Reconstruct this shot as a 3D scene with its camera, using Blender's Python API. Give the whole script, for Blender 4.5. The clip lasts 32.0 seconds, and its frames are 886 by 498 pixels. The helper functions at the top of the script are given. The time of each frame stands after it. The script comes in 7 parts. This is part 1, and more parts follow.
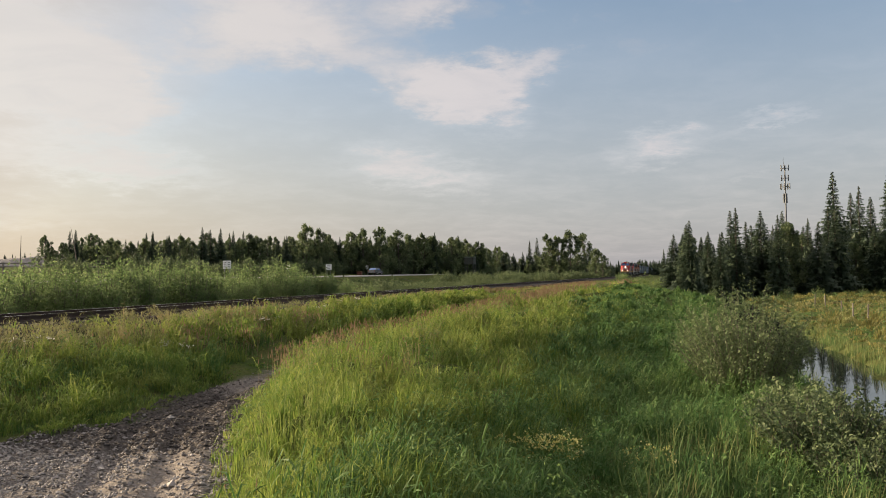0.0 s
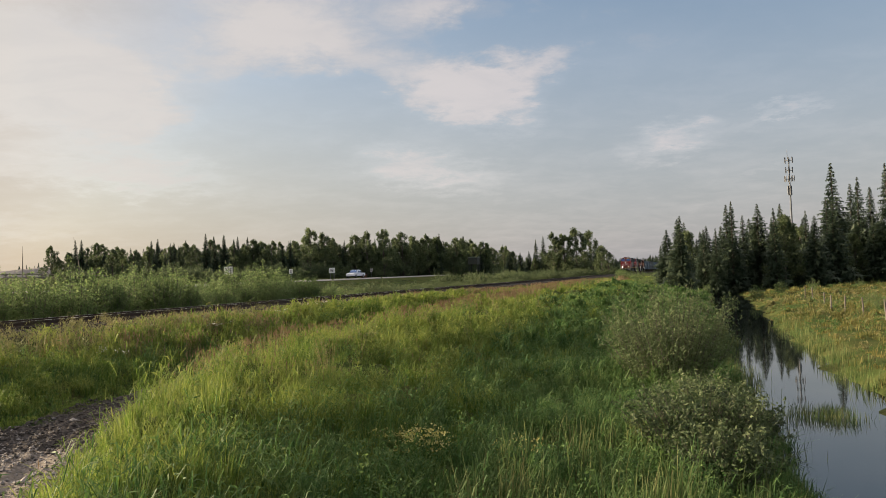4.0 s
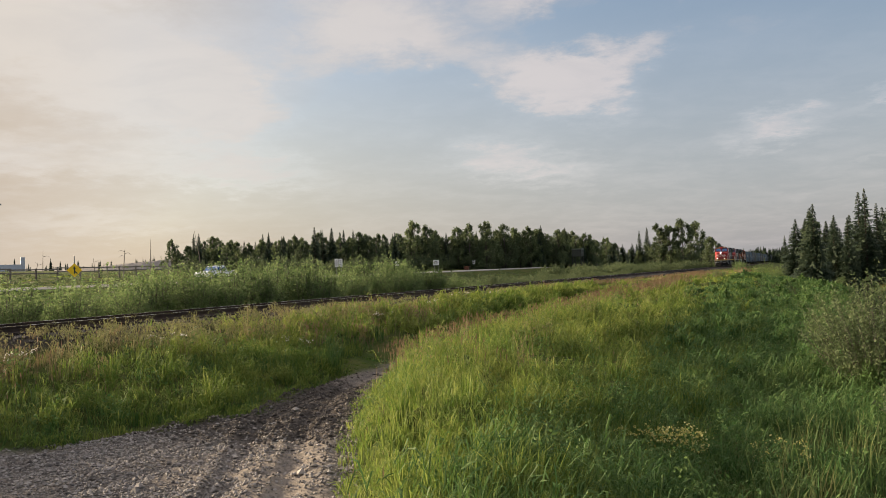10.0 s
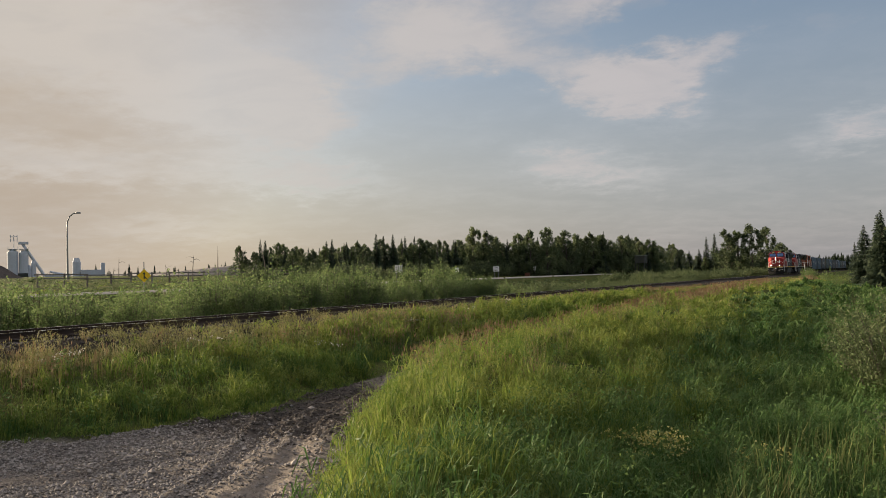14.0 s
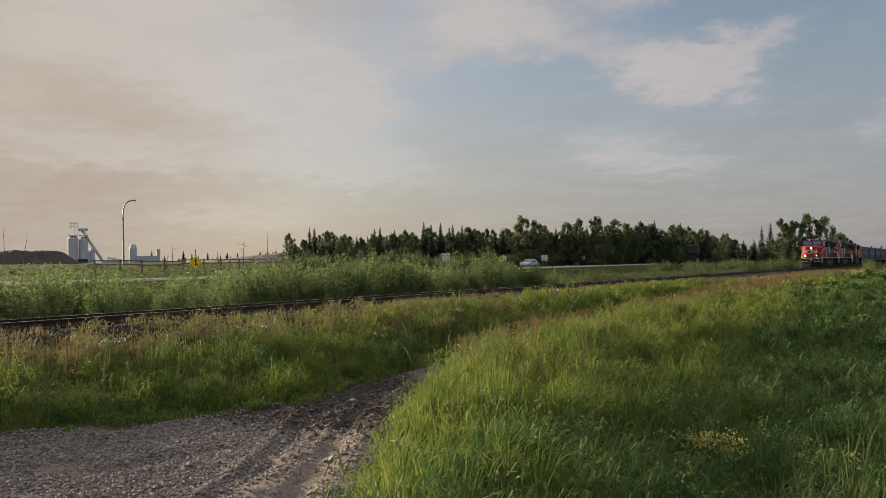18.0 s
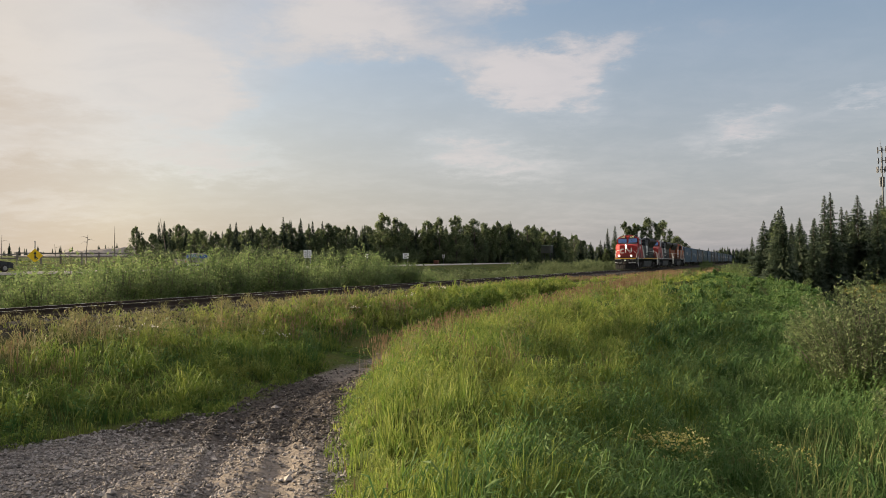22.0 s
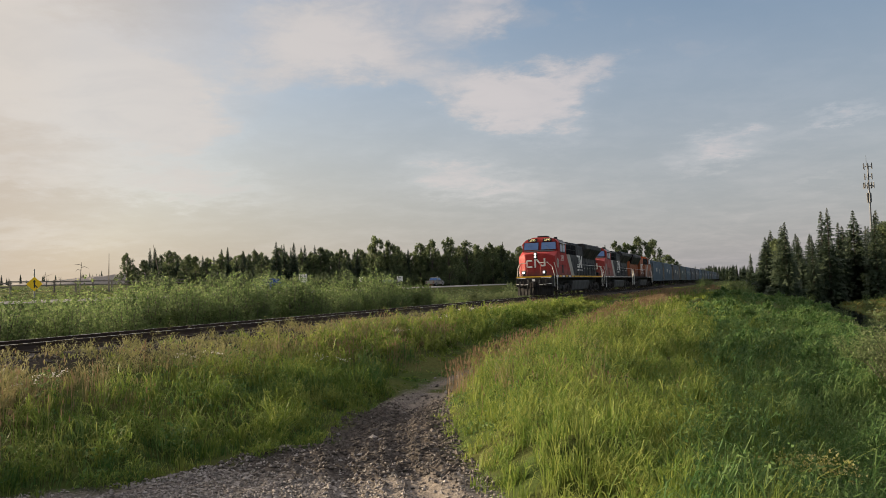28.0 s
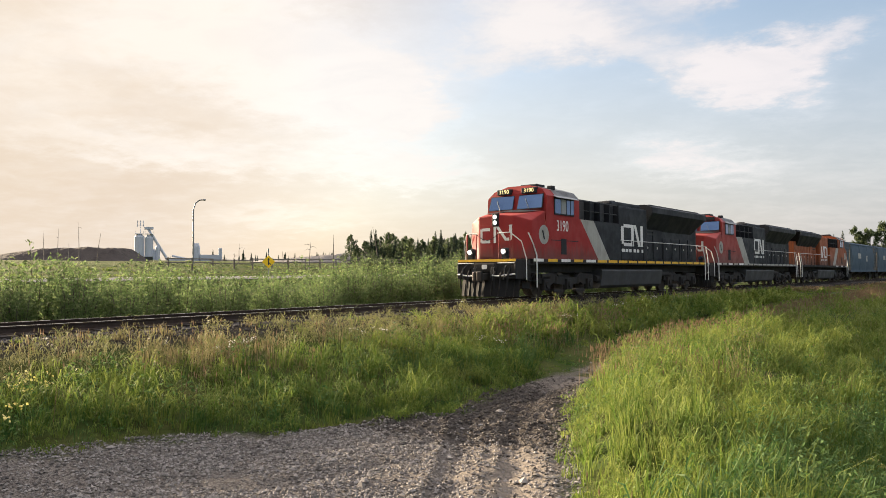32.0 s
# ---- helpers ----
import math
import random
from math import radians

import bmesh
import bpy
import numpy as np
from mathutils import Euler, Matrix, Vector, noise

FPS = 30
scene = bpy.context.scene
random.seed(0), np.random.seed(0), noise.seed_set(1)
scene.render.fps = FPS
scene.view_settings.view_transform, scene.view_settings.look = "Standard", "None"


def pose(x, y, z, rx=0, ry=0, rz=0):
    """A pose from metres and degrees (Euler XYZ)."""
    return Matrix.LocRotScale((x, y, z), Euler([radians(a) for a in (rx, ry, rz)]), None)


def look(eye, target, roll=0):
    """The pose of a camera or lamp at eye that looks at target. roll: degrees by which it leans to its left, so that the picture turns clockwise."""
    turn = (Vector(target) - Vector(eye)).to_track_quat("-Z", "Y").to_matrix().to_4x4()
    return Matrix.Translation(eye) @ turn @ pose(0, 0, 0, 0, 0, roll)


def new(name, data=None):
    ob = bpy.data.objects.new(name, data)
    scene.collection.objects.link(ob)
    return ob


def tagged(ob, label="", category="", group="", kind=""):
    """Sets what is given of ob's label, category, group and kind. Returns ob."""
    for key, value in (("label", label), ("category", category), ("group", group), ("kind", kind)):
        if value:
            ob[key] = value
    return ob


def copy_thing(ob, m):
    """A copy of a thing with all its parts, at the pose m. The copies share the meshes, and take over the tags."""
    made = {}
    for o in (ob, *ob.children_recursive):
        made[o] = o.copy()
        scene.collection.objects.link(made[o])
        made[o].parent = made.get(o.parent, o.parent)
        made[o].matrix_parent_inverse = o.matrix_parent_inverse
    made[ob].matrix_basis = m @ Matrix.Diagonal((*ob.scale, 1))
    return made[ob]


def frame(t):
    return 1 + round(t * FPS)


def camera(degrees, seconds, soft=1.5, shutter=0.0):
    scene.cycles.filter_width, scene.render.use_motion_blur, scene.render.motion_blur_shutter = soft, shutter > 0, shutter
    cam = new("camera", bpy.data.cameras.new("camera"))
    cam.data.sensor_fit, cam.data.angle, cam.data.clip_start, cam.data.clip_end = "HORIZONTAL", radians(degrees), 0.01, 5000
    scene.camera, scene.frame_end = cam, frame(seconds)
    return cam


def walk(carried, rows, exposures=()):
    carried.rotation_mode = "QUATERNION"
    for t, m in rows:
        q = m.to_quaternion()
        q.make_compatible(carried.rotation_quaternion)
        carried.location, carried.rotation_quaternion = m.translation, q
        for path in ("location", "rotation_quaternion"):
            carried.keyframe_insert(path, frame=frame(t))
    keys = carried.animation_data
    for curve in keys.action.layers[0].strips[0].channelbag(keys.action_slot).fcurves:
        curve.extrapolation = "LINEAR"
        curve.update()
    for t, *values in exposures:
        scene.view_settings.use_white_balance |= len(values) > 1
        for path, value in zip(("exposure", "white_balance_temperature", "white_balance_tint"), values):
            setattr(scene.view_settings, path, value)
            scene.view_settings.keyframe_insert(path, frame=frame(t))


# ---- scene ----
cam = camera(60.58, 32.0, soft=0.6)
PATH = [
    (0.0, -0.000, 0.000, 1.543, 0.003, 2.041, -0.838),
    (0.5, 0.422, -0.031, 1.558, -0.758, 2.375, -0.543),
    (1.0, 0.802, -0.085, 1.566, -0.884, 2.782, -0.550),
    (1.5, 1.237, -0.176, 1.541, -0.981, 2.900, -0.664),
    (2.0, 1.631, -0.208, 1.530, -0.889, 2.649, -1.156),
    (2.5, 1.953, -0.265, 1.528, -0.757, 2.566, -1.543),
    (4.5, 2.516, -0.661, 1.505, 1.868, 1.733, -2.473),
    (5.0, 2.383, -0.645, 1.509, 2.498, 1.241, -2.809),
    (5.5, 2.086, -0.602, 1.536, 2.404, 0.922, -3.090),
    (6.0, 1.852, -0.508, 1.546, 1.712, 1.085, -2.674),
    (6.5, 1.566, -0.487, 1.546, 0.792, 1.432, -2.138),
    (7.0, 1.275, -0.483, 1.548, 0.444, 1.771, -1.591),
    (7.5, 1.115, -0.532, 1.536, 0.481, 2.374, -1.201),
    (8.0, 0.925, -0.545, 1.542, 0.973, 2.583, -1.239),
    (8.5, 0.602, -0.415, 1.540, 2.057, 2.179, -1.404),
    (9.0, 0.364, -0.215, 1.510, 3.702, 1.528, -1.494),
    (9.5, 0.141, -0.070, 1.515, 5.625, 1.468, -1.983),
    (10.0, -0.113, -0.021, 1.514, 7.989, 1.818, -2.155),
    (10.5, -0.144, -0.015, 1.508, 9.385, 1.918, -1.860),
    (11.0, 0.107, -0.055, 1.505, 8.818, 2.032, -2.198),
    (11.5, 0.296, -0.112, 1.523, 7.422, 2.070, -2.670),
    (12.0, 0.470, -0.211, 1.524, 6.647, 2.342, -2.796),
    (12.5, 0.689, -0.295, 1.541, 7.059, 2.436, -2.209),
    (13.0, 0.971, -0.428, 1.541, 9.080, 2.570, -1.765),
    (13.5, 1.092, -0.589, 1.541, 11.351, 2.449, -1.890),
    (14.0, 1.216, -0.671, 1.532, 12.942, 2.440, -1.930),
    (14.5, 1.434, -0.625, 1.530, 13.977, 2.410, -1.885),
    (15.0, 1.542, -0.566, 1.510, 15.458, 1.913, -1.900),
    (15.5, 1.480, -0.542, 1.506, 17.751, 1.779, -1.949),
    (17.5, 1.167, -0.273, 1.575, 18.487, 1.827, -2.070),
    (18.0, 1.153, -0.177, 1.571, 16.588, 1.670, -1.479),
    (18.5, 0.919, -0.116, 1.569, 14.502, 1.826, -1.055),
    (19.0, 0.721, -0.020, 1.550, 12.483, 1.879, -0.769),
    (19.5, 0.509, 0.101, 1.553, 10.662, 1.938, -0.415),
    (20.0, 0.200, 0.182, 1.558, 9.269, 1.917, -0.233),
    (20.5, -0.035, 0.290, 1.535, 8.317, 1.837, -0.159),
    (21.0, -0.240, 0.400, 1.540, 7.119, 1.759, -0.662),
    (21.5, -0.494, 0.473, 1.544, 6.094, 1.465, -1.326),
    (22.0, -0.628, 0.573, 1.533, 5.583, 1.284, -0.945),
    (22.5, -0.683, 0.714, 1.525, 4.816, 1.478, -0.645),
    (23.0, -0.935, 0.742, 1.519, 3.985, 1.517, -0.847),
    (23.5, -1.187, 0.747, 1.489, 3.364, 1.306, -1.028),
    (24.0, -1.479, 0.749, 1.489, 2.611, 1.286, -1.004),
    (24.5, -1.803, 0.669, 1.501, 2.455, 1.573, -0.697),
    (26.5, -2.727, 1.039, 1.536, 2.462, 2.121, -0.655),
    (27.0, -2.781, 1.096, 1.533, 3.027, 2.865, -1.170),
    (27.5, -2.807, 1.175, 1.537, 3.445, 3.076, -1.559),
    (28.0, -2.749, 1.093, 1.512, 4.341, 2.953, -1.914),
    (28.5, -2.601, 1.008, 1.537, 5.753, 2.486, -1.977),
    (29.0, -2.298, 0.917, 1.528, 7.872, 1.643, -1.648),
    (29.5, -2.113, 0.769, 1.521, 9.668, 1.217, -1.595),
    (30.0, -1.914, 0.654, 1.538, 11.508, 1.017, -1.650),
    (30.5, -1.617, 0.585, 1.540, 13.792, 0.947, -1.195),
    (31.0, -1.415, 0.483, 1.548, 15.919, 0.848, -0.776),
    (31.5, -1.218, 0.317, 1.560, 17.989, 1.259, -0.809),
    (32.0, -0.984, 0.217, 1.587, 20.526, 1.971, -0.468),
]
walk(cam, [(t, pose(x, y, z, 0, 0, yaw) @ pose(0, 0, 0, 90 + pitch, 0, 0) @ pose(0, 0, 0, 0, 0, roll)) for t, x, y, z, yaw, pitch, roll in PATH],
     exposures=[(0.0, 1.60), (1.1, 1.59), (2.0, 1.46), (3.5, 1.50), (5.0, 1.56), (9.0, 1.56), (10.0, 1.52), (10.5, 1.37), (11.0, 1.10), (11.5, 1.34), (12.0, 1.48), (13.0, 1.34), (15.0, 1.20), (18.0, 1.15), (20.0, 1.30), (22.0, 1.52), (24.0, 1.56), (28.0, 1.42), (29.2, 1.44), (30.0, 1.76), (31.0, 1.92), (32.0, 2.02)])

# ---- world, sun ----
SUN_AZ, SUN_EL = 74.0, 14.5          # degrees left of the +y axis, and above the horizon


def sky_dir(yaw, el):
    a, e = radians(yaw), radians(el)
    return Vector((-math.sin(a) * math.cos(e), math.cos(a) * math.cos(e), math.sin(e)))


def build_world():
    w = bpy.data.worlds.new("sky")
    scene.world = w
    w.use_nodes = True
    nt = w.node_tree
    nt.nodes.clear()
    N, L = nt.nodes.new, nt.links.new

    def math_node(op, a, b=None, c=None):
        n = N("ShaderNodeMath")
        n.operation = op
        for i, v in enumerate((a, b, c)):
            if v is None:
                continue
            if isinstance(v, (int, float)):
                n.inputs[i].default_value = v
            else:
                L(v, n.inputs[i])
        return n.outputs[0]

    def smooth(v, lo, hi, out_lo=0.0, out_hi=1.0):
        n = N("ShaderNodeMapRange")
        n.interpolation_type = "SMOOTHSTEP"
        L(v, n.inputs[0])
        for i, x in enumerate((lo, hi, out_lo, out_hi)):
            n.inputs[i + 1].default_value = x
        return n.outputs[0]

    def mix(f, a, b):
        n = N("ShaderNodeMix")
        n.data_type = "RGBA"
        for i, v in ((0, f), (6, a), (7, b)):
            if isinstance(v, (int, float, tuple)):
                n.inputs[i].default_value = v
            else:
                L(v, n.inputs[i])
        return n.outputs[2]

    sky = N("ShaderNodeTexSky")
    sky.sky_type, sky.sun_disc = "NISHITA", False
    sky.sun_elevation, sky.sun_rotation = radians(SUN_EL), radians(-SUN_AZ)
    sky.air_density, sky.dust_density, sky.ozone_density = 1.0, 2.2, 1.3
    coord = N("ShaderNodeTexCoord").outputs["Generated"]
    sep = N("ShaderNodeSeparateXYZ")
    L(coord, sep.inputs[0])
    up = math_node("MAXIMUM", sep.outputs[2], 0.0)
    # the sheet of cloud: direction meets a plane overhead
    den = math_node("ADD", up, 0.16)
    comb = N("ShaderNodeCombineXYZ")
    L(math_node("DIVIDE", sep.outputs[0], den), comb.inputs[0])
    L(math_node("DIVIDE", sep.outputs[1], den), comb.inputs[1])

    def fbm(scale, detail, rough, off, distort=0.0, stretch=(1, 1, 1)):
        m = N("ShaderNodeMapping")
        m.inputs["Location"].default_value, m.inputs["Scale"].default_value = off, stretch
        m.inputs["Rotation"].default_value = (0, 0, radians(-25))
        L(comb.outputs[0], m.inputs[0])
        n = N("ShaderNodeTexNoise")
        n.inputs["Scale"].default_value, n.inputs["Detail"].default_value = scale, detail
        n.inputs["Roughness"].default_value, n.inputs["Distortion"].default_value = rough, distort
        L(m.outputs[0], n.inputs["Vector"])
        return n.outputs["Fac"]

    wisps = fbm(2.6, 8.0, 0.58, (3.1, 0.4, 0), 0.35, (0.8, 1.15, 1))
    fine = fbm(8.0, 8.0, 0.62, (0.7, 2.2, 0), 0.5)
    tex = math_node("ADD", math_node("MULTIPLY", wisps, 0.60), math_node("MULTIPLY", fine, 0.40))
    # cloud edges are frayed: directions are pushed about by a turbulent field
    fray = N("ShaderNodeTexNoise")
    fray.inputs["Scale"].default_value, fray.inputs["Detail"].default_value, fray.inputs["Roughness"].default_value = 6.5, 7.0, 0.64
    L(comb.outputs[0], fray.inputs["Vector"])
    push = N("ShaderNodeVectorMath")
    push.operation = "MULTIPLY_ADD"
    L(fray.outputs["Color"], push.inputs[0])
    push.inputs[1].default_value = (0.115, 0.115, 0.085)
    back = N("ShaderNodeVectorMath")
    back.operation = "SUBTRACT"
    L(coord, back.inputs[0])
    back.inputs[1].default_value = (0.0575, 0.0575, 0.0425)
    L(back.outputs[0], push.inputs[2])
    bent = push.outputs[0]
    total = None
    for yaw, el, wide, high, lean, weight in CLOUDS:
        c = sky_dir(yaw, el)
        right = Vector((math.cos(radians(yaw)), math.sin(radians(yaw)), 0))
        upv = right.cross(c)
        if lean:
            right, upv = (right * math.cos(radians(lean)) + upv * math.sin(radians(lean)),
                          upv * math.cos(radians(lean)) - right * math.sin(radians(lean)))
        parts = []
        for axis, size in ((right, wide), (upv, high)):
            d = N("ShaderNodeVectorMath")
            d.operation = "DOT_PRODUCT"
            L(bent, d.inputs[0])
            d.inputs[1].default_value = axis
            k = math_node("DIVIDE", d.outputs["Value"], math.sin(radians(size)))
            parts.append(math_node("MULTIPLY", k, k))
        front = N("ShaderNodeVectorMath")
        front.operation = "DOT_PRODUCT"
        L(coord, front.inputs[0])
        front.inputs[1].default_value = c
        g = math_node("EXPONENT", math_node("MULTIPLY", math_node("ADD", parts[0], parts[1]), -1.0))
        g = math_node("MULTIPLY", math_node("MULTIPLY", g, smooth(front.outputs["Value"], 0.2, 0.6)), weight)
        total = g if total is None else math_node("ADD", total, g)
    shaped = math_node("MULTIPLY", total, math_node("ADD", math_node("MULTIPLY", tex, 1.9), 0.05))
    veil_cloud = smooth(tex, 0.36, 0.74, 0.0, 0.42)
    dens = math_node("MAXIMUM", math_node("MAXIMUM", smooth(shaped, 0.04, 1.25), veil_cloud), smooth(math_node("ADD", up, math_node("MULTIPLY", tex, 0.6)), 0.65, 1.0))
    # colour of lit cloud: warmer towards the sun
    sd = N("ShaderNodeVectorMath")
    sd.operation = "DOT_PRODUCT"
    L(coord, sd.inputs[0])
    sd.inputs[1].default_value = sky_dir(SUN_AZ, SUN_EL)
    toward = smooth(sd.outputs["Value"], 0.0, 1.0)
    cloud = mix(toward, CLOUD_FAR, CLOUD_NEAR)
    # thick and thin places in the cloud
    relief = fbm(4.6, 7.0, 0.6, (5.3, 1.7, 0), 0.6, (0.85, 1.2, 1))
    cloud = mix(smooth(relief, 0.38, 0.74, 0.0, 0.24), cloud, mix(toward, SHADE_FAR, SHADE_NEAR))
    # cloud overhead is brighter than cloud near the horizon, as under any covered sky
    lift = N("ShaderNodeVectorMath")
    lift.operation = "SCALE"
    L(cloud, lift.inputs[0])
    L(smooth(up, 0.36, 1.0, 1.0, 2.15), lift.inputs["Scale"])
    cloud = lift.outputs[0]
    haze_amount = smooth(up, 0.0, 0.45, 1.0, 0.0)
    haze = mix(toward, HAZE_FAR, HAZE_NEAR)
    glow = smooth(sd.outputs["Value"], 0.94, 1.0)
    b1, b2 = N("ShaderNodeBackground"), N("ShaderNodeBackground")
    L(sky.outputs[0], b1.inputs[0])
    b1.inputs[1].default_value = SKY
    cl = mix(dens, haze, cloud)
    L(mix(glow, cl, (0.38, 0.28, 0.18, 1)), b2.inputs[0])
    b2.inputs[1].default_value = 1.0
    ms = N("ShaderNodeMixShader")
    near_sun = smooth(sd.outputs["Value"], 0.35, 0.86)
    cover = math_node("MAXIMUM", math_node("MULTIPLY", dens, 0.85), math_node("MAXIMUM", math_node("MULTIPLY", haze_amount, 0.80), near_sun))
    L(math_node("MAXIMUM", cover, glow), ms.inputs[0])
    L(b1.outputs[0], ms.inputs[1])
    L(b2.outputs[0], ms.inputs[2])
    out = N("ShaderNodeOutputWorld")
    L(ms.outputs[0], out.inputs[0])


SKY = 0.062
CLOUD_FAR, CLOUD_NEAR = (0.247, 0.225, 0.225, 1), (0.259, 0.236, 0.211, 1)
SHADE_FAR, SHADE_NEAR = (0.169, 0.167, 0.178, 1), (0.197, 0.186, 0.177, 1)
HAZE_FAR, HAZE_NEAR = (0.150, 0.146, 0.154, 1), (0.214, 0.178, 0.141, 1)
# yaw (left of +y), elevation, half-width, half-height, lean, weight
CLOUDS = [
    (29.0, 15.0, 8.5, 5.0, -10, 1.35), (24.0, 12.5, 5.0, 2.6, -18, 0.8), (38.5, 17.5, 9.0, 4.0, -8, 1.0),
    (15.5, 18.5, 7.0, 4.0, -14, 0.85), (9.0, 20.5, 6.0, 3.4, 10, 0.8), (7.0, 16.5, 5.0, 1.6, -14, 0.5),
    (0.2, 13.8, 4.2, 2.9, -8, 1.25), (-4.2, 12.4, 3.6, 2.2, -20, 0.8), (-7.2, 15.6, 4.6, 1.7, 10, 0.85), (0.5, 20.5, 4.0, 2.2, 25, 0.8),
    (4.0, 8.6, 5.0, 2.0, -12, 0.8), (-1.5, 7.4, 5.0, 1.6, -8, 0.6), (-15.9, 9.2, 4.6, 1.5, 8, 1.0), (-24.0, 10.6, 2.6, 0.6, 16, 0.8),
    (23.0, 7.8, 8.5, 1.5, -4, 0.9), (41.0, 9.0, 10.0, 1.8, -4, 0.8), (32.0, 4.4, 9.0, 1.5, 0, 0.7),
    (52.0, 14.0, 10.0, 4.0, -6, 0.8), (48.0, 24.0, 12.0, 4.0, -8, 0.8), (-22.0, 6.5, 4.0, 0.7, 4, 0.5),
]
build_world()
sun = new("sun", bpy.data.lights.new("sun", "SUN"))
sun.data.energy, sun.data.angle, sun.data.color = 5.0, radians(3.0), (1.0, 0.81, 0.57)
sun.matrix_world = look((0, 0, 50), Vector((0, 0, 50)) - sky_dir(SUN_AZ, SUN_EL))

# ---- materials ----
def material(name, build):
    m = bpy.data.materials.new(name)
    m.use_nodes = True
    nt = m.node_tree
    nt.nodes.clear()
    shader = build(nt, nt.nodes.new, nt.links.new)
    out = nt.nodes.new("ShaderNodeOutputMaterial")
    nt.links.new(shader, out.inputs[0])
    return m


def c4(c):
    return (c[0], c[1], c[2], 1.0)


def node_mix(N, L, f, a, b, blend="MIX"):
    n = N("ShaderNodeMix")
    n.data_type, n.blend_type = "RGBA", blend
    for i, v in ((0, f), (6, a), (7, b)):
        if isinstance(v, (int, float)):
            n.inputs[i].default_value = v
        elif isinstance(v, tuple):
            n.inputs[i].default_value = c4(v)
        else:
            L(v, n.inputs[i])
    return n.outputs[2]


def node_noise(N, L, scale, detail=4.0, rough=0.55, vec=None, distort=0.0):
    n = N("ShaderNodeTexNoise")
    n.inputs["Scale"].default_value, n.inputs["Detail"].default_value = scale, detail
    n.inputs["Roughness"].default_value, n.inputs["Distortion"].default_value = rough, distort
    L(vec if vec is not None else N("ShaderNodeTexCoord").outputs["Object"], n.inputs["Vector"])
    return n.outputs["Fac"]


def node_range(N, L, v, lo, hi, a=0.0, b=1.0):
    n = N("ShaderNodeMapRange")
    n.interpolation_type = "SMOOTHSTEP"
    L(v, n.inputs[0])
    for i, x in enumerate((lo, hi, a, b)):
        n.inputs[i + 1].default_value = x
    return n.outputs[0]


def node_math(N, L, op, a, b):
    n = N("ShaderNodeMath")
    n.operation = op
    for i, v in enumerate((a, b)):
        if isinstance(v, (int, float)):
            n.inputs[i].default_value = v
        else:
            L(v, n.inputs[i])
    return n.outputs[0]


def principled(N, L, color, rough=0.6, metal=0.0, bump=None, bump_strength=0.3, bump_dist=0.02, spec=0.5):
    p = N("ShaderNodeBsdfPrincipled")
    for key, v in (("Base Color", color), ("Roughness", rough), ("Metallic", metal), ("Specular IOR Level", spec)):
        if isinstance(v, tuple):
            p.inputs[key].default_value = c4(v)
        elif isinstance(v, (int, float)):
            p.inputs[key].default_value = v
        else:
            L(v, p.inputs[key])
    if bump is not None:
        b = N("ShaderNodeBump")
        b.inputs["Strength"].default_value, b.inputs["Distance"].default_value = bump_strength, bump_dist
        L(bump, b.inputs["Height"])
        L(b.outputs[0], p.inputs["Normal"])
    return p


def painted(name, color, rough=0.45, dirt=(0.10, 0.085, 0.07), amount=0.35, metal=0.0, scale=1.0, grime=0.0):
    """Paint or metal with grime at two scales."""
    def build(nt, N, L):
        big = node_noise(N, L, 1.3 * scale, 5, 0.6)
        small = node_noise(N, L, 22 * scale, 3, 0.6)
        streak = N("ShaderNodeMapping")
        streak.inputs["Scale"].default_value = (9 * scale, 9 * scale, 0.7 * scale)
        L(N("ShaderNodeTexCoord").outputs["Object"], streak.inputs[0])
        runs = node_noise(N, L, 1.0, 4, 0.6, streak.outputs[0])
        f = node_math(N, L, "MULTIPLY", node_range(N, L, node_math(N, L, "ADD", node_math(N, L, "MULTIPLY", big, 0.6), node_math(N, L, "MULTIPLY", runs, 0.4)), 0.42, 0.72), amount)
        c = node_mix(N, L, f, color, dirt)
        c = node_mix(N, L, node_range(N, L, small, 0.35, 0.75, 0.0, 0.18), c, tuple(v * 0.72 for v in color))
        if grime:
            sep = N("ShaderNodeSeparateXYZ")
            L(N("ShaderNodeTexCoord").outputs["Object"], sep.inputs[0])
            z = node_math(N, L, "ADD", sep.outputs[2], node_math(N, L, "MULTIPLY", node_math(N, L, "SUBTRACT", runs, 0.5), 1.6))
            c = node_mix(N, L, node_range(N, L, z, 1.5, grime, 0.62, 0.0), c, (0.070, 0.056, 0.048))
        r = node_range(N, L, big, 0.3, 0.7, rough - 0.08, min(0.95, rough + 0.2))
        return principled(N, L, c, r, metal, small, 0.08, 0.004, 0.5 if metal else 0.28).outputs[0]
    return material(name, build)


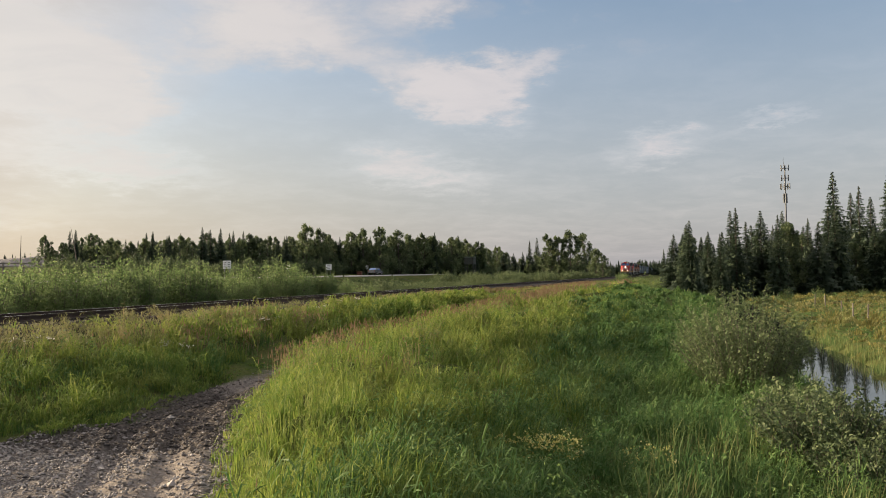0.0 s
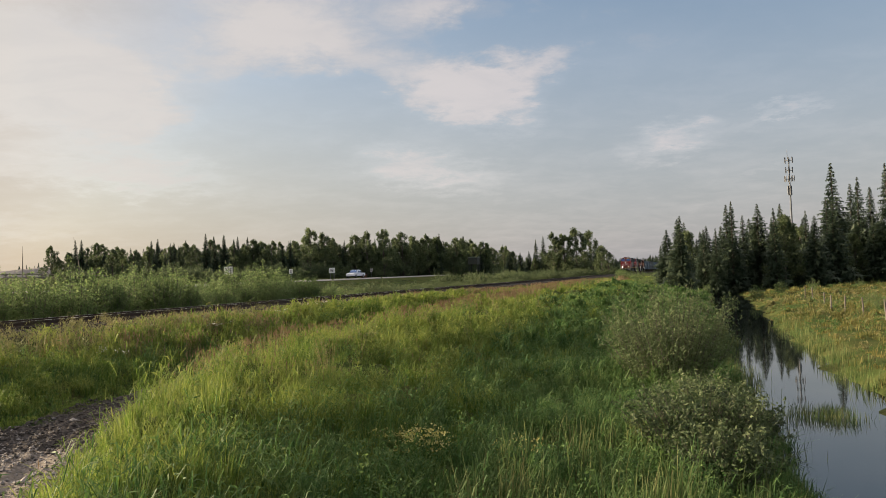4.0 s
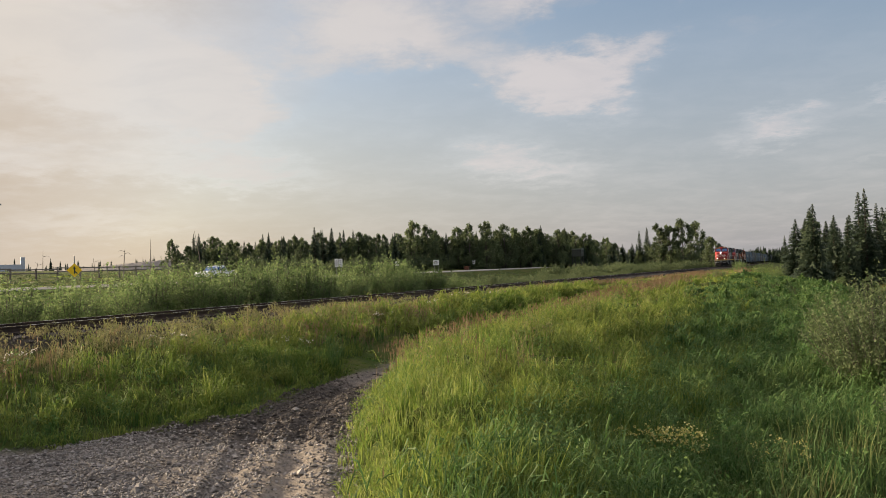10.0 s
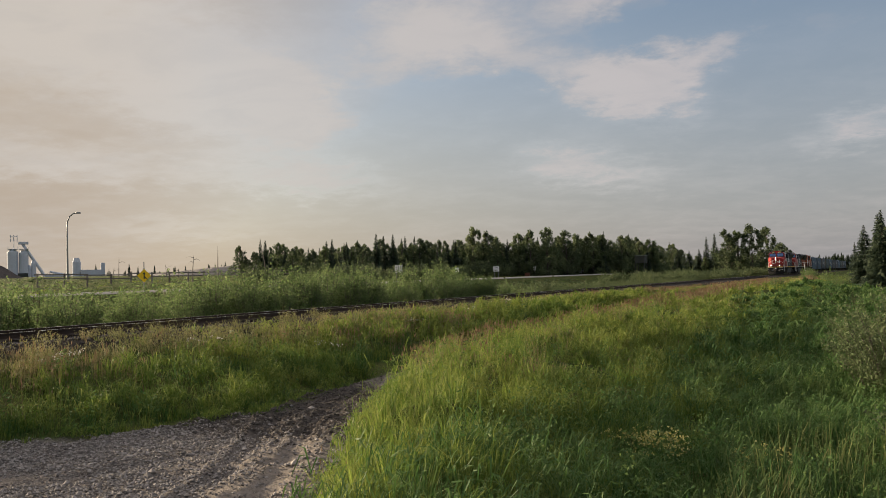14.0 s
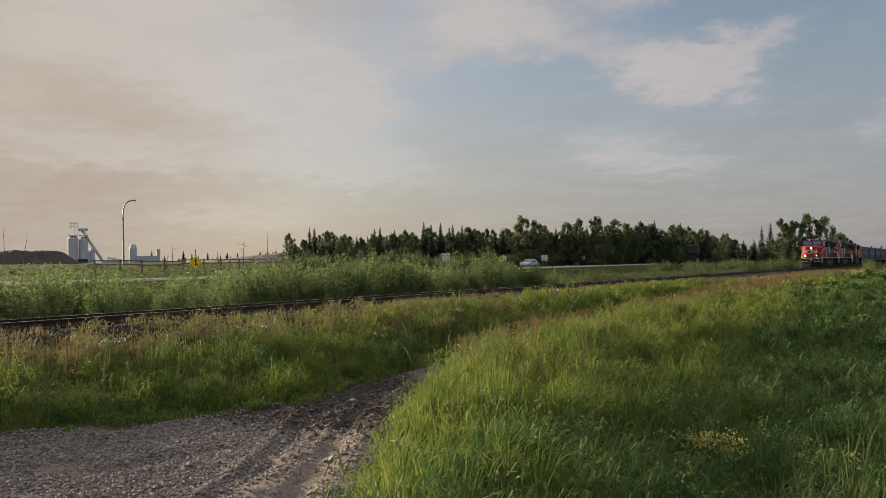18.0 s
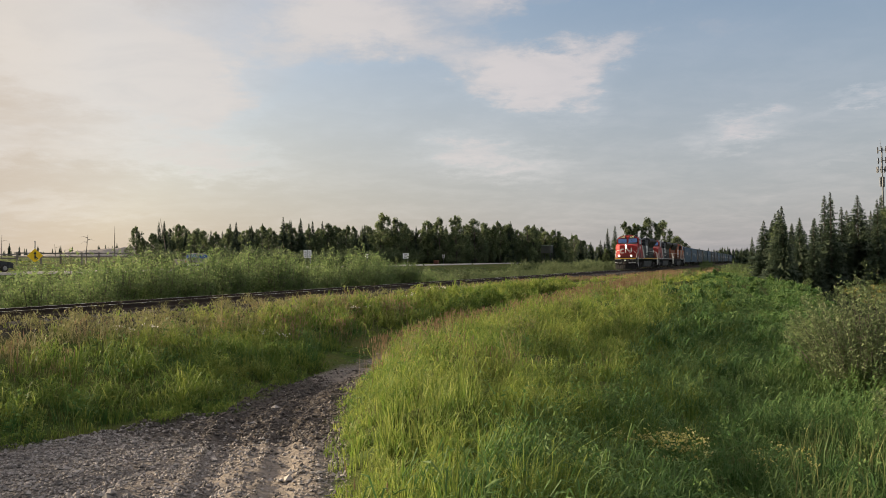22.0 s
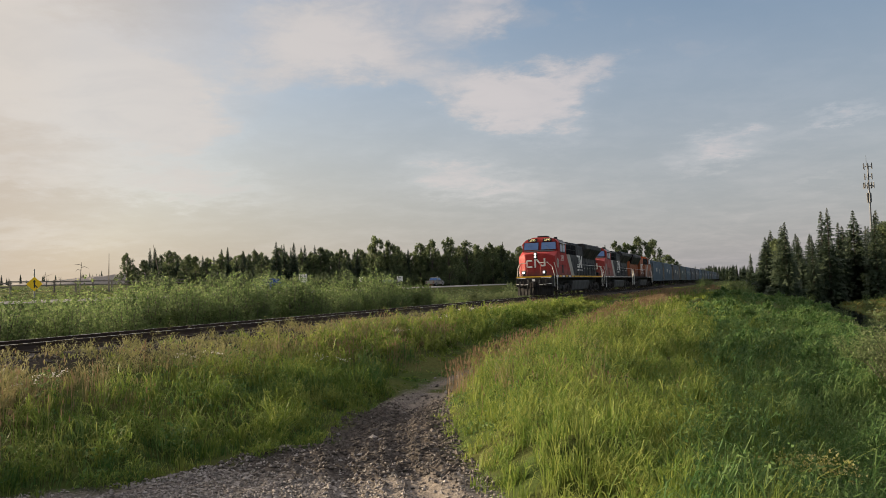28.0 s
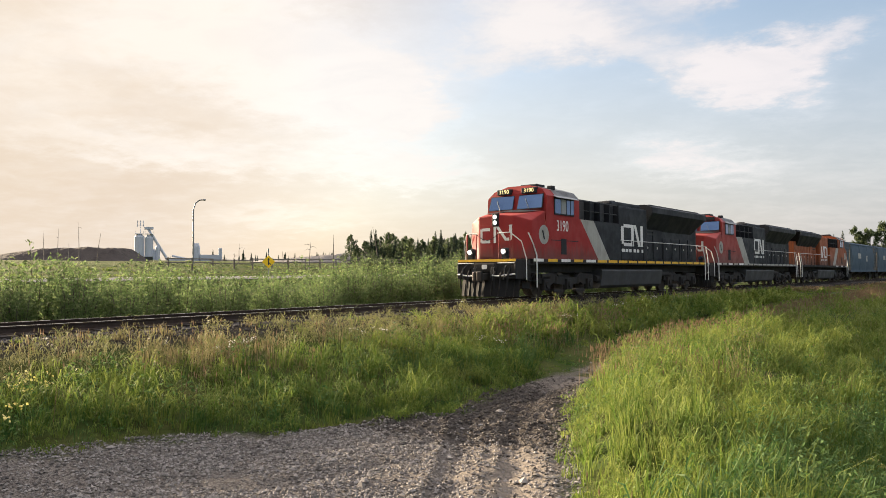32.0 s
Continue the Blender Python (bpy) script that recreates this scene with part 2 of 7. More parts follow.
def leafy(name, a, b, c, patch=0.25, trans=0.4, rough=0.6):
    """Blades and leaves: varied leaf by leaf, and in broad patches."""
    def build(nt, N, L):
        rnd = N("ShaderNodeNewGeometry").outputs["Random Per Island"]
        big = node_noise(N, L, patch, 3, 0.5)
        col = node_mix(N, L, node_range(N, L, big, 0.38, 0.64), a, b)
        col = node_mix(N, L, node_range(N, L, rnd, 0.45, 1.0, 0.0, 0.75), col, c)
        col = node_mix(N, L, node_range(N, L, rnd, 0.0, 0.40, 0.6, 0.0), col, tuple(v * 0.45 for v in a))
        col = node_mix(N, L, node_range(N, L, node_noise(N, L, 2.2, 3, 0.6), 0.40, 0.68, 0.0, 0.42), col, tuple(v * 0.5 for v in a))
        col = node_mix(N, L, node_range(N, L, node_noise(N, L, 0.9, 4, 0.6), 0.48, 0.66, 0.0, 0.5), col, c)
        col = node_mix(N, L, node_range(N, L, node_noise(N, L, 6.0, 2, 0.5), 0.50, 0.70, 0.0, 0.3), col, tuple(v * 0.6 for v in a))
        own = N("ShaderNodeObjectInfo").outputs["Random"]
        col = node_mix(N, L, node_range(N, L, own, 0.0, 1.0, 0.0, 0.45), col, tuple(v * 0.55 for v in a))
        p = principled(N, L, col, rough, 0.0, None, spec=0.16)
        t = N("ShaderNodeBsdfTranslucent")
        L(col, t.inputs[0])
        m = N("ShaderNodeMixShader")
        m.inputs[0].default_value = trans
        L(p.outputs[0], m.inputs[1])
        L(t.outputs[0], m.inputs[2])
        return m.outputs[0]
    return material(name, build)


def mineral(name, dark, mid, light, scale, rough=0.9, bump=0.6, dist=0.02):
    def build(nt, N, L):
        a, b = node_noise(N, L, scale, 6, 0.65), node_noise(N, L, scale * 9, 4, 0.6)
        c = node_mix(N, L, node_range(N, L, a, 0.33, 0.55), dark, mid)
        c = node_mix(N, L, node_range(N, L, b, 0.5, 0.75, 0, 0.8), c, light)
        return principled(N, L, c, rough, 0, node_math(N, L, "ADD", a, b), bump, dist, 0.3).outputs[0]
    return material(name, build)


def piecewise(name, dark, light, rough=0.85, grain=14.0):
    """Stones, ties and boards: each piece its own shade."""
    def build(nt, N, L):
        r = N("ShaderNodeObjectInfo").outputs["Random"]
        i = N("ShaderNodeNewGeometry").outputs["Random Per Island"]
        k = node_math(N, L, "FRACT", node_math(N, L, "ADD", r, i), 0.0)
        g = node_noise(N, L, grain, 5, 0.65)
        c = node_mix(N, L, k, dark, light)
        c = node_mix(N, L, node_range(N, L, g, 0.4, 0.75, 0, 0.6), c, tuple(v * 0.5 for v in dark))
        return principled(N, L, c, rough, 0, g, 0.4, 0.01, 0.3).outputs[0]
    return material(name, build)


def ground_material():
    """Soil, gravel, mud and turf in their own places along the track."""
    def build(nt, N, L):
        pos = N("ShaderNodeNewGeometry").outputs["Position"]
        sub = N("ShaderNodeVectorMath")
        sub.operation = "SUBTRACT"
        L(pos, sub.inputs[0])
        sub.inputs[1].default_value = (ORIGIN[0], ORIGIN[1], 0)

        def along(v):
            d = N("ShaderNodeVectorMath")
            d.operation = "DOT_PRODUCT"
            L(sub.outputs[0], d.inputs[0])
            d.inputs[1].default_value = v
            return d.outputs["Value"]
        s, d = along((U[0], U[1], 0)), along((R[0], R[1], 0))
        wob = node_noise(N, L, 0.45, 4, 0.6)
        wob2 = node_noise(N, L, 1.7, 4, 0.6)
        fine = node_noise(N, L, 30, 5, 0.7)
        coarse = node_noise(N, L, 9, 5, 0.65)
        turf = node_mix(N, L, node_range(N, L, wob, 0.4, 0.62), (0.045, 0.068, 0.018), (0.080, 0.085, 0.028))
        turf = node_mix(N, L, node_range(N, L, coarse, 0.4, 0.7, 0, 0.7), turf, (0.035, 0.040, 0.014))
        soil = node_mix(N, L, node_range(N, L, coarse, 0.35, 0.65), (0.125, 0.108, 0.093), (0.212, 0.186, 0.160))
        soil = node_mix(N, L, node_range(N, L, fine, 0.5, 0.7, 0, 0.7), soil, (0.275, 0.246, 0.214))
        grey = node_mix(N, L, node_range(N, L, fine, 0.38, 0.62), (0.068, 0.060, 0.054), (0.195, 0.175, 0.157))
        mud = node_mix(N, L, node_range(N, L, coarse, 0.4, 0.65), (0.040, 0.035, 0.031), (0.096, 0.084, 0.074))
        # the zones of the yard, roughened at their edges
        def zone(name, lo, hi, wobble):
            at_node = N("ShaderNodeAttribute")
            at_node.attribute_name = name
            return node_range(N, L, node_math(N, L, "ADD", at_node.outputs["Fac"], node_math(N, L, "MULTIPLY", node_math(N, L, "SUBTRACT", wob2, 0.5), wobble)), lo, hi)
        bare = node_mix(N, L, zone("worn", 0.35, 0.65, 0.9), grey, soil)
        bare = node_mix(N, L, zone("wet", 0.3, 0.7, 1.2), bare, mud)
        col = node_mix(N, L, zone("open", -0.15, 0.35, 1.1), turf, bare)
        # dry cinders beside the ballast
        cind = node_range(N, L, node_math(N, L, "ABSOLUTE", node_math(N, L, "ADD", d, node_math(N, L, "SUBTRACT", wob2, 0.5)), 0.0), 2.2, 3.1, 1.0, 0.0)
        col = node_mix(N, L, cind, col, (0.040, 0.035, 0.031))
        h = node_math(N, L, "ADD", fine, node_math(N, L, "MULTIPLY", coarse, 1.5))
        return principled(N, L, col, 0.95, 0, h, 0.7, 0.03, 0.03).outputs[0]
    return material("ground", build)

# ---- plan: s runs along the track, away from the yard; d across it, towards the pond ----
ORIGIN = (-9.88, 30.16)
HEAD = radians(17.4)
U, R = (math.sin(HEAD), math.cos(HEAD)), (math.cos(HEAD), -math.sin(HEAD))
RAIL_Z = 0.61
WATER_Z = -2.45


def at(s, d, z=0.0):
    return Vector((ORIGIN[0] + U[0] * s + R[0] * d, ORIGIN[1] + U[1] * s + R[1] * d, z))


def to_sd(x, y):
    x, y = np.asarray(x, float) - ORIGIN[0], np.asarray(y, float) - ORIGIN[1]
    return x * U[0] + y * U[1], x * R[0] + y * R[1]


PROFILE_D = (-900, -265, -133, -100, -75, -60, -52, -51, -41.5, -38.5, -38.34, -31.79, -20.57, -8.42, -4.68, -3.09, -1.96, 1.96, 3.09, 4.68, 6.73, 7.48, 8.98, 10.1, 10.85, 12.16, 14.03, 16.36, 18.7, 21.51, 22.72, 24.03, 25.25, 26.65, 32.73, 56.1, 280.5, 841.5)
PROFILE_Z = (14, 8.3, 5, 4.1, 3.2, 2.1, 1.52, 1.5, 1.5, 0.85, 0.75, -0.37, -0.65, -0.56, -0.28, 0, 0.34, 0.34, 0, -0.33, -0.89, -1.03, -1.03, -0.73, -0.47, -0.47, -0.89, -1.45, -1.82, -2.2, -2.57, -2.95, -2.62, -2.06, -1.68, -1.4, 0.47, 2.81)
YARD_S = (-56.1, -37.4, -28.05, -22, -18.4, -16.5, -15.3, -12.5, -10.0, -6.5, 0.0, 9.35, 374.0)
YARD_D = (19.4, 18.8, 16.9, 15.2, 13.5, 12.3, 11.5, 10.2, 9.35, 8.8, 8.6, 8.4, 8.2)
VERGE_S = (-60, -24, -18.4, -17.0, -15.3, -14.5, -13.2, -11.7, -9.0, 0.0, 400)
VERGE_D = (5.0, 6.0, 7.0, 7.8, 8.2, 8.9, 8.3, 7.8, 7.5, 7.2, 7.2)


def yard_zones(s, d):
    """How far inside the bare yard, how worn by wheels, how muddy."""
    verge, berm = np.interp(s, VERGE_S, VERGE_D), np.interp(s, YARD_S, YARD_D)
    inside = np.minimum(d - verge, berm - d)
    inside = np.minimum(inside, np.interp(s, (-11, -8.5, -6), (9, 0.15, -1.0)))
    rut = np.minimum(np.abs(d - verge - 0.35), np.abs(d - berm + 0.35))
    inside = np.where((s > -10) & (s < 6), np.maximum(inside, 0.30 - rut - np.clip((s + 2) / 16, 0, 1)), inside)
    worn = np.clip(1.0 - np.abs(berm - d - 0.9) / 1.3, 0, 1) * np.clip((-14.8 - s) / 1.2, 0, 1)
    worn = np.maximum(worn, 0.10 * np.clip((s + 11) / 2, 0, 1))
    worn = np.maximum(worn, np.clip(1 - np.abs(berm - d - 0.7) / 0.6, 0, 1) * np.clip((s + 14.5) / 1.5, 0, 1))
    wet = np.clip(np.minimum((s + 16.9) / 1.2, (-10.0 - s) / 1.6), 0, 1) * np.clip(1.25 - 0.5 * worn, 0, 1)
    return inside, worn, wet


def wave(x, y, f, ph):
    return (np.sin(x * f + ph) * np.cos(y * f * 1.13 + ph * 2.1) + 0.5 * np.sin(x * f * 2.3 - y * f * 1.7 + ph * 3.3)) / 1.5


def height(x, y):
    """The lie of the land."""
    x, y = np.asarray(x, float), np.asarray(y, float)
    s, d = to_sd(x, y)
    db = np.interp(s, YARD_S, YARD_D)
    dd = np.where(d < 8, d, np.where(d < db, 8 + (d - 8) / (db - 8) * 1.8, np.where(d < 23, 9.8 + (d - db) / (23 - db) * 13.2, d)))
    # the banks wander, and the pond thins to a brook far off
    d = d + np.interp(d, (17, 21, 30, 34), (0, 1, 1, 0)) * (0.45 * wave(s, d * 0.3, 0.55, 2.2) + 0.22 * wave(s, d, 1.5, 0.4))
    dd = np.where(d > 23, 23 + (d - 23) * np.interp(s, (-400, 20, 60, 90), (1, 1, 0.8, 0.7)), dd)
    z = np.interp(dd, PROFILE_D, PROFILE_Z)
    # the berm and the strip rise towards the rails further on
    rise = np.interp(s, (0, 43, 120, 400), (0, 1.0, 1.0, 0.7))
    z = np.where((d > 1.96) & (d < 22), z + (np.interp(d, (1.96, 3.0, 7, 11, 15, 22), (0.33, 0.10, 0.08, 0.22, -0.1, -1.6)) - z) * rise, z)
    # the pond side of the berm lies in a shallow hollow
    z = z - np.interp(d, (9.5, 12, 14.5, 16.5, 18.5, 20.5), (0, 0.08, 0.26, 0.38, 0.25, 0)) * np.interp(s, (-60, -24, 12, 40), (0, 1, 1, 0))
    # the highway climbs slowly away from the yard
    z = z + np.interp(s, (-100, 0, 80, 160, 300, 600), (-0.1, 0.0, 0.25, 0.55, 0.8, 1.0)) * np.interp(d, (-90, -52, -41, -36), (0.6, 1, 1, 0))
    rough = np.interp(np.abs(d), (2.1, 5), (0, 1)) * np.interp(dd, (6.5, 7.5, 10.0, 11.0), (1, 0.25, 0.25, 1))
    rough = rough * np.where((d > -56) & (d < -38), 0.1, 1)
    z = z + rough * (0.10 * wave(x, y, 0.55, 0.7) + 0.06 * wave(x, y, 1.6, 2.0)) * np.where(np.hypot(x, y) < 150, 1, 0.3)
    # hummocks on the berm and its slope to the pond
    lump = np.interp(d - db, (0.2, 1.2, 7.0, 11.0), (0, 1, 1, 0)) * np.interp(s, (-60, -26, 30, 70), (0.2, 1, 1, 0.3)) * np.where(d < 22, 1, 0)
    z = z + lump * (0.19 * wave(x, y, 1.15, 0.5) + 0.11 * wave(x, y, 2.9, 1.3))
    # tyre tracks along the edge of the berm
    edge = db - d
    z = z + np.where((s > -24) & (s < -9) & (edge > 0.2) & (edge < 2.4), -0.050 * np.maximum(np.cos((edge - 0.9) * 6.3), -0.5) - 0.016 * np.cos(edge * 24.0 + 0.6 * np.sin(s * 0.9)), 0)
    yard = np.clip(np.minimum(db - d, d - np.interp(s, VERGE_S, VERGE_D)) / 0.6, 0, 1) * np.where(s < -9, 1, 0)
    z = z + yard * (0.022 * wave(x, y, 3.1, 0.4) + 0.014 * wave(x, y, 8.5, 2.2) - 0.022 * np.maximum(0, np.cos((d - 0.12 * s) * 3.6)) ** 3)
    # clods thrown up where the path is churned
    mire = np.clip(np.minimum((s + 17.2) / 1.0, (-9.5 - s) / 1.5), 0, 1) * np.clip((db - d) / 0.4, 0, 1) * np.clip((d - 7.4) / 0.5, 0, 1)
    z = z + mire * (0.035 * wave(x, y, 5.2, 0.2) + 0.030 * wave(x, y, 11.0, 1.9))
    far = np.clip((np.hypot(x, y) - 260) / 300, 0, 1)
    z = z + far * 1.2 * wave(x, y, 0.006, 1.0)
    # the rise on which the camera stands
    k = np.exp(-((x + 0.2) ** 2 + (y - 0.0) ** 2) / 14.0)
    return z * (1 - k) + 0.0 * k


def mesh_object(name, verts, faces, mat, parent=None, smooth=False, label="", kind=""):
    me = bpy.data.meshes.new(name)
    verts = np.asarray(verts, dtype=np.float32).reshape(-1, 3)
    faces = np.asarray(faces, dtype=np.int32)
    me.vertices.add(len(verts))
    me.vertices.foreach_set("co", verts.ravel())
    n, k = faces.shape
    me.loops.add(n * k)
    me.polygons.add(n)
    me.loops.foreach_set("vertex_index", faces.ravel())
    me.polygons.foreach_set("loop_start", np.arange(0, n * k, k, dtype=np.int32))
    me.polygons.foreach_set("use_smooth", np.full(n, smooth))
    me.update(calc_edges=True)
    me.materials.append(mat)
    ob = new(name, me)
    ob.parent = parent
    return tagged(ob, label, kind=kind)


def part(name, bm, mat, parent, label=""):
    """A bmesh as one mesh object under a thing or a part."""
    me = bpy.data.meshes.new(name)
    bm.to_mesh(me)
    bm.free()
    me.materials.append(mat)
    ob = new(name, me)
    ob.parent = parent
    return tagged(ob, label)


def thing(name, m, label, category, group="", kind=""):
    ob = new(name)
    ob.empty_display_size = 0.3
    ob.matrix_world = m
    return tagged(ob, label, category, group, kind)


def lone(name, bm, mat, m, label, category, group="", kind=""):
    """A thing of a single mesh."""
    ob = part(name, bm, mat, None)
    ob.matrix_world = m
    return tagged(ob, label, category, group, kind)


def add_box(bm, x0, x1, y0, y1, z0, z1, bevel=0.0):
    r = bmesh.ops.create_cube(bm, size=1.0, matrix=Matrix.LocRotScale(((x0 + x1) / 2, (y0 + y1) / 2, (z0 + z1) / 2), None, (abs(x1 - x0), abs(y1 - y0), abs(z1 - z0))))
    if bevel:
        es = list({e for v in r["verts"] for e in v.link_edges})
        bmesh.ops.bevel(bm, geom=es, offset=bevel, segments=2, affect="EDGES", profile=0.6)
    return bm


def add_tube(bm, a, b, r0, r1=None, n=10, caps=True):
    """A round bar from a to b."""
    a, b = Vector(a), Vector(b)
    q = (b - a).to_track_quat("Z", "Y").to_matrix().to_4x4()
    bmesh.ops.create_cone(bm, cap_ends=caps, segments=n, radius1=r0, radius2=r0 if r1 is None else r1, depth=(b - a).length, matrix=Matrix.Translation((a + b) / 2) @ q)
    return bm


def add_pipe(bm, pts, r, n=7):
    for a, b in zip(pts[:-1], pts[1:]):
        add_tube(bm, a, b, r, r, n)
    return bm


def add_prism(bm, outline, y0, y1):
    """An outline in x, z drawn out along y."""
    a = [bm.verts.new((x, y0, z)) for x, z in outline]
    b = [bm.verts.new((x, y1, z)) for x, z in outline]
    n = len(outline)
    bm.faces.new(a)
    bm.faces.new(b[::-1])
    for i in range(n):
        bm.faces.new((a[i], b[i], b[(i + 1) % n], a[(i + 1) % n]))
    bmesh.ops.recalc_face_normals(bm, faces=bm.faces[:])
    return bm


def B():
    return bmesh.new()


# ---- ground, pond, road, railway ----
M_GROUND = ground_material()


def build_ground():
    """One sheet: fine near the yard, coarse to the horizon."""
    def axis(knots):
        out = []
        for (a, b, step) in knots:
            out += list(np.arange(a, b, step))
        return np.array(out + [knots[-1][1]])
    sa = axis([(-2200, -400, 300), (-400, -60, 20), (-60, -30, 1.5), (-30, -21, 0.35), (-21, -9, 0.09), (-9, 40, 0.35), (40, 120, 1.2), (120, 400, 8), (400, 3000, 260)])
    da = axis([(-2600, -400, 200), (-400, -80, 12), (-80, -57, 2.5), (-57, -37, 0.75), (-37, -6, 1.6), (-6, 6.8, 0.3), (6.8, 14.2, 0.075), (14.2, 33, 0.3), (33, 70, 2.0), (70, 400, 12), (400, 2600, 200)])
    S, D = np.meshgrid(sa, da, indexing="ij")
    X, Y = ORIGIN[0] + U[0] * S + R[0] * D, ORIGIN[1] + U[1] * S + R[1] * D
    Z = height(X, Y)
    n, m = S.shape
    idx = np.arange(n * m).reshape(n, m)
    f = np.stack([idx[:-1, :-1], idx[:-1, 1:], idx[1:, 1:], idx[1:, :-1]], -1).reshape(-1, 4)
    ob = mesh_object("ground", np.stack([X, Y, Z], -1), f, M_GROUND, smooth=True)
    for name, v in zip(("open", "worn", "wet"), yard_zones(S, D)):
        ob.data.attributes.new(name, "FLOAT", "POINT").data.foreach_set("value", np.asarray(v, dtype=np.float32).ravel())
    # faces look up
    if ob.data.polygons[0].normal.z < 0:
        ob.data.flip_normals()
    return tagged(ob, "grassy trackside ground with a gravel yard and muddy path", "ground", kind="structure")


build_ground()


def water_material():
    def build(nt, N, L):
        w = node_noise(N, L, 1.6, 3, 0.5)
        p = principled(N, L, (0.012, 0.016, 0.014), 0.03, 0, w, 0.02, 0.02, 0.5)
        return p.outputs[0]
    return material("pond_water", build)


bm = B()
for s0, s1 in ((-60, -20), (-20, 20), (20, 60), (60, 140)):
    q = [bm.verts.new(at(s, d, WATER_Z)) for s, d in ((s0, 21.0), (s0, 31.5), (s1, 31.5), (s1, 21.0))]
    bm.faces.new(q)
bmesh.ops.remove_doubles(bm, verts=bm.verts[:], dist=0.01)
bmesh.ops.recalc_face_normals(bm, faces=bm.faces[:])
lone("water", bm, water_material(), pose(0, 0, 0), "still dark pond water that mirrors the sky", "pond", kind="structure")

M_STEEL_RAIL = painted("rail_steel", (0.040, 0.028, 0.022), 0.8, (0.025, 0.018, 0.014), 0.6, 0.0, 3)
M_RAIL_HEAD = painted("rail_head", (0.62, 0.60, 0.58), 0.22, (0.3, 0.27, 0.24), 0.3, 1.0, 3)
M_TIE = piecewise("tie_wood", (0.014, 0.011, 0.010), (0.040, 0.032, 0.027), 0.9, 20)
M_BALLAST = piecewise("ballast_stone", (0.030, 0.027, 0.026), (0.120, 0.108, 0.102), 0.9, 25)
M_ASPHALT = mineral("asphalt", (0.16, 0.155, 0.15), (0.24, 0.235, 0.23), (0.30, 0.30, 0.29), 3.0, 0.9, 0.2, 0.01)


def build_railway():
    near0, far = -45.0, 420.0
    track = thing("track", pose(0, 0, 0), "single railway track on ballast with dark wooden ties", "track", kind="structure")
    for side in (-1, 1):
        c = side * 0.76
        foot = [(-0.07, 0), (0.07, 0), (0.07, 0.012), (0.012, 0.03), (0.012, 0.125), (0.034, 0.135), (0.036, 0.165), (-0.036, 0.165), (-0.034, 0.135), (-0.012, 0.125), (-0.012, 0.03), (-0.07, 0.012)]
        bm = B()
        add_prism(bm, foot, near0, far)
        ob = part("rail", bm, M_STEEL_RAIL, track, "rust-brown steel rail with a bright worn top")
        ob.matrix_world = Matrix.Translation(at(0, 0, RAIL_Z - 0.17)) @ pose(0, 0, 0, 0, 0, -math.degrees(HEAD)) @ pose(c, 0, 0)
        bm = B()
        add_box(bm, -0.030, 0.030, near0, far, 0.1655, 0.1695)
        part("rail_head", bm, M_RAIL_HEAD, ob, "worn bright running surface")
    return track


TRACK = build_railway()

# highway beyond the ditch
def road_z(s):
    return 1.50 + float(np.interp(s, (-100, 0, 80, 160, 300, 600), (-0.1, 0.0, 0.25, 0.55, 0.8, 1.0)))


def strip(bm, d0, d1, lift, s_knots, thick):
    for s0, s1 in zip(s_knots[:-1], s_knots[1:]):
        top = [bm.verts.new(at(s, d, road_z(s) + lift)) for s, d in ((s0, d0), (s0, d1), (s1, d1), (s1, d0))]
        bm.faces.new(top)
    bmesh.ops.remove_doubles(bm, verts=bm.verts[:], dist=0.001)
    bmesh.ops.recalc_face_normals(bm, faces=bm.faces[:])
    r = bmesh.ops.extrude_face_region(bm, geom=bm.faces[:])
    bmesh.ops.translate(bm, vec=(0, 0, -thick), verts=[v for v in r["geom"] if isinstance(v, bmesh.types.BMVert)])
    bmesh.ops.recalc_face_normals(bm, faces=bm.faces[:])
    return bm


ROAD_S = (-500, -100, -40, 0, 40, 80, 120, 160, 230, 300, 450, 600, 900)
road = lone("road", strip(B(), -42.2, -50.6, 0.06, ROAD_S, 0.25), M_ASPHALT, pose(0, 0, 0), "pale grey asphalt two-lane highway", "road", kind="structure")
M_SHOULDER = mineral("shoulder_gravel", (0.17, 0.16, 0.15), (0.24, 0.23, 0.21), (0.32, 0.30, 0.28), 2.0, 0.95, 0.4, 0.02)


def shoulder():
    """The gravel shoulder that slopes from the asphalt to the ditch."""
    V, F = [], []
    for k, s0 in enumerate(ROAD_S):
        for d0, lift in ((-42.21, 0.055), (-41.5, 0.045), (-40.7, -0.13), (-40.6, -0.4)):
            V.append(at(s0, d0, road_z(s0) + lift))
        if k:
            F += [(4 * k - 4 + i, 4 * k - 3 + i, 4 * k + 1 + i, 4 * k + i) for i in range(3)]
    ob = mesh_object("shoulder", V, F, M_SHOULDER, road, label="pale gravel shoulder beside the asphalt")
    if ob.data.polygons[0].normal.z < 0:
        ob.data.flip_normals()


shoulder()
M_LINE = painted("road_paint", (0.75, 0.74, 0.70), 0.6, (0.3, 0.3, 0.3), 0.4)
for d in (-42.9, -49.9):
    part("edge_line", strip(B(), d, d - 0.14, 0.066, ROAD_S, 0.004), M_LINE, road)

